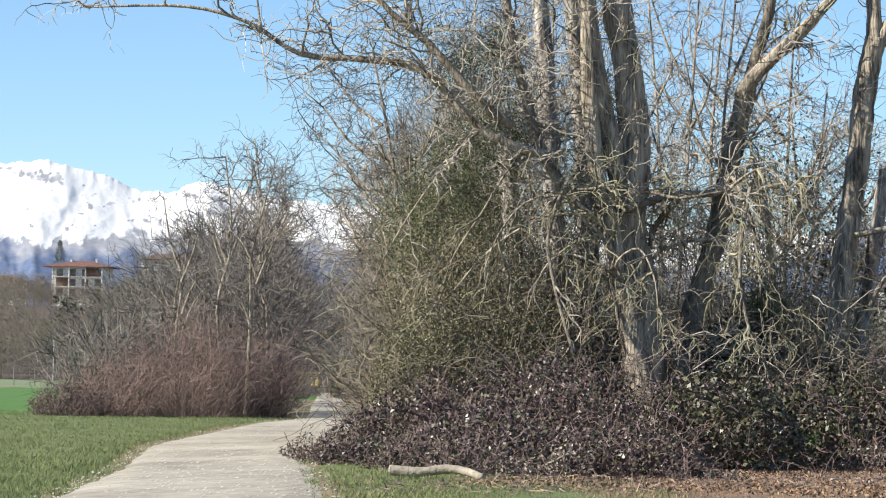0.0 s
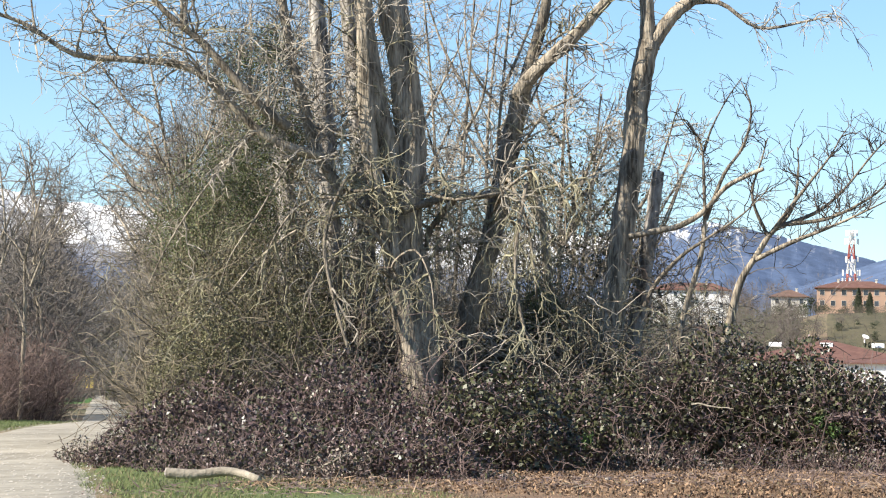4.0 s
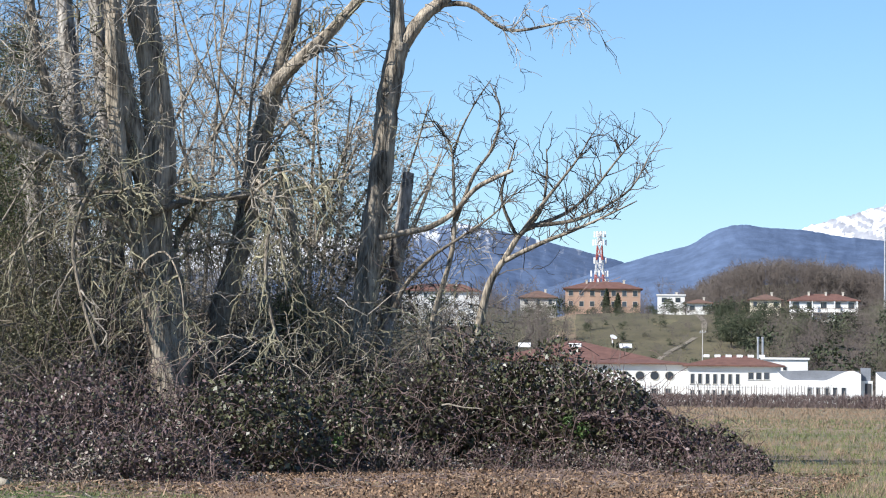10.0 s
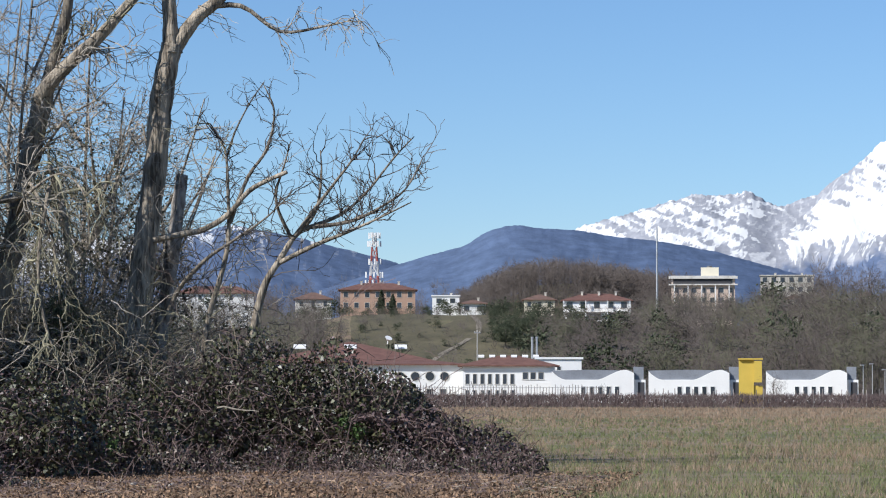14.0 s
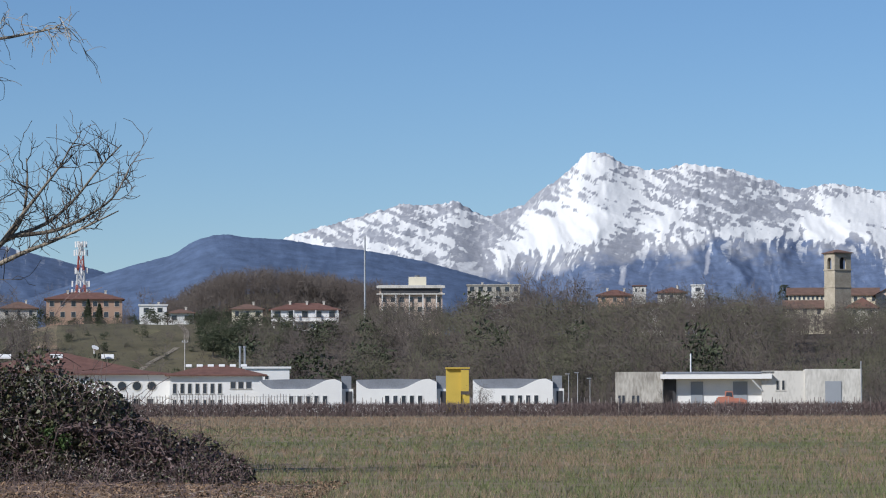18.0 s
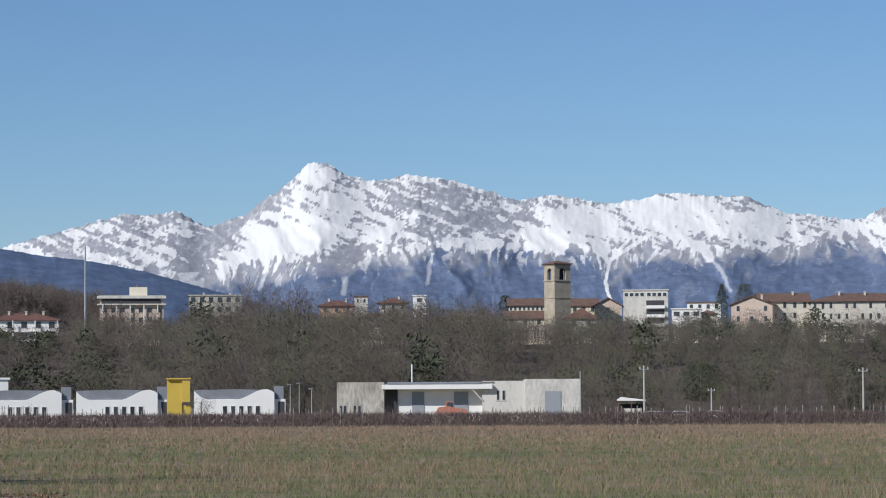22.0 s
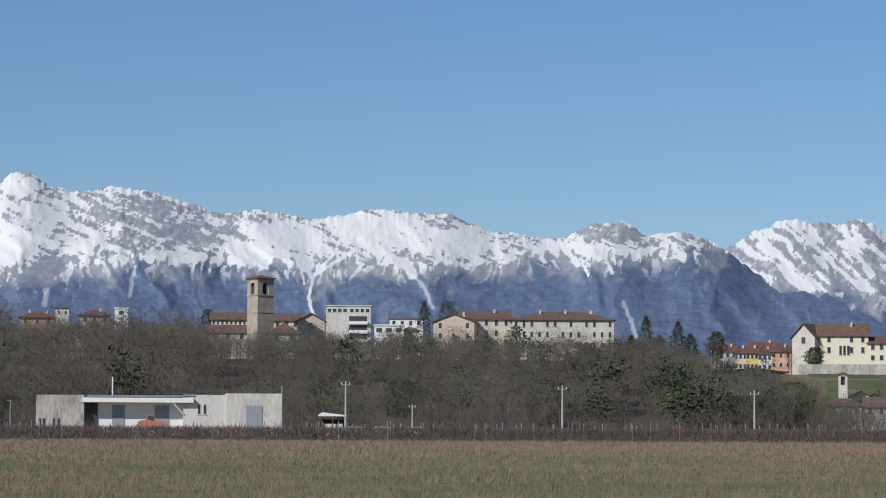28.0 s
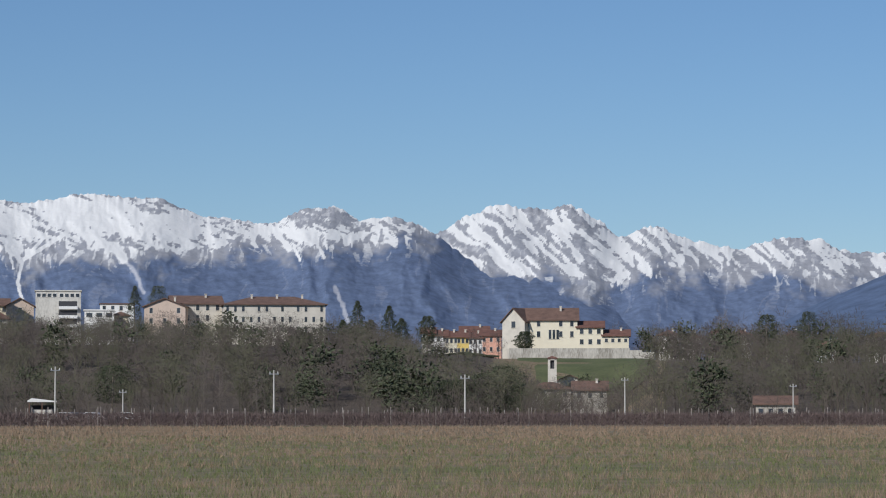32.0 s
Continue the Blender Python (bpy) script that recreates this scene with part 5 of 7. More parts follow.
def plant(places, templates):
    """One array of triangles for trees at (x, y, z, height, width factor)."""
    out, feet, tips, widths = [], [], [], []
    for i, (x, y, z, h, w) in enumerate(places):
        t = templates[i % len(templates)]
        a = rng.uniform(0, 6.283)
        c, s = math.cos(a) * h * w, math.sin(a) * h * w
        turn = np.array([[c, s, 0], [-s, c, 0], [0, 0, h]])
        if isinstance(t, tuple):
            feet.append(t[0] @ turn + (x, y, z))
            tips.append(t[1] @ turn + (x, y, z))
            widths.append(t[2] * h)
        else:
            out.append(t @ turn + (x, y, z))
    if feet:
        # round twigs catch the light alike, so their strips lean to the open side
        return blade_tris(np.concatenate(feet), np.concatenate(tips), np.concatenate(widths), (-0.9, -1.9, 1.3))
    return np.concatenate(out)


def far_woods():
    bare, olive, green = [], [], []
    for _ in range(2900):
        az = rng.uniform(-31.5, 25.5)
        d = rng.uniform(575, 838)
        if -9.0 < az < -5.3 and 600 < d < 830 and rng.uniform() > 0.5:
            continue
        if 17.0 < az < 19.4 and 735 < d < 835:
            continue
        x, y = at_bearing(az, d)
        z = land(x, y)
        cap = 1.6 + d * math.tan(radians(lerp(WOOD_TOP, az) + rng.normal() * 0.15)) - z
        if -9.0 < az < -5.3 and d > 590:
            cap = min(cap, rng.uniform(1.5, 4.2))
            if cap < 2.2:
                cap = 2.3
        if cap < 2.2:
            continue
        h = min(rng.uniform(8, 14.5) * (1.3 if -1 < az < 5 else 1), cap)
        k = rng.uniform()
        leaf = 0.04 + (0.14 if -9.5 < az < -3.5 else 0) + (0.16 if 11.5 < az < 17 else 0) + (0.05 if 7 < az <= 11.5 else 0)
        (green if k < leaf else olive if k < (0.5 if az > 7 else 0.36) else bare).append((x, y, z - 0.2, h, rng.uniform(0.9, 1.4) * (1.0 if h > 6 else 1.5)))
    for _ in range(500):
        # the knoll behind the houses
        az, d = rng.uniform(-7.2, -2.3), rng.uniform(925, 1000)
        x, y = at_bearing(az, d)
        top = 2.60 - 0.5 * max(0, (-5.6 - az)) - 0.15 * max(0, (az + 4.5))
        z = land(x, y)
        bare.append((x, y, z - 0.2, max(5, 1.6 + d * math.tan(radians(top + rng.normal() * 0.05)) - z), 1.0))
    for _ in range(420):
        # loose trees between the houses
        az, d = rng.uniform(-31, 25), rng.uniform(815, 1000)
        x, y = at_bearing(az, d)
        z = land(x, y)
        top = 1.95 + rng.normal() * 0.12 - (0.35 if az > 14 else 0) + (0.25 if -27 < az < -20 else 0)
        h = 1.6 + d * math.tan(radians(top)) - z
        if h > 3:
            bare.append((x, y, z, min(h, 12), 1.0))
    for _ in range(110):
        az, d = rng.uniform(-13, -2.2), rng.choice([rng.uniform(845, 905), rng.uniform(776, 790)], p=[0.7, 0.3])
        x, y = at_bearing(az, d)
        z = land(x, y)
        bare.append((x, y, z - 0.2, max(3.0, 1.6 + d * math.tan(radians((2.12 if d > 800 else 1.78) + rng.normal() * 0.12)) - z), 0.8))
    for _ in range(150):
        az, d = rng.uniform(-10.2, -3.2), rng.uniform(785, 850)
        x, y = at_bearing(az, d)
        z = land(x, y)
        h = min(rng.uniform(2.0, 5.5), 1.6 + d * math.tan(radians(1.75 + rng.normal() * 0.1)) - z)
        if h > 1.2:
            (green if rng.uniform() < 0.45 else olive if rng.uniform() < 0.4 else bare).append((x, y, z - 0.1, h, 1.4))
    for _ in range(320):
        az, d = rng.uniform(-9.4, -5.2), rng.uniform(600, 800)
        x, y = at_bearing(az, d)
        k = rng.uniform()
        (green if k < 0.15 else olive if k < 0.4 else bare).append((x, y, land(x, y) - 0.1, rng.uniform(1.2, 3.2), 1.6))
    for _ in range(60):
        az, d = rng.uniform(-6.2, -4.4), rng.uniform(690, 790)
        x, y = at_bearing(az, d)
        green.append((x, y, land(x, y) - 0.1, rng.uniform(3, 6.5), 1.2))
    for _ in range(480):
        # bare trees closing the terrace behind the houses
        az, d = rng.uniform(-31, 25), rng.uniform(990, 1190)
        x, y = at_bearing(az, d)
        (olive if rng.uniform() < 0.3 else bare).append((x, y, land(x, y) - 0.2, rng.uniform(2.5, 10.0), 1.3))
    for _ in range(800):
        # the close canopy along the bank's upper edge
        az, d = rng.uniform(-10.5, 15.2), rng.uniform(700, 832)
        if az < -5.2 and rng.uniform() < 0.7:
            continue
        x, y = at_bearing(az, d)
        z = land(x, y)
        h = min(rng.uniform(6, 12), 1.6 + d * math.tan(radians(lerp(WOOD_TOP, az) + rng.normal() * 0.1)) - z)
        if h > 2.5:
            (olive if rng.uniform() < 0.3 else bare).append((x, y, z - 0.2, h, 1.5))
    for _ in range(170):
        # trees before the houses east of the church
        az, d = rng.uniform(19.3, 25.4), rng.uniform(845, 885)
        x, y = at_bearing(az, d)
        z = land(x, y)
        h = 1.6 + d * math.tan(radians(1.62 + rng.normal() * 0.16)) - z
        (green if rng.uniform() < 0.2 else olive if rng.uniform() < 0.3 else bare).append((x, y, z - 0.2, max(3.0, h), 1.0))
    for _ in range(26):
        # tall spreading crowns that stand out of the canopy
        az, d = rng.uniform(0.0, 1.7) if rng.uniform() < 0.6 else rng.uniform(2.8, 5.0), rng.uniform(790, 832)
        x, y = at_bearing(az, d)
        z = land(x, y)
        bare.append((x, y, z - 0.2, 1.6 + d * math.tan(radians((2.48 if az < 2 else 2.2) + rng.normal() * 0.12)) - z, 0.75))
    third = len(bare) // 3
    order = rng.permutation(len(bare))
    bare = [bare[i] for i in order]
    for name, places, tpl, mat, label in (("purplish_woods", bare[:third], TEMPLATES, "farpurple", "dark purplish-brown leafless trees on the bank"), ("grey_woods", bare[third:2 * third], TEMPLATES, "fargrey", "pale grey leafless trees on the bank"), ("bare_woods", bare[2 * third:], TEMPLATES, "farwood", "leafless brown woods covering the bank"), ("olive_woods", olive, TEMPLATES, "farolive", "greenish budding trees scattered through the woods"),
                                          ("evergreen_trees", green, LEAFY, "fargreen", "dark evergreen trees and ivy in the woods")):
        tagged(new(name, soup(name, plant(places, tpl), M[mat])), label, "woods", kind="stuff")


far_woods()


def shrub_line():
    """Low scrub and saplings along the foot of the bank and round the works."""
    pl = []
    for _ in range(1300):
        az, d = rng.uniform(-31, 25.5), rng.uniform(505, 640)
        if -10.7 < az < 1.2 and d < 545:
            continue
        x, y = at_bearing(az, d)
        pl.append((x, y, -0.1, rng.uniform(2.5, 6.5), rng.uniform(1.2, 1.9)))
    for az, d, h in ((-0.72, 440, 5.0), (-0.6, 442, 4.2), (2.9, 449, 4.0), (-4.0, 460, 3.2)):
        x, y = at_bearing(az, d)
        pl += [(x, y, 0, h, 1.2)] * 2
    tagged(new("scrub", soup("scrub", plant(pl, [bare_template(120) for _ in range(5)]), M["farwood"])), "brown leafless scrub at the foot of the bank", "scrub", kind="stuff")


shrub_line()


def conifer(az, d, top, width, label, base=None, rounded=False, n=3600, name="conifer"):
    x, y = at_bearing(az, d)
    z = land(x, y) if base is None else base
    h = top - z
    ob = thing(name, label, "tree", pose(x, y, z - 0.1))
    part("trunk", Shape().tube([(0, 0, 0), (0, 0, h * 0.8)], [0.28, 0.08], 7), M["darkbark"], ob)
    u = rng.uniform(0.06 if not rounded else 0.3, 1, n)
    a = rng.uniform(0, 6.283, n)
    prof = (1 - u) ** 0.62 * (0.75 + 0.35 * np.sin(u * 30) ** 2) + 0.03 if not rounded else np.sqrt(np.clip(1 - ((u - 0.65) / 0.37) ** 2, 0.02, 1))
    lump = 1 + 0.25 * np.sin(a * 3 + u * 9) + 0.15 * np.sin(u * 40)
    r = width / 2 * prof * lump * rng.uniform(0.55, 1.05, n)
    c = np.stack([r * np.cos(a), r * np.sin(a), u * h], 1)
    q = leaf_quads(c, 0.34, 0.18)
    part("crown", soup("crown", q, M["fargreen"], 4), None, ob)
    return ob


conifer(9.42, 854, 38.0, 8.0, "dark cypress beside the palace")
conifer(9.86, 896, 39.8, 6.5, "umbrella pine behind the palace", rounded=True)
conifer(13.74, 820, 32.6, 7.4, "dark fir on the wooded bank")
conifer(14.36, 820, 31.2, 7.6, "dark fir on the wooded bank")
conifer(14.6, 815, 27.5, 8.5, "low dark fir on the wooded bank")
conifer(14.0, 812, 27.0, 8.5, "low dark fir on the wooded bank")
conifer(13.45, 812, 27.0, 6.5, "low dark fir on the wooded bank")
conifer(15.1, 840, 29.0, 5.0, "round dark evergreen by the town houses", rounded=True)
conifer(21.7, 826, 28.7, 6.6, "tall rounded evergreen tree", rounded=True)
conifer(22.5, 826, 29.5, 6.0, "tall rounded evergreen tree", rounded=True)
conifer(-8.32, 815, 30.2, 3.2, "dark narrow evergreen before the orange house")
conifer(-8.1, 815, 29.0, 3.0, "dark narrow evergreen before the orange house")
conifer(-28.18, 924, 42.8, 8.6, "dark cypress behind the villa")
conifer(17.0, 830, 24.3, 5.2, "round evergreen tree before the church", rounded=True)
conifer(5.2, 900, 37.0, 5.0, "dark evergreen behind the church", rounded=True)
for _a, _d, _t, _w in ((16.3, 790, 16.8, 5.0), (15.8, 790, 17.6, 6), (16.05, 790, 17.2, 5), (9.0, 600, 11.0, 9), (-5.9, 700, 18, 7), (-5.4, 720, 20, 8), (-4.9, 700, 18, 9), (12.7, 760, 22, 6), (16.6, 600, 11, 9), (15.6, 590, 8, 10)):
    conifer(_a, _d, _t, _w, "bushy dark evergreen tree", rounded=True, n=3600, name="evergreen_tree")

# path up the grassy slope by the works
_sp = Shape()
for _i in range(25):
    _u = _i / 24
    _d = 660 + 135 * _u
    _az = lerp(((660, -7.6), (691, -7.14), (708, -6.75), (728, -6.42), (750, -6.42), (795, -6.64)), _d)
    for _w in (-0.7, 0.7):
        _x, _y = at_bearing(_az, _d)
        _sp.v.append((_x + _w, _y, land(_x, _y) + 0.25))
for _i in range(24):
    _sp.f.append((2 * _i, 2 * _i + 1, 2 * _i + 3, 2 * _i + 2))
solid("hill_path", _sp, M["dirtpath"], "pale footpath climbing the grassy slope", "path", "structure")


def slope_sheet(name, az0, az1, d0, d1, mat, label, lift=0.15):
    sh, n, m = Shape(), 30, 24
    for i in range(n + 1):
        for j in range(m + 1):
            x, y = at_bearing(az0 + (az1 - az0) * i / n, d0 + (d1 - d0) * j / m)
            edge = i in (0, n) or j in (0, m)
            sh.v.append((x, y, land(x, y) + (-0.4 if edge else lift + 0.4 * noise.noise((x * 0.08, y * 0.08, 0)))))
    for i in range(n):
        for j in range(m):
            a = i * (m + 1) + j
            sh.f.append((a, a + m + 1, a + m + 2, a + 1))
    solid(name, sh, M[mat], label, "grass", "structure", True)


for _k, (_a0, _a1) in enumerate(((-31.0, -9.1), (-5.1, 16.7), (19.7, 25.5))):
    slope_sheet("woods_floor", _a0, _a1, 580, 842, "woodfloor", "dark leaf-strewn ground under the woods", 0.5)
slope_sheet("slope_grass_west", -9.0, -5.2, 592, 800, "hillgrass", "rough grass on the bank above the works")
slope_sheet("slope_grass_east", 16.8, 19.6, 725, 828, "slopegreen", "green grass slope below the church wall")


# ---- vineyard ----
def vineyard():
    rows = ((306, 0), (309, 0), (312.5, 0), (316, 1), (321, 1), (327, 1), (334, 1), (342, 1))
    pm = Shape().tube([(0, 0, -0.1), (0, 0, 1.9)], [0.05, 0.045], 5).mesh("post", M["post"])
    for r, (y, far) in enumerate(rows):
        ob = thing("vine_row", "row of pruned leafless vines tied to posts", "vine row", pose(0, y, 0), "vine rows")
        x0, x1 = -0.22 * y, 0.48 * y
        step = {0: 5.2, 3: 4.4, 7: 4.4}.get(r, 9.0)
        for i in range(int((x1 - x0) / step)):
            part("post", pm, None, ob, at=Matrix.Translation((x0 + step * i + random.uniform(-0.3, 0.3), 0, 0)) @ Matrix.Diagonal((1, 1, random.uniform(0.92, 1.12), 1)))
        n = 24000 if r < 2 else 9000
        root = np.stack([rng.uniform(x0, x1, n), rng.normal(0, 0.12, n), rng.uniform(0.0, 1.25, n)], 1)
        tip = root + np.stack([rng.normal(0, 0.22, n), rng.normal(0, 0.1, n), rng.uniform(0.25, 0.6, n)], 1)
        tip[:, 2] = np.minimum(tip[:, 2], 1.72 + 0.05 * (r > 2))
        canes = part("cane_growth", soup("cane_growth", blade_tris(root, tip, rng.uniform(0.03, 0.09, n)), M["vine"]), None, ob)
        tagged(canes, kind="stuff")


vineyard()
_st = thing("stake_row", "close row of tall pale stakes with a wire before the works", "fence", pose(0, 343, 0))
_pm = Shape().tube([(0, 0, -0.1), (0, 0, 2.45)], [0.05, 0.04], 5).mesh("stake", M["post"])
for _i in range(72):
    part("stake", _pm, None, _st, at=Matrix.Translation((-48.6 + 0.345 * _i + random.uniform(-0.05, 0.05), random.uniform(-0.1, 0.1), 0)) @ Matrix.Diagonal((1, 1, random.uniform(0.9, 1.08), 1)))
for _z in (1.3, 2.25):
    part("wire", Shape().tube([(-48.8, 0, _z), (-36, 0, _z - 0.02), (-23.7, 0, _z)], [0.02, 0.02, 0.02], 4), M["steel"], _st)


# ---- meadow grass ----
def tufts(n, mat, name, label, az, dist, height, lean=0.35, width=0.012, per=5, bias=1.0, clump=None):
    d = dist[0] * (dist[1] / dist[0]) ** (rng.uniform(0, 1, n) ** bias)
    b = np.radians(rng.uniform(az[0], az[1], n))
    x, y = d * np.sin(b), d * np.cos(b)
    if clump:
        keep = np.array([noise.noise((px * clump, py * clump * 2.2, 0.5)) + rng.uniform(-0.25, 0.25) > 0.06 for px, py in zip(x, y)])
        x, y, d = x[keep], y[keep], d[keep]
    ok = np.ones(len(x), bool)
    road_x = np.interp(y, [p[1] for p in ROAD_L], [p[0] for p in ROAD_L]), np.interp(y, [p[1] for p in ROAD_R], [p[0] for p in ROAD_R])
    ok &= ~((x > road_x[0] - 0.1) & (x < road_x[1] + 0.1))
    ok &= ~((x > -13.2) & (x < -2.9 - 0.11 * (y - 36)) & (y > 30) & (y < 60))
    x, y, d = x[ok], y[ok], d[ok]
    k = len(x)
    root = np.repeat(np.stack([x, y, np.zeros(k)], 1), per, 0)
    root[:, :2] += rng.normal(0, 0.07, (k * per, 2))
    h = rng.uniform(height[0], height[1], (k * per, 1)) * np.repeat(rng.uniform(0.6, 1.2, (k, 1)), per, 0)
    tip = root + np.concatenate([rng.normal(0, lean, (k * per, 2)) * h, h], 1)
    w = np.repeat(width * np.maximum(1, d / 60), per)
    tagged(new(name, soup(name, blade_tris(root, tip, w), M[mat])), label, "grass", kind="stuff")


tufts(30000, "grass", "meadow_grass", "short green meadow grass", (-10, 25), (40, 190), (0.05, 0.15), per=5)
tufts(34000, "straw", "dry_meadow_grass", "tall dry straw-coloured meadow grass", (-10, 25), (45, 304), (0.06, 0.22), per=5, clump=0.075, width=0.009)
tufts(2600, "straw", "dry_tufts", "tall clumps of dry brown grass in the meadow", (-9, 25), (48, 130), (0.16, 0.36), per=14, clump=0.16, width=0.008)
tufts(16000, "straw", "far_dry_grass", "dry brown grass along the vineyard", (-12, 25), (130, 305), (0.14, 0.3), per=4, bias=0.7)
tufts(20000, "grass", "verge_blades", "green grass beside the gravel track", (-31, -23.6), (32, 110), (0.03, 0.10), per=5, width=0.010)
tufts(14000, "grass", "strip_blades", "green grass before the brambles", (-24, -14), (32, 50), (0.03, 0.10), per=5, width=0.008)


# ---- the thicket beside the track ----
def bend(a, b, t):
    return [x + (y - x) * t for x, y in zip(a, b)]


def curve_points(ctrl, per=4):
    """A smooth line through control points."""
    out = []
    p = [Vector(c) for c in ctrl]
    for i in range(len(p) - 1):
        p0, p1, p2, p3 = p[max(i - 1, 0)], p[i], p[i + 1], p[min(i + 2, len(p) - 1)]
        for k in range(per):
            t = k / per
            out.append(0.5 * ((2 * p1) + (p2 - p0) * t + (2 * p0 - 5 * p1 + 4 * p2 - p3) * t * t + (3 * p1 - p0 - 3 * p2 + p3) * t ** 3))
    out.append(p[-1])
    return out


def wander(start, way, length, steps, droop=0.0, jitter=0.25):
    pts, p, d = [Vector(start)], Vector(start), Vector(way).normalized()
    for _ in range(steps):
        d = (d + Vector((random.gauss(0, jitter), random.gauss(0, jitter), random.gauss(0, jitter) - droop))).normalized()
        p = p + d * (length / steps)
        pts.append(p.copy())
    return pts


def limb_shape(ctrl, r0, r1, sides=10, per=4, knots=0.06):
    """A limb through control points; thick ones get ridged, furrowed bark and a flared foot."""
    thick = r0 > 0.15
    pts = curve_points(ctrl, 9 if thick else per)
    n = len(pts)
    radii = [(r0 + (r1 - r0) * i / (n - 1)) * (1 + random.uniform(-knots, knots)) for i in range(n)]
    sides = 30 if thick else sides
    sh = Shape().tube(pts, radii, sides)
    if thick:
        q = random.uniform(0, 50)
        for i in range(n):
            flare = 1 + 0.35 * max(0.0, 1 - 4.0 * i / n) ** 2
            for k in range(sides):
                a = 2 * math.pi * k / sides
                z = pts[i].z
                g = noise.noise((3.2 * math.cos(a) + q, 3.2 * math.sin(a), z * 0.55)) * 0.16 + (abs(noise.noise((7 * math.cos(a) + q, 7 * math.sin(a), z * 1.1))) - 0.25) * 0.22
                sh.v[i * sides + k] = tuple(pts[i] + (Vector(sh.v[i * sides + k]) - pts[i]) * (flare * (1 + g)))
    return sh, pts, radii


def twigs_from(sh, pts, r, count, length, depth, droop=0.0, up=0.25, sides=3, first=0.15):
    """Crooked side branches along a line, each with its own, down to the finest twigs."""
    n = len(pts)
    for _ in range(count):
        i = int(n * random.uniform(first, 1.0)) % (n - 1)
        base = pts[i].lerp(pts[i + 1], random.random())
        along = (pts[i + 1] - pts[i]).normalized()
        side = Vector((random.gauss(0, 1), random.gauss(0, 1), random.gauss(0, 0.7) + up)).normalized()
        way = (along * random.uniform(0.4, 1.1) + side).normalized()
        ln = length * random.uniform(0.5, 1.35)
        steps = 7 if depth > 0 else 4
        line = wander(base, way, ln, steps, droop, 0.34)
        rr = [max(0.0056, r * (1 - 0.8 * k / steps)) for k in range(steps + 1)]
        if depth == 0 or r < 0.009:
            sh.ribbon(line, [q * 1.1 for q in rr])
        else:
            sh.tube(line, rr, sides if r < 0.03 else 5, False)
        if depth > 0:
            twigs_from(sh, line, max(0.006, r * 0.52), 5, ln * 0.55, depth - 1, droop, up, 3, 0.25)


def tree(name, label, limbs, twig_specs, twig_mat="twig", seed=1, gnarl=0, span=2.6):
    """limbs: (part name, control points, radius at the foot, at the tip, material); twig_specs: (limb index, count, length, radius, depth, droop)."""
    random.seed(seed)
    ob = thing(name, label, "tree")
    ob.location = limbs[0][1][0]
    off = Vector(limbs[0][1][0])
    lines = []
    for nm, ctrl, r0, r1, mat in limbs:
        ctrl = [Vector(c) - off for c in ctrl]
        sh, pts, radii = limb_shape(ctrl, r0, r1, 12 if r0 > 0.15 else 8)
        part(nm, sh, M[mat], ob, smooth=True)
        lines.append(pts)
    for k in range(gnarl):
        # crooked side branches, each with its own twigs
        line = lines[k % len(limbs)]
        i = int(len(line) * random.uniform(0.25, 0.9))
        way = (random.choice((-1, 1)) * random.uniform(0.5, 1.0), random.uniform(-0.9, 0.3), random.uniform(-0.1, 0.9))
        pts = wander(line[i], way, span * random.uniform(0.6, 1.3), 9, 0.02, 0.33)
        r = random.uniform(0.025, 0.05)
        part("limb", Shape().tube(pts, [r * (1 - 0.085 * j) for j in range(10)], 7), M["darkbark" if k % 3 else "bark"], ob, smooth=True)
        sh = Shape()
        twigs_from(sh, pts, 0.024, 10, 1.2, 1, 0.08)
        tagged(part("crown", sh, M["mosstwig" if k % 2 else "twig"], ob), kind="stuff")
    for k, (i, count, length, r, depth, droop, *mat) in enumerate(twig_specs):
        sh = Shape()
        twigs_from(sh, lines[i], r * 1.25, max(4, int(count * (0.46 if depth > 1 else 0.85))), length, depth, droop)
        tagged(part("crown", sh, M[mat[0] if mat else twig_mat], ob), kind="stuff")
    return ob


# the big grey tree with its long limb over the track
_upper_limbs = [
    ("limb", [(-20.6, 58.3, 7.0), (-21.11, 57.76, 7.46), (-22.13, 57.38, 8.63), (-22.92, 57.07, 9.32), (-24.0, 56.6, 10.6)], 0.11, 0.05, "darkbark"),
    ("limb", [(-18.6, 60.2, 5.6), (-19.0, 59.8, 7.2), (-19.3, 59.6, 9.0), (-19.6, 59.5, 12.0)], 0.26, 0.16, "bark"),
    ("limb", [(-18.5, 59.7, 5.3), (-17.7, 60.98, 5.69), (-18.16, 60.85, 5.02), (-18.27, 60.82, 4.52)], 0.1, 0.05, "darkbark"),
]
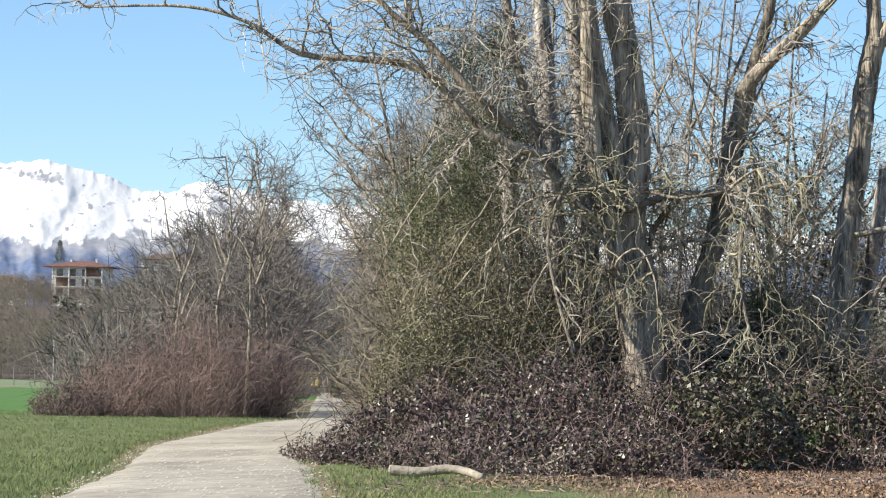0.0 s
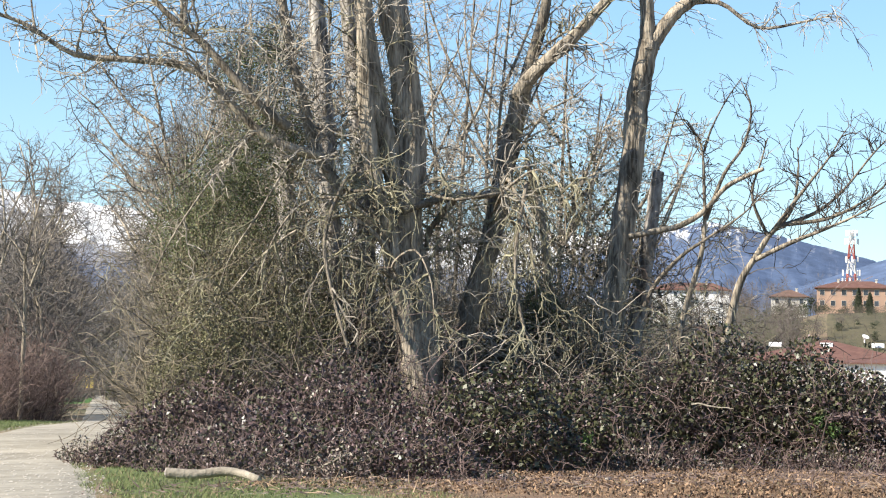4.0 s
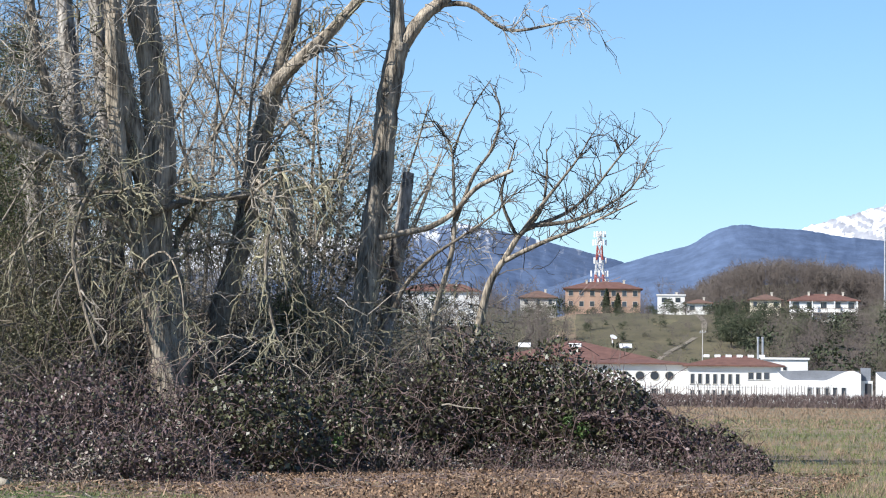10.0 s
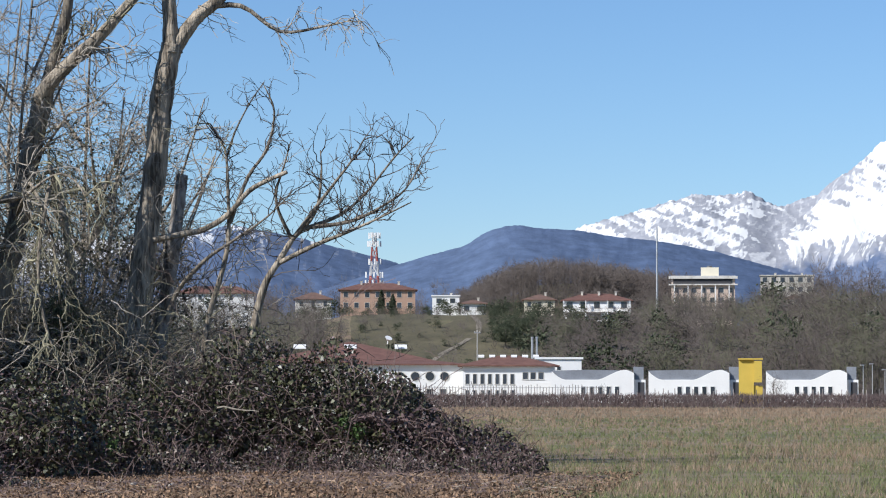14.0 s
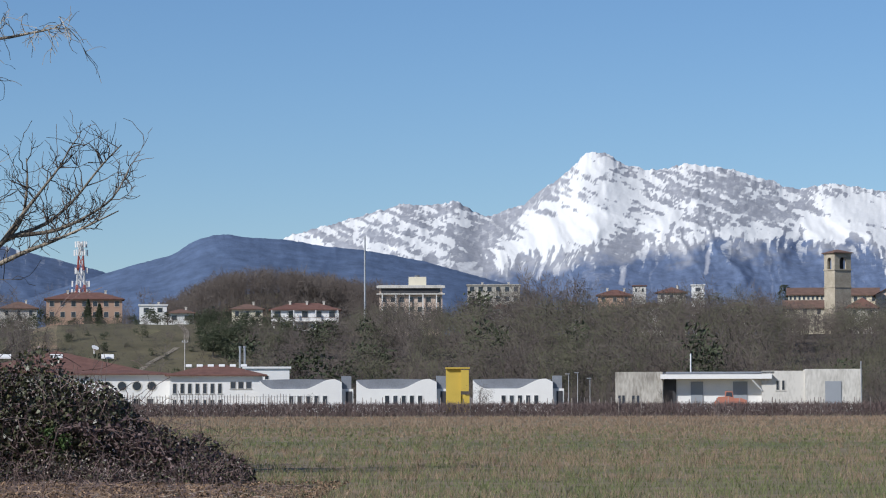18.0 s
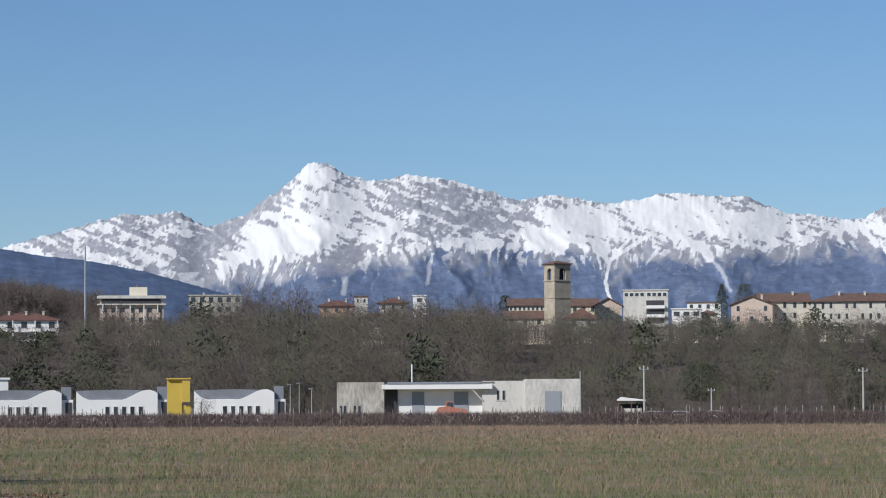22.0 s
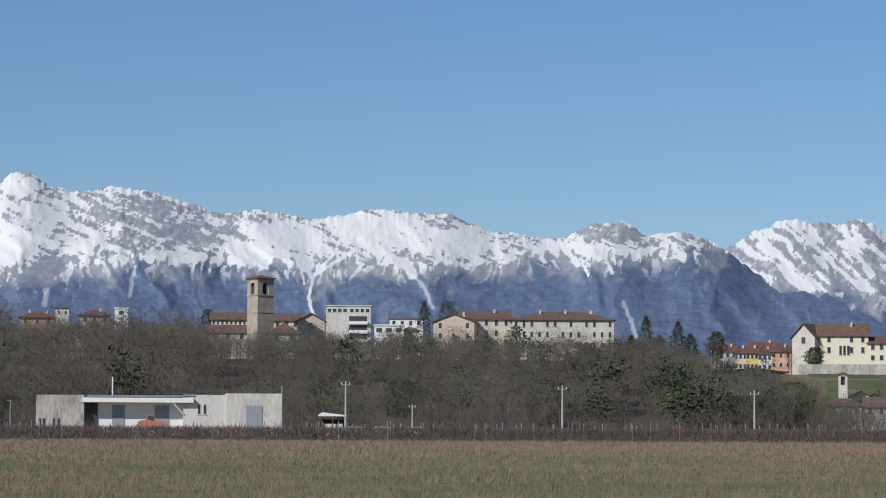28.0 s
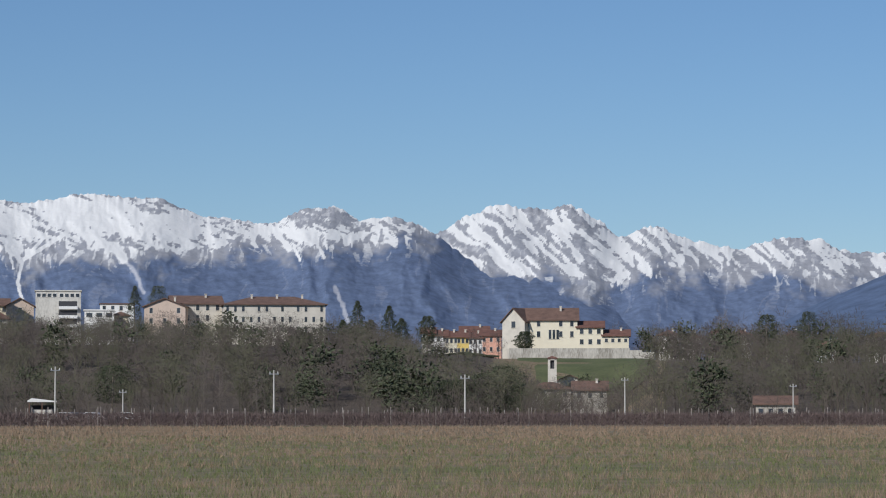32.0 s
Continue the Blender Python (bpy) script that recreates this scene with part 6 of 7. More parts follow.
tree("old_tree", "large leafless old tree with furrowed grey bark", [
    ("trunk", [(-18.2, 60.4, -0.1), (-18.2, 60.31, 1.84), (-18.28, 60.29, 3.53), (-18.57, 60.2, 4.98), (-18.5, 60.21, 6.8), (-18.65, 60.18, 8.4), (-18.9, 60.1, 9.84), (-19.1, 60.0, 12.5)], 0.43, 0.27, "bark"),
    ("limb", [(-18.67, 59.75, 4.5), (-19.6, 59.35, 5.59), (-20.19, 59.15, 6.49), (-20.55, 59.03, 7.69), (-20.86, 58.92, 9.02), (-21.2, 58.8, 11.5)], 0.15, 0.08, "darkbark"),
    ("limb", [(-20.03, 58.9, 6.4), (-21.16, 58.28, 6.85), (-22.47, 57.78, 8.14), (-23.64, 57.32, 8.35), (-24.85, 56.8, 8.44), (-25.85, 56.36, 9.07), (-27.04, 55.79, 9.37), (-28.73, 54.94, 9.3)], 0.11, 0.02, "bark"),
] + _upper_limbs, [(2, 46, 1.7, 0.024, 2, 0.06), (3, 40, 1.8, 0.024, 2, 0.0), (1, 44, 1.8, 0.025, 2, 0.08), (0, 44, 1.7, 0.022, 2, 0.12), (4, 36, 1.7, 0.022, 2, 0.1)], seed=3, gnarl=10, span=3.0)
tree("slender_stem", "slender furrowed stem leaning beside the old tree", [
    ("trunk", [(-17.95, 59.85, -0.1), (-18.04, 59.84, 1.36), (-18.29, 59.76, 2.55), (-18.56, 59.68, 3.75), (-18.73, 59.63, 4.71), (-19.03, 59.53, 5.78), (-19.23, 59.47, 7.35), (-19.3, 59.4, 9.5)], 0.27, 0.17, "bark"),
], [(0, 64, 1.4, 0.018, 2, 0.24, "mosstwig")], seed=5)
for _c, _r, _s in (([(-20.85, 62.6, -0.1), (-20.88, 62.61, 2.32), (-20.98, 62.58, 4.48), (-21.13, 62.53, 6.38), (-21.29, 62.47, 8.68), (-21.6, 62.38, 12)], 0.26, 11),
                   ([(-20.6, 63.7, -0.1), (-20.66, 63.74, 3.11), (-20.63, 63.74, 5.18), (-20.8, 63.69, 7.76), (-21.03, 63.61, 10.35), (-21.1, 63.59, 12)], 0.30, 12),
                   ([(-21.9, 62.3, -0.1), (-21.94, 62.25, 4.84), (-22.02, 62.22, 5.98), (-22.2, 62.17, 7.6)], 0.24, 13),
                   ([(-19.7, 63.9, -0.1), (-19.8, 63.8, 4.0), (-19.75, 63.7, 8.0), (-19.9, 63.7, 12)], 0.22, 14)):
    tree("poplar", "pale-barked leafless poplar trunk in the thicket", [("trunk", _c, _r, _r * 0.65, "palebark")], [(0, 34, 1.7, 0.02, 2, 0.08)], seed=_s, gnarl=3)
tree("leaning_tree", "dark leafless tree leaning over and forking", [
    ("trunk", [(-18.0, 61.45, -0.1), (-17.78, 61.48, 1.8), (-17.51, 61.56, 3.09), (-17.06, 61.68, 4.82), (-16.79, 61.76, 6.3), (-16.44, 61.85, 8.15)], 0.30, 0.19, "darkbark"),
    ("limb", [(-16.47, 61.85, 8.0), (-16.18, 61.92, 9.01), (-15.96, 61.98, 10.0), (-15.8, 62.0, 12.0)], 0.15, 0.1, "darkbark"),
    ("limb", [(-16.5, 61.8, 7.9), (-16.31, 61.6, 8.2), (-15.7, 61.53, 8.78), (-15.18, 61.66, 9.27), (-14.6, 61.8, 9.94), (-13.5, 62.0, 11.2)], 0.17, 0.09, "bark"),
    ("limb", [(-16.85, 61.6, 6.0), (-16.94, 61.2, 5.75), (-17.7, 60.98, 5.69), (-18.3, 60.7, 5.5)], 0.11, 0.05, "bark"),
    ("limb", [(-16.8, 61.6, 5.6), (-16.4, 60.5, 6.0), (-15.9, 59.2, 5.75), (-15.5, 59.0, 4.9), (-15.3, 59.0, 3.4)], 0.055, 0.02, "bark"),
], [(0, 16, 1.3, 0.018, 2, 0.05), (1, 10, 1.2, 0.018, 2, 0.05), (2, 18, 1.3, 0.018, 2, 0.05), (3, 18, 1.3, 0.016, 2, 0.25, "mosstwig"), (4, 26, 1.3, 0.016, 2, 0.3, "mosstwig")], seed=21, gnarl=6)
tree("forked_tree", "tall leafless tree with smooth grey-brown bark, forking high up", [
    ("trunk", [(-14.95, 63.2, -0.1), (-14.79, 63.29, 2.21), (-14.57, 63.35, 4.4), (-14.35, 63.4, 6.28), (-14.18, 63.43, 8.16), (-13.98, 63.48, 9.3)], 0.29, 0.23, "bark"),
    ("limb", [(-13.99, 63.48, 9.1), (-14.03, 63.47, 10.06), (-14.2, 63.45, 12.5)], 0.19, 0.13, "bark"),
    ("limb", [(-14.02, 63.48, 9.1), (-13.47, 63.59, 9.87), (-12.98, 63.69, 10.31), (-12.0, 63.8, 11.4)], 0.17, 0.11, "bark"),
    ("limb", [(-13.41, 63.6, 10.1), (-12.49, 63.79, 10.17), (-11.63, 63.95, 9.61), (-10.64, 64.12, 9.74), (-10.08, 64.21, 9.87)], 0.07, 0.012, "bark"),
], [(0, 12, 1.2, 0.014, 1, 0.1), (3, 24, 0.95, 0.013, 1, 0.12), (1, 6, 1.2, 0.016, 1, 0.0)], seed=31)
tree("broken_trunk", "broken pale tree stump with peeling bark", [
    ("trunk", [(-14.6, 64.4, -0.1), (-14.47, 64.4, 2.54), (-14.23, 64.45, 4.06), (-14.06, 64.48, 5.59), (-13.96, 64.51, 6.48)], 0.20, 0.13, "palebark"),
], [(0, 10, 0.9, 0.012, 1, 0.05)], seed=33)
_outer_limbs = [
    ("limb", [(-10.95, 63.0, 5.15), (-10.19, 63.2, 5.46), (-9.63, 63.4, 5.95), (-9.01, 63.5, 6.74), (-8.58, 63.6, 7.21)], 0.05, 0.012, "darkbark"),
    ("limb", [(-10.85, 63.05, 5.2), (-9.94, 62.9, 5.3), (-9.26, 62.8, 5.58), (-8.64, 62.7, 6.0), (-8.24, 62.6, 6.7)], 0.05, 0.012, "darkbark"),
    ("limb", [(-11.48, 63.0, 4.42), (-10.68, 62.8, 4.78), (-9.94, 62.6, 5.05), (-9.26, 62.5, 5.33), (-8.48, 62.4, 5.69)], 0.06, 0.012, "bark"),
]
tree("spreading_tree", "low leafless tree with spreading upturned branches", [
    ("trunk", [(-12.7, 63.1, -0.1), (-12.4, 63.0, 1.6), (-12.07, 63.0, 2.82), (-11.8, 63.0, 3.9), (-11.46, 63.0, 4.48), (-11.16, 63.0, 4.97)], 0.12, 0.06, "bark"),
    ("limb", [(-11.18, 63.0, 4.93), (-11.44, 62.8, 5.53), (-11.48, 62.7, 5.96), (-11.29, 62.6, 6.52), (-11.13, 62.5, 7.03)], 0.045, 0.012, "darkbark"),
    ("limb", [(-11.16, 63.0, 4.95), (-10.71, 63.2, 5.52), (-10.59, 63.3, 6.32), (-10.63, 63.4, 6.91)], 0.05, 0.012, "darkbark"),
    ("limb", [(-11.16, 63.0, 4.95), (-10.62, 62.9, 5.65), (-10.17, 62.8, 6.2), (-9.84, 62.8, 6.63), (-9.55, 62.8, 7.12)], 0.055, 0.012, "darkbark"),
] + _outer_limbs, [(1, 12, 0.7, 0.013, 1, -0.1), (2, 12, 0.75, 0.013, 1, -0.1), (3, 18, 0.8, 0.014, 1, -0.1), (4, 20, 0.85, 0.014, 1, -0.14), (5, 22, 0.85, 0.014, 1, -0.14), (6, 20, 0.8, 0.014, 1, -0.1), (0, 12, 1.0, 0.014, 1, 0.05)], twig_mat="darktwig", seed=41)
tree("pruned_tree", "leafless tree with a thick sawn-off limb and slender shoots", [
    ("trunk", [(-13.3, 63.05, -0.1), (-13.1, 63.0, 2.8), (-12.71, 63.0, 4.3), (-12.59, 63.0, 5.04), (-12.59, 62.9, 6.03), (-12.64, 62.8, 6.9), (-12.95, 62.7, 7.46)], 0.08, 0.014, "bark"),
    ("limb", [(-14.3, 63.2, 4.95), (-13.64, 63.1, 5.07), (-13.13, 63.0, 5.17), (-12.57, 62.8, 5.47), (-12.09, 62.7, 5.97), (-11.63, 62.6, 6.21), (-11.21, 62.5, 6.37)], 0.075, 0.045, "bark"),
    ("limb", [(-12.54, 62.9, 5.29), (-12.13, 62.8, 6.28), (-11.69, 62.7, 6.89), (-11.51, 62.6, 7.69), (-11.72, 62.5, 8.25)], 0.05, 0.012, "darkbark"),
    ("limb", [(-12.62, 62.9, 6.71), (-12.42, 62.8, 7.27), (-12.1, 62.8, 7.89), (-11.76, 62.7, 8.35)], 0.03, 0.01, "darkbark"),
    ("limb", [(-13.9, 63.0, 3.4), (-13.63, 62.9, 3.91), (-13.06, 62.8, 4.49), (-12.44, 62.7, 4.89), (-11.69, 62.6, 5.38), (-11.13, 62.5, 5.9)], 0.06, 0.012, "darkbark"),
], [(0, 30, 0.9, 0.013, 1, -0.05), (2, 14, 0.7, 0.012, 1, -0.05), (3, 8, 0.5, 0.01, 1, 0), (4, 26, 0.8, 0.012, 1, 0.0), (0, 16, 1.1, 0.014, 2, 0.2, "mosstwig")], twig_mat="darktwig", seed=43)
tree("weeping_boughs", "bent mossy boughs with drooping twigs before the old trunks", [
    ("limb", [(-18.3, 60.2, 3.4), (-18.74, 59.3, 4.57), (-19.49, 59.05, 5.15), (-20.42, 58.8, 4.89), (-21.21, 58.55, 4.29), (-21.87, 58.3, 3.44)], 0.053, 0.015, "bark"),
    ("limb", [(-18.4, 60.2, 4.2), (-18.79, 59.2, 4.92), (-19.6, 58.95, 5.51), (-20.4, 58.7, 5.38), (-20.92, 58.45, 4.64), (-21.19, 58.2, 3.68)], 0.043, 0.013, "bark"),
    ("limb", [(-18.3, 60.2, 3.6), (-18.86, 59.1, 4.08), (-19.54, 58.85, 4.31), (-19.95, 58.6, 3.93), (-20.22, 58.35, 2.97)], 0.037, 0.011, "bark"),
    ("limb", [(-18.3, 60.2, 3.7), (-18.46, 59.0, 4.08), (-17.89, 58.75, 4.42), (-17.44, 58.5, 3.71), (-17.29, 58.25, 2.65)], 0.034, 0.011, "bark"),
    ("limb", [(-19.6, 59.4, 7.1), (-20.23, 58.9, 6.71), (-20.77, 58.65, 6.09), (-21.29, 58.4, 5.12), (-21.82, 58.15, 4.15), (-22.09, 57.9, 2.94)], 0.031, 0.011, "bark"),
    ("limb", [(-19.3, 59.2, 6.2), (-19.55, 58.8, 5.74), (-19.82, 58.55, 4.64), (-19.53, 58.3, 3.45), (-19.05, 58.05, 2.22)], 0.05, 0.034, "darkbark"),
    ("limb", [(-20.99, 58.5, 7.29), (-21.65, 58.25, 6.55), (-22.31, 58.0, 5.69), (-22.96, 57.75, 4.6), (-23.35, 57.5, 3.63)], 0.031, 0.011, "bark"),
    ("limb", [(-18.06, 60.0, 5.7), (-17.13, 59.2, 5.51), (-16.33, 59.6, 5.66), (-15.56, 60.4, 5.75)], 0.037, 0.022, "darkbark"),
], [(0, 13, 1.5, 0.030, 2, 0.26, "mosstwig"), (1, 11, 1.5, 0.030, 2, 0.28, "mosstwig"), (2, 9, 1.3, 0.028, 2, 0.3, "mosstwig"), (3, 9, 1.2, 0.028, 2, 0.3, "mosstwig"), (4, 11, 1.4, 0.028, 2, 0.24, "mosstwig"), (5, 7, 1.0, 0.022, 1, 0.25), (6, 10, 1.4, 0.026, 2, 0.16), (7, 8, 1.1, 0.024, 1, 0.2, "mosstwig")], seed=61)
tree("mossy_bow", "yellow-green mossy branch bowing over the brambles", [
    ("limb", [(-16.9, 61.4, 5.4), (-15.95, 58.7, 5.65), (-15.17, 58.45, 6.07), (-14.58, 58.2, 5.55), (-14.44, 57.95, 4.51)], 0.04, 0.012, "bark"),
    ("limb", [(-15.45, 58.6, 5.82), (-15.6, 58.35, 4.3), (-15.39, 58.1, 3.02), (-15.01, 57.85, 2.22)], 0.043, 0.03, "darkbark"),
], [(0, 12, 1.3, 0.026, 2, 0.28, "mosstwig"), (1, 12, 1.1, 0.024, 2, 0.26, "mosstwig")], seed=63)
tree("ivy_tree", "small tree wrapped in pale lichen twigs and ivy", [
    ("trunk", [(-16.0, 63.0, -0.1), (-16.04, 62.99, 2.65), (-16.13, 62.97, 4.51), (-16.33, 62.92, 5.76), (-16.57, 62.85, 6.6)], 0.14, 0.06, "bark"),
], [(0, 46, 1.2, 0.016, 2, 0.28, "mosstwig")], seed=51)

# taller slim trees standing behind, and towards the track's far side
_behind = [(-24.5, 68, 11.0), (-27.0, 73, 10.5), (-22.8, 69, 12.5), (-30.0, 80, 10.5), (-20.0, 68, 12), (-18.4, 66, 11.5), (-17.2, 68, 10.5), (-15.9, 67, 8.5), (-32.5, 86, 10.5), (-36.0, 96, 11), (-23.5, 65, 8.5), (-25.4, 67, 7.5), (-19.2, 70, 12.0), (-21.8, 74, 12.5), (-14.9, 66, 7.5), (-16.6, 65.5, 8.0), (-34, 104, 8.0)]
for _i, (_x, _y, _h) in enumerate(_behind):
    random.seed(100 + _i)
    _lean = random.uniform(-0.06, 0.06) * _h
    _pts = [(_x, _y, -0.1), (_x + _lean * 0.3, _y, _h * 0.35), (_x + _lean * 0.5, _y + 0.2, _h * 0.65), (_x + _lean, _y, _h)]
    _limbs = [("trunk", [tuple(c + random.gauss(0, 0.16) for c in q) if 0 < j else q for j, q in enumerate(_pts)], 0.075, 0.02, "bark")]
    for _k in range(4):
        _b = bend(_pts[1], _pts[3], random.uniform(0.1, 0.6))
        _s = random.choice((-1, 1))
        _limbs.append(("limb", [_b, (_b[0] + _s * 0.6, _b[1] + random.uniform(-0.6, 0.6), _b[2] + 1.0), (_b[0] + _s * random.uniform(0.8, 1.6), _b[1] + random.uniform(-1, 1), _b[2] + random.uniform(2.0, 3.2))], 0.05, 0.012, "bark"))
    tree("slim_tree", "slim leafless tree in the thicket", _limbs, [(0, 18, 1.7, 0.02, 2, 0.02)] + [(_k + 1, 7, 1.4, 0.016, 2, 0.02) for _k in range(4)], seed=200 + _i)


for _i, (_x, _y, _h) in enumerate(((-25.6, 65.5, 9.6), (-27.6, 72.0, 9.0), (-29.6, 76.5, 8.4), (-33.0, 84.5, 9.2), (-36.2, 92.5, 8.6), (-40.2, 102.5, 9.0), (-24.4, 64.2, 7.2), (-45.6, 115.0, 9.4))):
    # crooked trees that lean over the track
    random.seed(2100 + _i)
    _top = (_x - random.uniform(0.4, 1.4), _y, _h)
    _mid = (_x - 0.1 + random.gauss(0, 0.2), _y, _h * 0.4)
    _limbs = [("trunk", [(_x, _y, -0.1), _mid, (bend(_mid, _top, 0.5)[0] + random.gauss(0, 0.3), _y + 0.3, _h * 0.7), _top], 0.085, 0.02, "bark")]
    for _k in range(6):
        _b = bend(_mid, _top, random.uniform(0.0, 0.7))
        _s = -1 if _k % 3 else 1
        _q = random.uniform(1.0, 2.2)
        _limbs.append(("limb", [_b, (_b[0] + _s * 0.45 * _q, _b[1] + random.uniform(-0.5, 0.5), _b[2] + 0.5), (_b[0] + _s * 0.8 * _q, _b[1], _b[2] + 1.3), (_b[0] + _s * 1.15 * _q, _b[1] + random.uniform(-0.8, 0.8), _b[2] + random.uniform(1.4, 2.4))], 0.045, 0.012, "bark"))
    tree("leaning_sapling", "slim crooked leafless tree leaning over the gravel track", _limbs, [(0, 22, 1.6, 0.017, 2, 0.0)] + [(_k + 1, 12, 1.3, 0.014, 2, 0.0) for _k in range(6)], seed=2200 + _i, twig_mat="twig" if _i % 2 else "greybrown")


def twig_haze(name, label, spots, mat, n=900, width=(0.010, 0.026), length=(0.35, 1.1)):
    """A stand of leafless trees behind the first row: stems and a haze of fine twigs. spots: (x, y, height, radius)."""
    tri = []
    for x, y, h, r in spots:
        u, a = rng.uniform(0.12, 1, n), rng.uniform(0, 6.283, n)
        q = r * np.sqrt(np.clip(1 - ((u - 0.6) / 0.5) ** 2, 0.05, 1)) * np.sqrt(rng.uniform(0, 1, n))
        root = np.stack([x + q * np.cos(a), y + q * np.sin(a), u * h], 1)
        way = np.stack([np.cos(a) + rng.normal(0, 0.7, n), np.sin(a) + rng.normal(0, 0.7, n), rng.normal(0.9, 0.9, n)], 1)
        way /= np.linalg.norm(way, axis=1, keepdims=True)
        tri.append(blade_tris(root, root + way * rng.uniform(*length, (n, 1)), rng.uniform(*width, n)))
        m = 3
        b = rng.uniform(0, 6.283, m)
        foot = np.stack([x + 0.3 * r * np.cos(b), y + 0.3 * r * np.sin(b), np.zeros(m)], 1)
        top = foot + np.stack([0.7 * r * np.cos(b), 0.7 * r * np.sin(b), h * rng.uniform(0.6, 1, m)], 1)
        tri.append(blade_tris(foot, top, 0.035))
    tagged(new(name, soup(name, np.concatenate(tri), M[mat])), label, "woods", kind="stuff")


def shrub(name, label, x, y, z0, size, n_stems, n_leaf, leaf_mat, stem_mat, leaf=(0.06, 0.03), seed=1, droop=0.1, base_leaf=0.0, stem_len=1.0, extra=None, twiggy=5, thick=1.0):
    """A dense bush: arching stems from the foot and many small leaves among them. size: half widths and height."""
    global rng
    random.seed(seed)
    ob = thing(name, label, "shrub", pose(x, y, z0), "")
    sh = Shape()
    sx, sy, sz = size
    for _ in range(n_stems):
        a, q = random.uniform(0, 6.283), math.sqrt(random.random())
        base = Vector((math.cos(a) * sx * q * 0.85, math.sin(a) * sy * q * 0.85, 0))
        hh = sz * math.sqrt(max(0.05, 1 - 0.85 * q * q)) * random.uniform(0.55, 1.1) * stem_len * (1.6 if random.random() < 0.10 and stem_len < 1.3 else 1)
        way = Vector((math.cos(a) * 0.45 * q + random.gauss(0, 0.2), math.sin(a) * 0.45 * q + random.gauss(0, 0.2), 1.0))
        line = wander(base, way, hh, 6, droop, 0.17)
        r = random.uniform(0.007, 0.016) * thick
        sh.ribbon(line, [r * (1 - 0.12 * k) for k in range(7)])
        twigs_from(sh, line, r * 0.6, twiggy, hh * 0.28 if twiggy < 10 else 0.8, 0 if twiggy < 10 else 0, droop * 0.5 if twiggy < 10 else 0.2, 0.1, 3, 0.25)
    tagged(part("undergrowth", sh, M[stem_mat], ob), kind="stuff")

    def cloud(n):
        a, q = rng.uniform(0, 6.283, n), np.sqrt(rng.uniform(0, 1, n))
        px, py = np.cos(a) * q * sx, np.sin(a) * q * sy
        top = sz * np.sqrt(np.clip(1 - 0.9 * q ** 2, 0.03, 1))
        lump = np.array([1 + 0.28 * noise.noise(((u + x) * 0.9, (v + y) * 0.9, 0.3)) for u, v in zip(px, py)])
        pz = top * lump * rng.uniform(base_leaf, 1, n) ** 0.7
        return np.stack([px, py, pz], 1)
    if n_leaf:
        q = leaf_quads(cloud(n_leaf), *leaf)
        tagged(part("foliage", soup("foliage", q, M[leaf_mat], 4), None, ob), kind="stuff")
    if extra:
        for mat, n, l, w in extra:
            tagged(part("dry_foliage", soup("dry_foliage", leaf_quads(cloud(n), l, w), M[mat], 4), None, ob), kind="stuff")
    return ob


# evergreen-looking shrub mass over the track's edge
for _i, (_x, _y, _sx, _sz) in enumerate(((-23.9, 63.2, 1.4, 4.2), (-22.9, 60.5, 1.7, 5.2), (-22.4, 59.5, 1.6, 5.8), (-21.4, 59.6, 1.5, 5.0), (-20.6, 59.0, 1.3, 4.0), (-21.9, 57.6, 1.5, 3.2), (-25.0, 67.5, 1.3, 4.6), (-26.4, 72.5, 1.3, 5.0), (-22.6, 58.6, 1.2, 3.2), (-22.0, 61.5, 1.5, 6.4))):
    shrub("green_shrub", "dense shrub with fine olive-green leaves and bare twigs", _x, _y, 0, (_sx, 1.5, _sz), 95, 10500, "oliveleaf", "browntwig", (0.06, 0.026), 300 + _i, 0.06, extra=(("browntwig", 1500, 0.09, 0.02),))
# ivy masses high in the trees
for _i, (_x, _y, _z, _s) in enumerate(((-22.4, 60.2, 8.6, 0.7), (-21.7, 60.0, 7.3, 0.9), (-22.9, 60.2, 5.9, 1.1), (-22.1, 59.8, 6.2, 0.9), (-21.7, 59.6, 5.3, 0.9), (-23.6, 60.4, 5.2, 1.0), (-24.6, 62.5, 4.6, 0.9), (-21.1, 59.8, 6.9, 0.7), (-21.5, 60.0, 8.8, 0.6), (-16.2, 62.6, 3.2, 0.6))):
    _n = 3600
    _p = ways(_n) * (rng.uniform(0, 1, (_n, 1)) ** 0.55) * rng.uniform(0.7, 1.5, (_n, 1)) * np.array([1.05 * _s, 0.7 * _s, 1.15 * _s])
    _ob = thing("ivy_clump", "dark green ivy clinging round the limbs", "ivy", pose(_x, _y, _z))
    part("foliage", soup("foliage", leaf_quads(_p, 0.055, 0.022), M["ivy"], 4), None, _ob)

_spots = []
for _i in range(34):
    _az = -20.8 + 3.9 * rng.uniform() ** 1.1
    _d = rng.uniform(68, 105)
    _h = rng.uniform(0.75, 1.1) * lerp(((-23.2, 7.5), (-22.0, 10.0), (-20.5, 12.5), (-18, 13), (-16.5, 11)), _az) * _d / 80
    _spots.append((*at_bearing(_az, _d), _h, 1.9))
twig_haze("grey_thicket", "dense grey leafless trees behind the old tree", _spots, "greybrown", 460)
_spots = []
for _i in range(20):
    _az = -21.3 + 2.0 * rng.uniform()
    _d = rng.uniform(66, 88)
    _spots.append((*at_bearing(_az, _d), rng.uniform(0.7, 1.05) * lerp(((-23.6, 4.2), (-22.4, 7.0), (-20.0, 8.5)), _az) * _d / 72, 1.5))
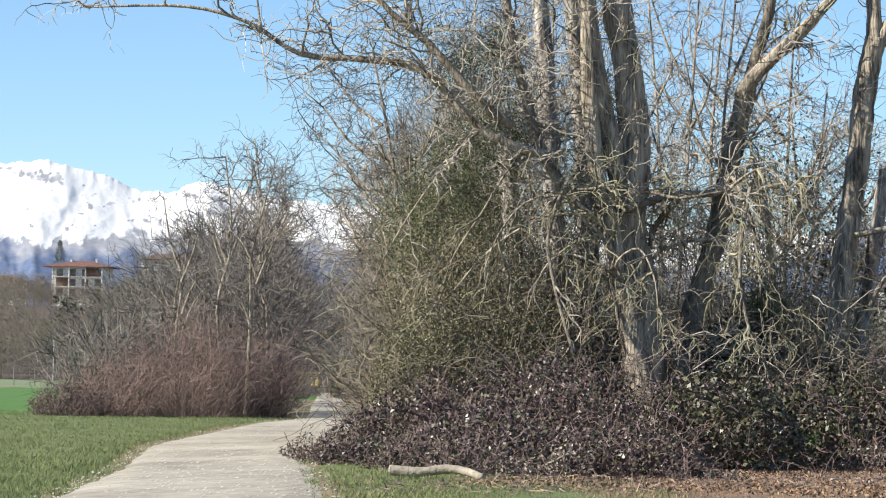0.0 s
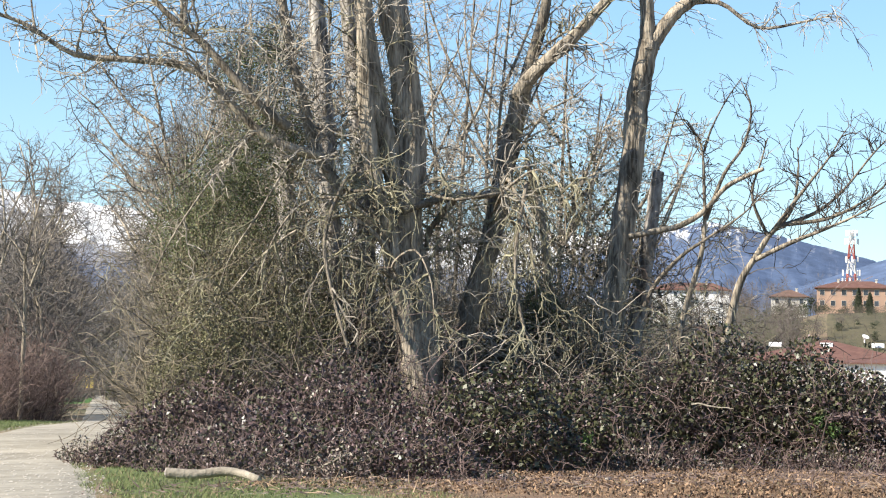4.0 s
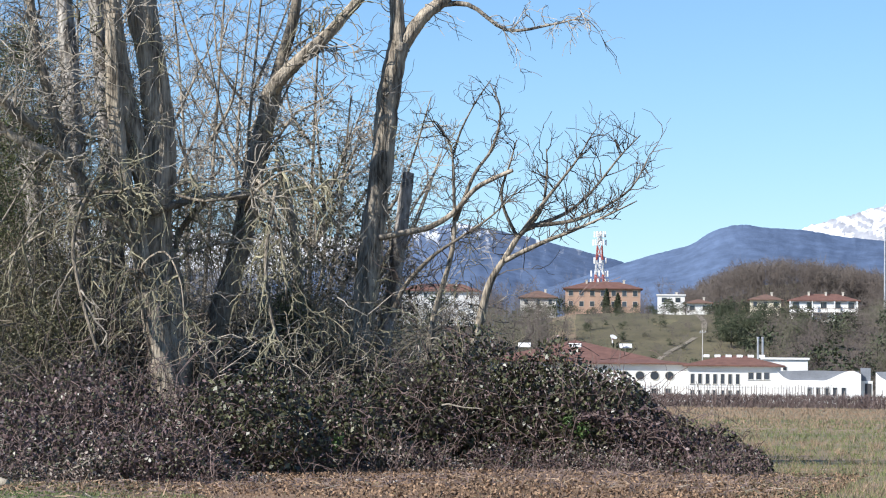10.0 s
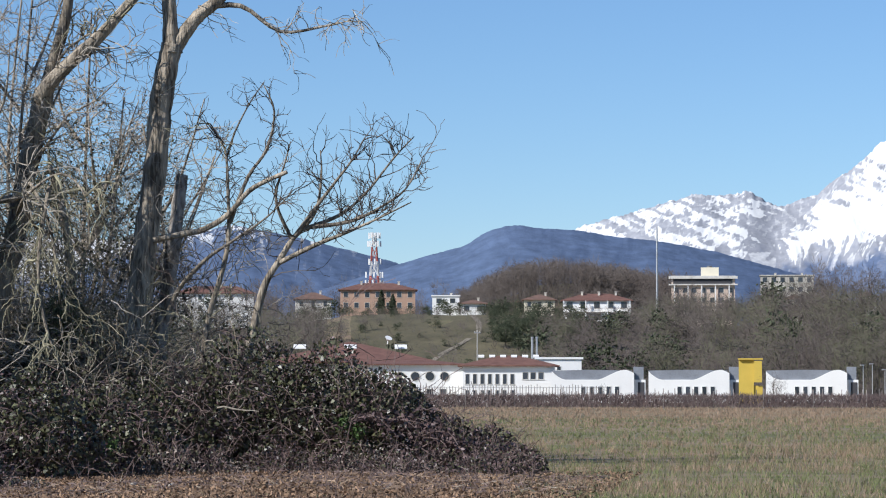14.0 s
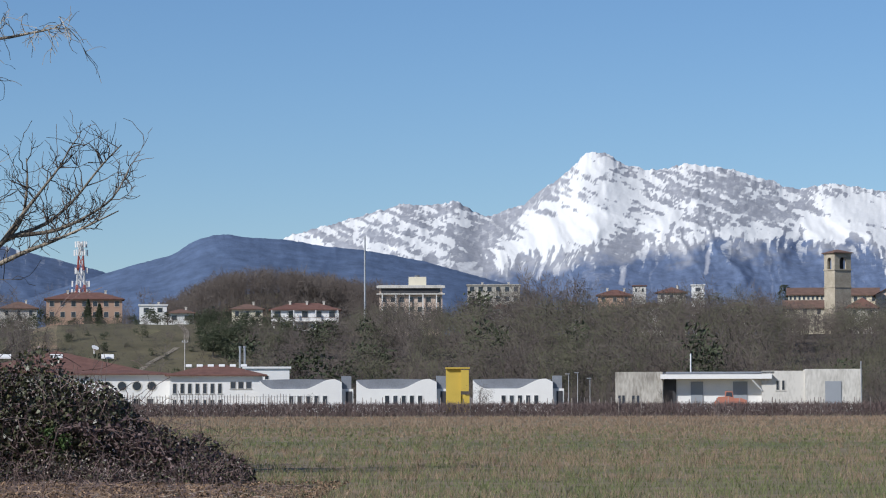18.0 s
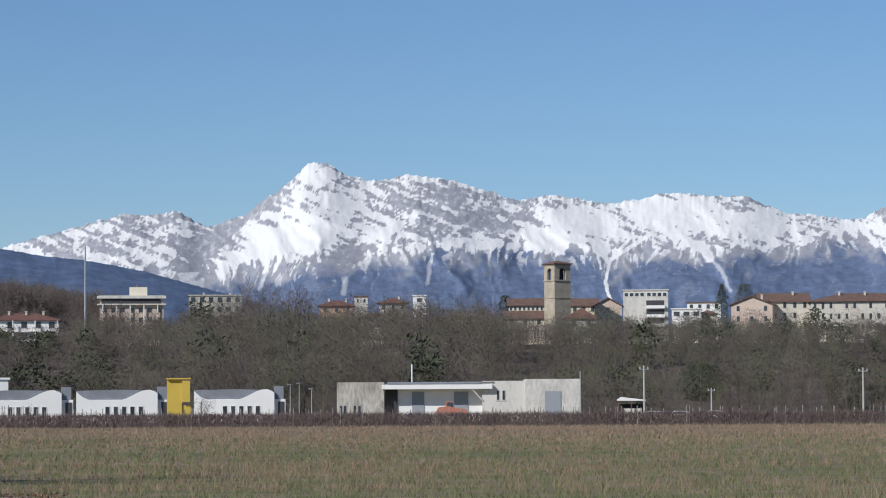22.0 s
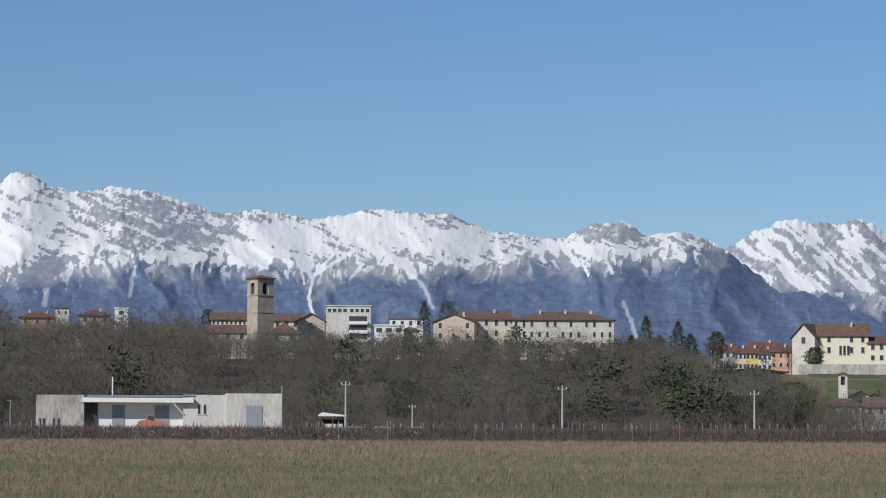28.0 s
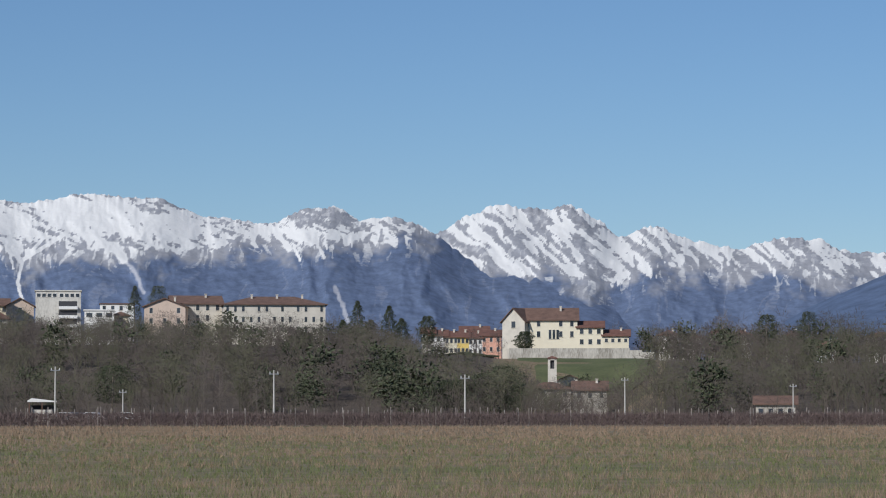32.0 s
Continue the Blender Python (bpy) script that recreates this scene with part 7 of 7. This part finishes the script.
twig_haze("brown_thicket", "dense brown leafless thicket beside the track", _spots, "browntwig", 1100, (0.010, 0.022), (0.3, 0.9))
_spots = []
for _i in range(16):
    _az = -17.2 + 4.4 * rng.uniform()
    _spots.append((*at_bearing(_az, rng.uniform(66, 78)), rng.uniform(5.0, 8.5), 1.3))
twig_haze("thin_thicket", "thin leafless saplings between the trunks", _spots, "twig", 340)
_spots = []
for _i in range(40):
    _az = -27.4 + 3.5 * rng.uniform()
    _d = rng.uniform(118, 190)
    _spots.append((*at_bearing(_az, _d), rng.uniform(0.7, 1.1) * lerp(((-27.5, 4.0), (-26.8, 5.5), (-25.5, 9.0), (-23.2, 8.5)), _az) * _d / 150, 3.0))
twig_haze("roadside_thicket", "grey-brown leafless woods along the track", _spots, "greybrown", 700, (0.02, 0.05), (0.6, 2.0))
_spots = []
for _i in range(26):
    _far = _i % 4 == 0
    _az = rng.uniform(-24.2, -21.8) if _far else rng.choice([rng.uniform(-24.9, -23.75), rng.uniform(-22.3, -21.3)])
    _d = rng.uniform(390, 440) if _far else rng.uniform(215, 340)
    _spots.append((*at_bearing(_az, _d), rng.uniform(0.75, 1.05) * 0.047 * _d, 0.014 * _d))
twig_haze("track_woods", "grey-brown leafless woods on both sides of the far track", _spots, "greybrown", 800, (0.03, 0.07), (0.8, 2.6))
shrub("leafy_tree", "small tree with sparse dark leaves on thin branches", -16.3, 64.5, 2.5, (1.5, 1.0, 6.0), 45, 1900, "bramblegreen", "twig", (0.085, 0.05), 871, 0.02, twiggy=14)
shrub("leafy_tree", "small tree with sparse dark leaves on thin branches", -15.0, 65.2, 2.0, (1.2, 1.0, 5.6), 50, 1600, "bramblegreen", "twig", (0.085, 0.05), 872, 0.02, twiggy=14)

# twiggy undergrowth standing among and before the trunks
_under = [(-21.3, 59.4, 6.5), (-20.6, 58.8, 6.0), (-20.6, 64.6, 6.0), (-19.4, 64.4, 6.5), (-18.6, 65.0, 6.0), (-17.4, 64.4, 6.0), (-16.2, 65.2, 5.6), (-15.4, 64.0, 5.4), (-15.0, 61.2, 5.0), (-14.2, 62.0, 4.4), (-13.4, 62.2, 3.8), (-19.8, 62.0, 7.0), (-18.0, 63.4, 7.0), (-16.8, 64.0, 6.5), (-15.5, 64.5, 6.2), (-21.4, 62.0, 7.5), (-22.8, 62.6, 7.0)]
for _i, (_x, _y, _h) in enumerate(_under):
    shrub("sapling_clump", "clump of thin bare grey saplings with drooping twigs", _x, _y, 0, (1.0, 0.9, _h), 40, 420, "oliveleaf" if _i < 5 else "darktwig", "darktwig" if _i < 3 else ("browntwig", "mosstwig", "twig")[_i % 3], (0.05, 0.02), 800 + _i, 0.12, twiggy=16)
# dark leafy undergrowth between and behind the trunks
for _i, (_x, _y, _sx, _sz) in enumerate(((-21.0, 60.9, 1.4, 3.6), (-19.6, 61.4, 1.3, 3.5), (-18.6, 61.9, 1.2, 3.2), (-17.2, 62.6, 1.4, 3.3), (-15.9, 62.0, 1.3, 3.2), (-14.6, 62.2, 1.3, 2.7), (-13.2, 61.6, 1.2, 2.5))):
    shrub("dark_undergrowth", "dark evergreen bramble and ivy climbing between the trunks", _x, _y, 0, (_sx, 1.1, _sz), 60, 4200, "bramblegreen", "darktwig", (0.08, 0.05), 1300 + _i, 0.08, extra=(("bramble", 2200, 0.075, 0.045),))

# bramble thicket, bush by bush along its front
_bram = [(-22.9, 59.6, 1.2, 1.2, 1.1), (-21.6, 56.2, 1.5, 1.4, 1.3), (-20.8, 53.4, 1.8, 1.5, 1.2), (-19.2, 50.9, 1.8, 1.6, 1.1), (-17.6, 49.2, 1.7, 1.6, 1.1), (-15.9, 47.7, 1.7, 1.6, 1.05), (-14.4, 47.2, 1.3, 1.5, 0.9),
         (-21.2, 56.5, 1.8, 1.6, 2.0), (-19.4, 54.5, 1.9, 1.8, 2.0), (-17.6, 53.0, 1.9, 1.8, 2.0), (-16.0, 52.0, 1.8, 1.8, 1.9), (-14.6, 53.0, 1.7, 1.7, 1.9)]
_bram += [(-18.2, 57.2, 1.9, 1.7, 1.7), (-16.4, 57.2, 1.9, 1.8, 1.75), (-14.6, 58.0, 1.9, 1.7, 2.0), (-13.0, 59.5, 1.8, 1.5, 3.0), (-11.4, 60.2, 1.7, 1.4, 2.25), (-10.1, 60.0, 1.5, 1.4, 3.0), (-8.8, 59.6, 1.4, 1.3, 1.85), (-7.6, 59.0, 1.2, 1.2, 1.3), (-6.6, 58.4, 1.0, 1.1, 0.75),
         (-5.9, 57.4, 0.8, 0.9, 0.6), (-6.3, 56.4, 0.8, 0.8, 0.5), (-20.4, 59.5, 1.6, 1.4, 2.0), (-13.6, 56.4, 1.6, 1.4, 1.7)]
for _i, (_x, _y, _sx, _sy, _sz) in enumerate(_bram):
    _sz *= (1.05, 0.72, 1.3, 0.85, 1.15, 0.95, 1.22)[_i % 7] * (0.84 if _x < -14 and _y < 59 else 1.0)
    _green = -15.5 < _x < -8.2 and _y > 52
    # the scattered pale dead leaves also stand for glints on the foliage
    shrub("bramble_bush", "tangled bramble with dark green and purplish leaves" if _green else "tangled bramble with purplish-brown winter leaves", _x, _y, 0, (_sx, _sy, _sz), 100 if _green else (200 if _x < -8 else 110), 5000 if _green else (3000 if _sz > 1.5 else 1800),
          "bramblegreen" if _green else "bramble", "redtwig", (0.10, 0.068) if _green else (0.085, 0.055), 400 + _i, 0.13, stem_len=1.15 if _x < -9 else 1.35, extra=(("bramble" if _green else "bramblegreen", 4200 if _green else 1300, 0.075, 0.045), ("deadleaf_glint", 160, 0.06, 0.035)))
_front = ((-23.6, 57.6), (-22.4, 53.8), (-20.6, 50.4), (-18.8, 48.2), (-17.0, 46.4), (-15.4, 45.6), (-13.8, 45.9), (-12.6, 50.5), (-12.2, 54.0), (-10.4, 56.6), (-8.4, 57.2), (-7.0, 56.4), (-5.6, 56.0))
for _i in range(40):
    random.seed(1700 + _i)
    _u = random.uniform(0, len(_front) - 1.001)
    _x, _y = bend(_front[int(_u)], _front[int(_u) + 1], _u - int(_u))
    _s = random.uniform(0.3, 0.75)
    shrub("bramble_sprig", "low straggling bramble shoots on the bare ground", _x + random.uniform(-0.5, 0.5), _y - random.uniform(-0.5, 0.9), 0, (_s * 1.2, _s, random.uniform(0.25, 0.75)), 26, 260, "bramble" if _i % 3 else "deadleaf_glint", "redtwig", (0.06, 0.035), 1700 + _i, 0.16, stem_len=1.3, extra=(("bramblegreen", 90, 0.06, 0.035),))
for _i, (_x, _y, _z) in enumerate(((-9.3, 58.3, 1.0), (-9.0, 58.3, 0.8), (-13.2, 54.8, 0.6))):
    _p = ways(90) * rng.uniform(0, 1, (90, 1)) * np.array([0.22, 0.15, 0.22])
    _ob = thing("fresh_bramble_shoot", "fresh bright green bramble shoot", "shrub", pose(_x, _y, _z))
    part("foliage", soup("foliage", leaf_quads(_p, 0.08, 0.055), M["brightleaf"], 4), None, _ob)

# long arching canes that stick out of the brambles
for _i in range(22):
    random.seed(1900 + _i)
    _east = _i < 14
    _x = random.uniform(-9.2, -6.2) if _east else random.uniform(-20, -11)
    _y = 58.6 + random.uniform(-0.8, 0.5) if _east else lerp(((-20, 53.2), (-16, 50.5), (-13, 56.5), (-11, 58.6)), _x)
    _z = lerp(((-20, 1.0), (-12, 1.6), (-9.2, 1.4), (-6.2, 0.4)), _x)
    _ob = thing("bramble_cane", "long arching bramble cane with a few dark leaves", "bramble", pose(_x, _y, 0), "bramble canes")
    _l = [Vector((-0.3, 0.2, 0.0))] + wander((0, 0, _z * 0.8), (1.0 if _east else random.choice((-0.7, 0.7)), -0.5, random.uniform(0.2, 1.0)), random.uniform(1.2, 2.3), 9, 0.16, 0.16)
    part("stem", Shape().tube(_l, [0.014 - 0.0009 * _k for _k in range(len(_l))], 5), M["redtwig"], _ob)
    _c = np.array([tuple(_l[1 + _k % 9].lerp(_l[2 + _k % 9], random.random())) for _k in range(60)]) + rng.normal(0, 0.05, (60, 3))
    tagged(part("foliage", soup("foliage", leaf_quads(_c, 0.085, 0.055), M["bramble"], 4), None, _ob), kind="stuff")

# brown shrubs across the track
for _i, (_x, _y, _sx, _sz, _m) in enumerate(((-50.6, 95.5, 1.5, 1.3, "redtwig"), (-49.6, 97.0, 1.8, 2.3, "rosetwig"), (-48.2, 99.5, 2.2, 3.3, "rosetwig"), (-48.3, 102.5, 2.0, 3.8, "redtwig"), (-47.9, 105.5, 1.9, 3.4, "redtwig"), (-49.9, 104, 2.4, 4.2, "rosetwig"), (-52.0, 103, 1.8, 2.8, "redtwig"), (-50.0, 109, 2.2, 4.6, "rosetwig"))):
    shrub("brown_shrub", "dense leafless shrub with reddish-brown rods", _x, _y, 0, (_sx, 1.8, _sz), 300, 2600, _m, _m, (0.16, 0.018), 500 + _i, 0.03)
_left = [(-47.0, 103, 9.4), (-49.0, 106, 10.6), (-49.6, 112, 11.6), (-52, 108, 8.0), (-47.9, 110, 9.5), (-52, 118, 11.5), (-55.5, 114, 6.4), (-51.5, 120, 11.0), (-52, 130, 9.5), (-56, 140, 9.5), (-49.5, 128, 8.5), (-54, 122, 7.5), (-60, 160, 10), (-66, 175, 10), (-58, 150, 9)]
for _i, (_x, _y, _h) in enumerate(_left):
    _x = min(_x, -0.449 * _y)
    random.seed(600 + _i)
    _l = random.uniform(-0.08, 0.08) * _h
    _pts = [(_x, _y, -0.1), (_x + _l * 0.3, _y, _h * 0.35), (_x + _l * 0.5, _y + 0.2, _h * 0.65), (_x + _l, _y, _h)]
    _limbs = [("trunk", [tuple(c + random.gauss(0, 0.3) for c in q) if 0 < j else q for j, q in enumerate(_pts)], 0.09, 0.025, "bark")]
    for _k in range(4):
        _b = bend(_pts[1], _pts[3], random.uniform(0.0, 0.6))
        _s = random.choice((-1, 1))
        _limbs.append(("limb", [_b, (_b[0] + _s * 0.5, _b[1], _b[2] + 1.2), (_b[0] + _s * random.uniform(0.8, 1.8), _b[1], _b[2] + random.uniform(2.0, 3.2))], 0.06, 0.015, "bark"))
    tree("roadside_tree", "slim leafless tree among the shrubs across the track", _limbs, [(0, 30, 1.9, 0.026, 2, 0.0)] + [(_k + 1, 13, 1.6, 0.022, 2, 0.0) for _k in range(4)], seed=700 + _i, twig_mat="greybrown")

# fallen log, sticks and litter
random.seed(5)
_log = thing("fallen_log", "bent pale fallen log lying on the turf", "log", pose(-16.9, 43.9, 0.12))
_ls, _p, _r = limb_shape([(-0.55, 0.0, 0.02), (-0.1, 0.1, 0.0), (0.35, 0.2, 0.06), (0.75, 0.1, 0.02), (1.15, -0.4, -0.04)], 0.085, 0.06, 10, 5)
part("stem", _ls, M["wood"], _log, smooth=True)
part("cut_end", Shape().tube([(-0.56, 0.0, 0.02), (-0.54, 0.0, 0.02)], [0.08, 0.083], 10), M["paleleaf"], _log)
for _i, (_x, _y, _z, _len, _tilt) in enumerate(((-21.3, 53.0, 0.75, 1.1, -0.35), (-20.9, 52.6, 0.6, 0.8, -0.2), (-15.4, 45.6, 0.25, 0.55, 0.5), (-8.0, 56.4, 0.14, 0.9, 0.02), (-6.6, 56.0, 0.12, 0.6, 0.05), (-11.6, 57.0, 1.3, 0.9, 0.25), (-18.3, 47.6, 0.3, 0.6, 0.3))):
    random.seed(950 + _i)
    _ob = thing("dead_stick", "pale dead stick caught in the brambles", "stick", pose(_x, _y, _z))
    _l = wander((0, 0, 0), (1, -0.2, _tilt), _len, 6, 0, 0.16)
    _s = Shape().tube(_l, [0.018, 0.017, 0.016, 0.014, 0.012, 0.009, 0.006], 6)
    _s.tube(wander(_l[3], (0.6, 0.1, 0.6), _len * 0.3, 3, 0, 0.15), [0.012, 0.01, 0.008, 0.005], 4)
    part("stem", _s, M["wood"], _ob)
# what closes the far end of the track
_yf = thing("yellow_fence", "small yellow board fence beside the far track", "fence", pose(*at_bearing(-23.35, 250), 0, 0, 0, 23))
for _k in range(5):
    part("board", Shape().box(-0.9 + 0.4 * _k, -0.62 + 0.4 * _k, -0.02, 0.02, 0.9, 2.1), M["ochre"], _yf)
for _x in (-0.95, 1.0):
    part("post", Shape().box(_x - 0.06, _x + 0.06, 0.03, 0.13, -0.1, 2.2), M["darkbark"], _yf)
part("rail", Shape().box(-1.0, 1.05, 0.03, 0.07, 1.4, 1.5), M["darkbark"], _yf)
shrub("ivy_bush", "fresh green ivy-covered bush at the far end of the track", *at_bearing(-22.45, 232), 0, (1.8, 1.5, 4.2), 60, 2600, "ivy", "browntwig", (0.22, 0.16), 981, 0.04)
for _az, _d, _h in ((-23.9, 215, 5.5), (-23.6, 260, 6.5), (-23.0, 300, 7.0), (-22.3, 290, 7.5), (-22.2, 215, 7.0)):
    shrub("track_thicket", "leafless grey-brown thicket beside the far track", *at_bearing(_az, _d), 0, (2.6, 2.0, _h), 130, 0, "twig", "greybrown", (0.2, 0.03), int(990 + _d), 0.03, twiggy=16, thick=2.4)
_n = 16000
_p = np.stack([rng.uniform(-15.6, -3.2, _n), rng.uniform(41, 57, _n), rng.uniform(0.05, 0.09, _n)], 1)
tagged(new("leaf_litter", soup("leaf_litter", leaf_quads(_p, 0.065, 0.032), M["chip"], 4)), "dry brown leaves and twigs scattered on bare earth", "leaf litter", kind="stuff")
_n = 2200
_u = rng.uniform(0, 1, _n)
_k = np.clip((_u * 5).astype(int), 0, 4)
_f = _u * 5 - _k
_L, _R = np.array(ROAD_L), np.array(ROAD_R)
_a = _L[_k] + (_L[_k + 1] - _L[_k]) * _f[:, None]
_b = _R[_k] + (_R[_k + 1] - _R[_k]) * _f[:, None]
_w = np.where(rng.uniform(0, 1, (_n, 1)) < 0.02, np.abs(rng.choice([0.0, 1.0], (_n, 1)) - np.abs(rng.normal(0, 0.05, (_n, 1)))), rng.uniform(0, 1, (_n, 1)))
_c = np.concatenate([_a + (_b - _a) * _w, np.full((_n, 1), 0.06)], 1)
tagged(new("track_stones", soup("track_stones", np.stack([_c + np.array([dx, dy, dz]) * rng.uniform(0.6, 1.5, (_n, 1)) for dx, dy, dz in ((-0.013, -0.02, 0.0), (0.013, -0.018, 0.002), (0.012, 0.02, 0.012), (-0.013, 0.018, 0.012))], 1), M["stone"], 4)), "loose pale stones on the gravel track", "stones", kind="stuff")
for _mat, _n, _lab in (("wood", 130, "pale broken twigs and chips of wood strewn before the brambles"), ("redtwig", 3000, "dry reddish twigs strewn before the brambles"), ("straw", 800, "dry straw strewn before the brambles")):
    _u = rng.uniform(0, 1, _n)
    _x = rng.uniform(-16.0, -3.6, _n)
    _front = np.interp(_x, [-16, -13, -9, -5], [46.0, 47.5, 56.5, 54.0])
    _p = np.stack([_x, _front - 0.4 - 9.0 * _u ** 1.6, rng.uniform(0.05, 0.10, _n)], 1)
    _w = np.stack([rng.normal(0, 1, _n), rng.normal(0, 1, _n), rng.normal(0.1, 0.22, _n)], 1)
    _w /= np.linalg.norm(_w, axis=1, keepdims=True)
    tagged(new("strewn_twigs", soup("strewn_twigs", blade_tris(_p, _p + _w * rng.uniform(0.06, 0.34, (_n, 1)), rng.uniform(0.010, 0.03, _n), (0, -1.0, 1.5)), M[_mat])), _lab, "twigs", kind="stuff")
# dry weed stalks on the bare earth
for _i in range(26):
    random.seed(900 + _i)
    _x, _y = random.uniform(-12.6, -4.5), random.uniform(42, 53)
    _ob = thing("weed_stalk", "thin dry reddish weed stalk", "weed", pose(_x, _y, 0.02), "weed stalks")
    _s = Shape()
    _l = wander((0, 0, 0), (random.gauss(0, 0.15), 0, 1), random.uniform(0.35, 0.8), 5, 0, 0.12)
    _s.tube(_l, [0.008, 0.007, 0.006, 0.005, 0.004, 0.003], 3, False)
    twigs_from(_s, _l, 0.004, 5, 0.2, 0, 0, 0.3, 3)
    part("stalk", _s, M["redtwig"], _ob)

# short turf along both edges of the track
def turf(name, label, left, right, n, height, seed_mat):
    u = rng.uniform(0, 1, n) * (len(left) - 1)
    k = np.minimum(u.astype(int), len(left) - 2)
    f = (u - k)[:, None]
    L, R = np.array(left), np.array(right)
    a, b = L[k] + (L[k + 1] - L[k]) * f, R[k] + (R[k + 1] - R[k]) * f
    p = a + (b - a) * rng.uniform(0, 1, (n, 1))
    clump = np.array([noise.noise((x * 0.8, y * 0.35, 5.0)) + 0.6 * noise.noise((x * 4.0, y * 2.5, 2.0)) for x, y in p])
    keep = clump + rng.normal(0, 0.25, n) > -0.12
    p, clump = p[keep], clump[keep]
    root = np.concatenate([p, np.full((len(p), 1), 0.03)], 1)
    h = height * (0.7 + 0.8 * np.clip(clump, 0, 1)) * rng.uniform(0.4, 1.2, len(p))
    tip = root + np.stack([rng.normal(0, 0.5, len(p)) * h, rng.normal(0, 0.5, len(p)) * h, h], 1)
    tagged(new(name, soup(name, blade_tris(root, tip, rng.uniform(0.006, 0.016, len(p)), (0, 0, 1.0)), M[seed_mat])), label, "grass", kind="stuff")


turf("turf_blades", "short tufted green grass beside the gravel track", tuple((x - 1.4 - 0.13 * y, y + 0.02 * y) for x, y in ROAD_L[:6]), tuple((x + 0.3, y) for x, y in ROAD_L[:6]), 75000, 0.085, "turf")
turf("turf_blades", "patchy green grass between the track and the brambles", ((-9.6, 22), (-15.2, 35.5), (-19.1, 44.0), (-25.1, 57.6)), ((-7, 24), (-9, 34), (-12.6, 42.8), (-23.0, 60)), 22000, 0.08, "turf")
turf("dry_blades", "sparse dry grass along the edge of the track", ((-9.3, 22), (-14.8, 35.5), (-18.7, 44.0), (-25.0, 57.6)), ((-7, 24), (-9, 34), (-11.5, 46), (-23.0, 60)), 7000, 0.1, "straw")
turf("dry_blades", "dry grass and stalks scattered over the bare earth", ((-13.4, 38), (-14.6, 46), (-14.6, 52)), ((-3.0, 38), (-4.2, 47), (-4.8, 57)), 15000, 0.07, "chip")
turf("turf_blades", "scattered green grass on the bare earth", ((-13.0, 38), (-13.6, 46), (-13.6, 50)), ((-3.0, 38), (-4.2, 47), (-4.8, 57)), 4000, 0.05, "turf")
for _i in range(16):
    # pale stones and chips of wood lying before the brambles
    random.seed(1500 + _i)
    _x, _y = random.uniform(-15.0, -5.5), random.uniform(45.0, 49.0)
    _y += max(0.0, (_x + 13) * 0.9)
    _r = random.uniform(0.03, 0.08)
    _s = Shape().tube([(-_r, 0, 0.02), (-0.5 * _r, 0, 0.03), (0.5 * _r, 0.01, 0.035), (_r, 0, 0.02)], [0.3 * _r, 0.6 * _r, 0.55 * _r, 0.25 * _r], 7)
    tagged(new("loose_stone", _s.mesh("loose_stone", M["paleleaf"], True)), "pale loose stone lying on bare earth", "stone", "loose stones").matrix_world = pose(_x, _y, 0.03, 0, 0, random.uniform(0, 180))


# bare woods climbing the slope before the western villa
_pl = []
for _i in range(300):
    _az, _d = rng.uniform(-31.2, -26.2), rng.uniform(815, 884)
    _x, _y = at_bearing(_az, _d)
    _z = land(_x, _y)
    _top = lerp(((-31, 1.92), (-28.5, 1.86), (-28.2, 1.62), (-27.4, 1.58), (-27.0, 1.80), (-26.2, 1.92)), _az) + rng.normal() * 0.08
    _pl.append((_x, _y, _z - 0.2, max(2.5, 1.6 + _d * math.tan(radians(_top)) - _z), 0.9))
for _name, _part, _mat, _label in (("slope_woods", _pl[:190], "fargrey", "grey leafless trees on the slope below the villa"), ("budding_slope_woods", _pl[190:], "farolive", "greenish budding trees on the slope below the villa")):
    tagged(new(_name, soup(_name, plant(_part, TEMPLATES), M[_mat])), _label, "woods", kind="stuff")
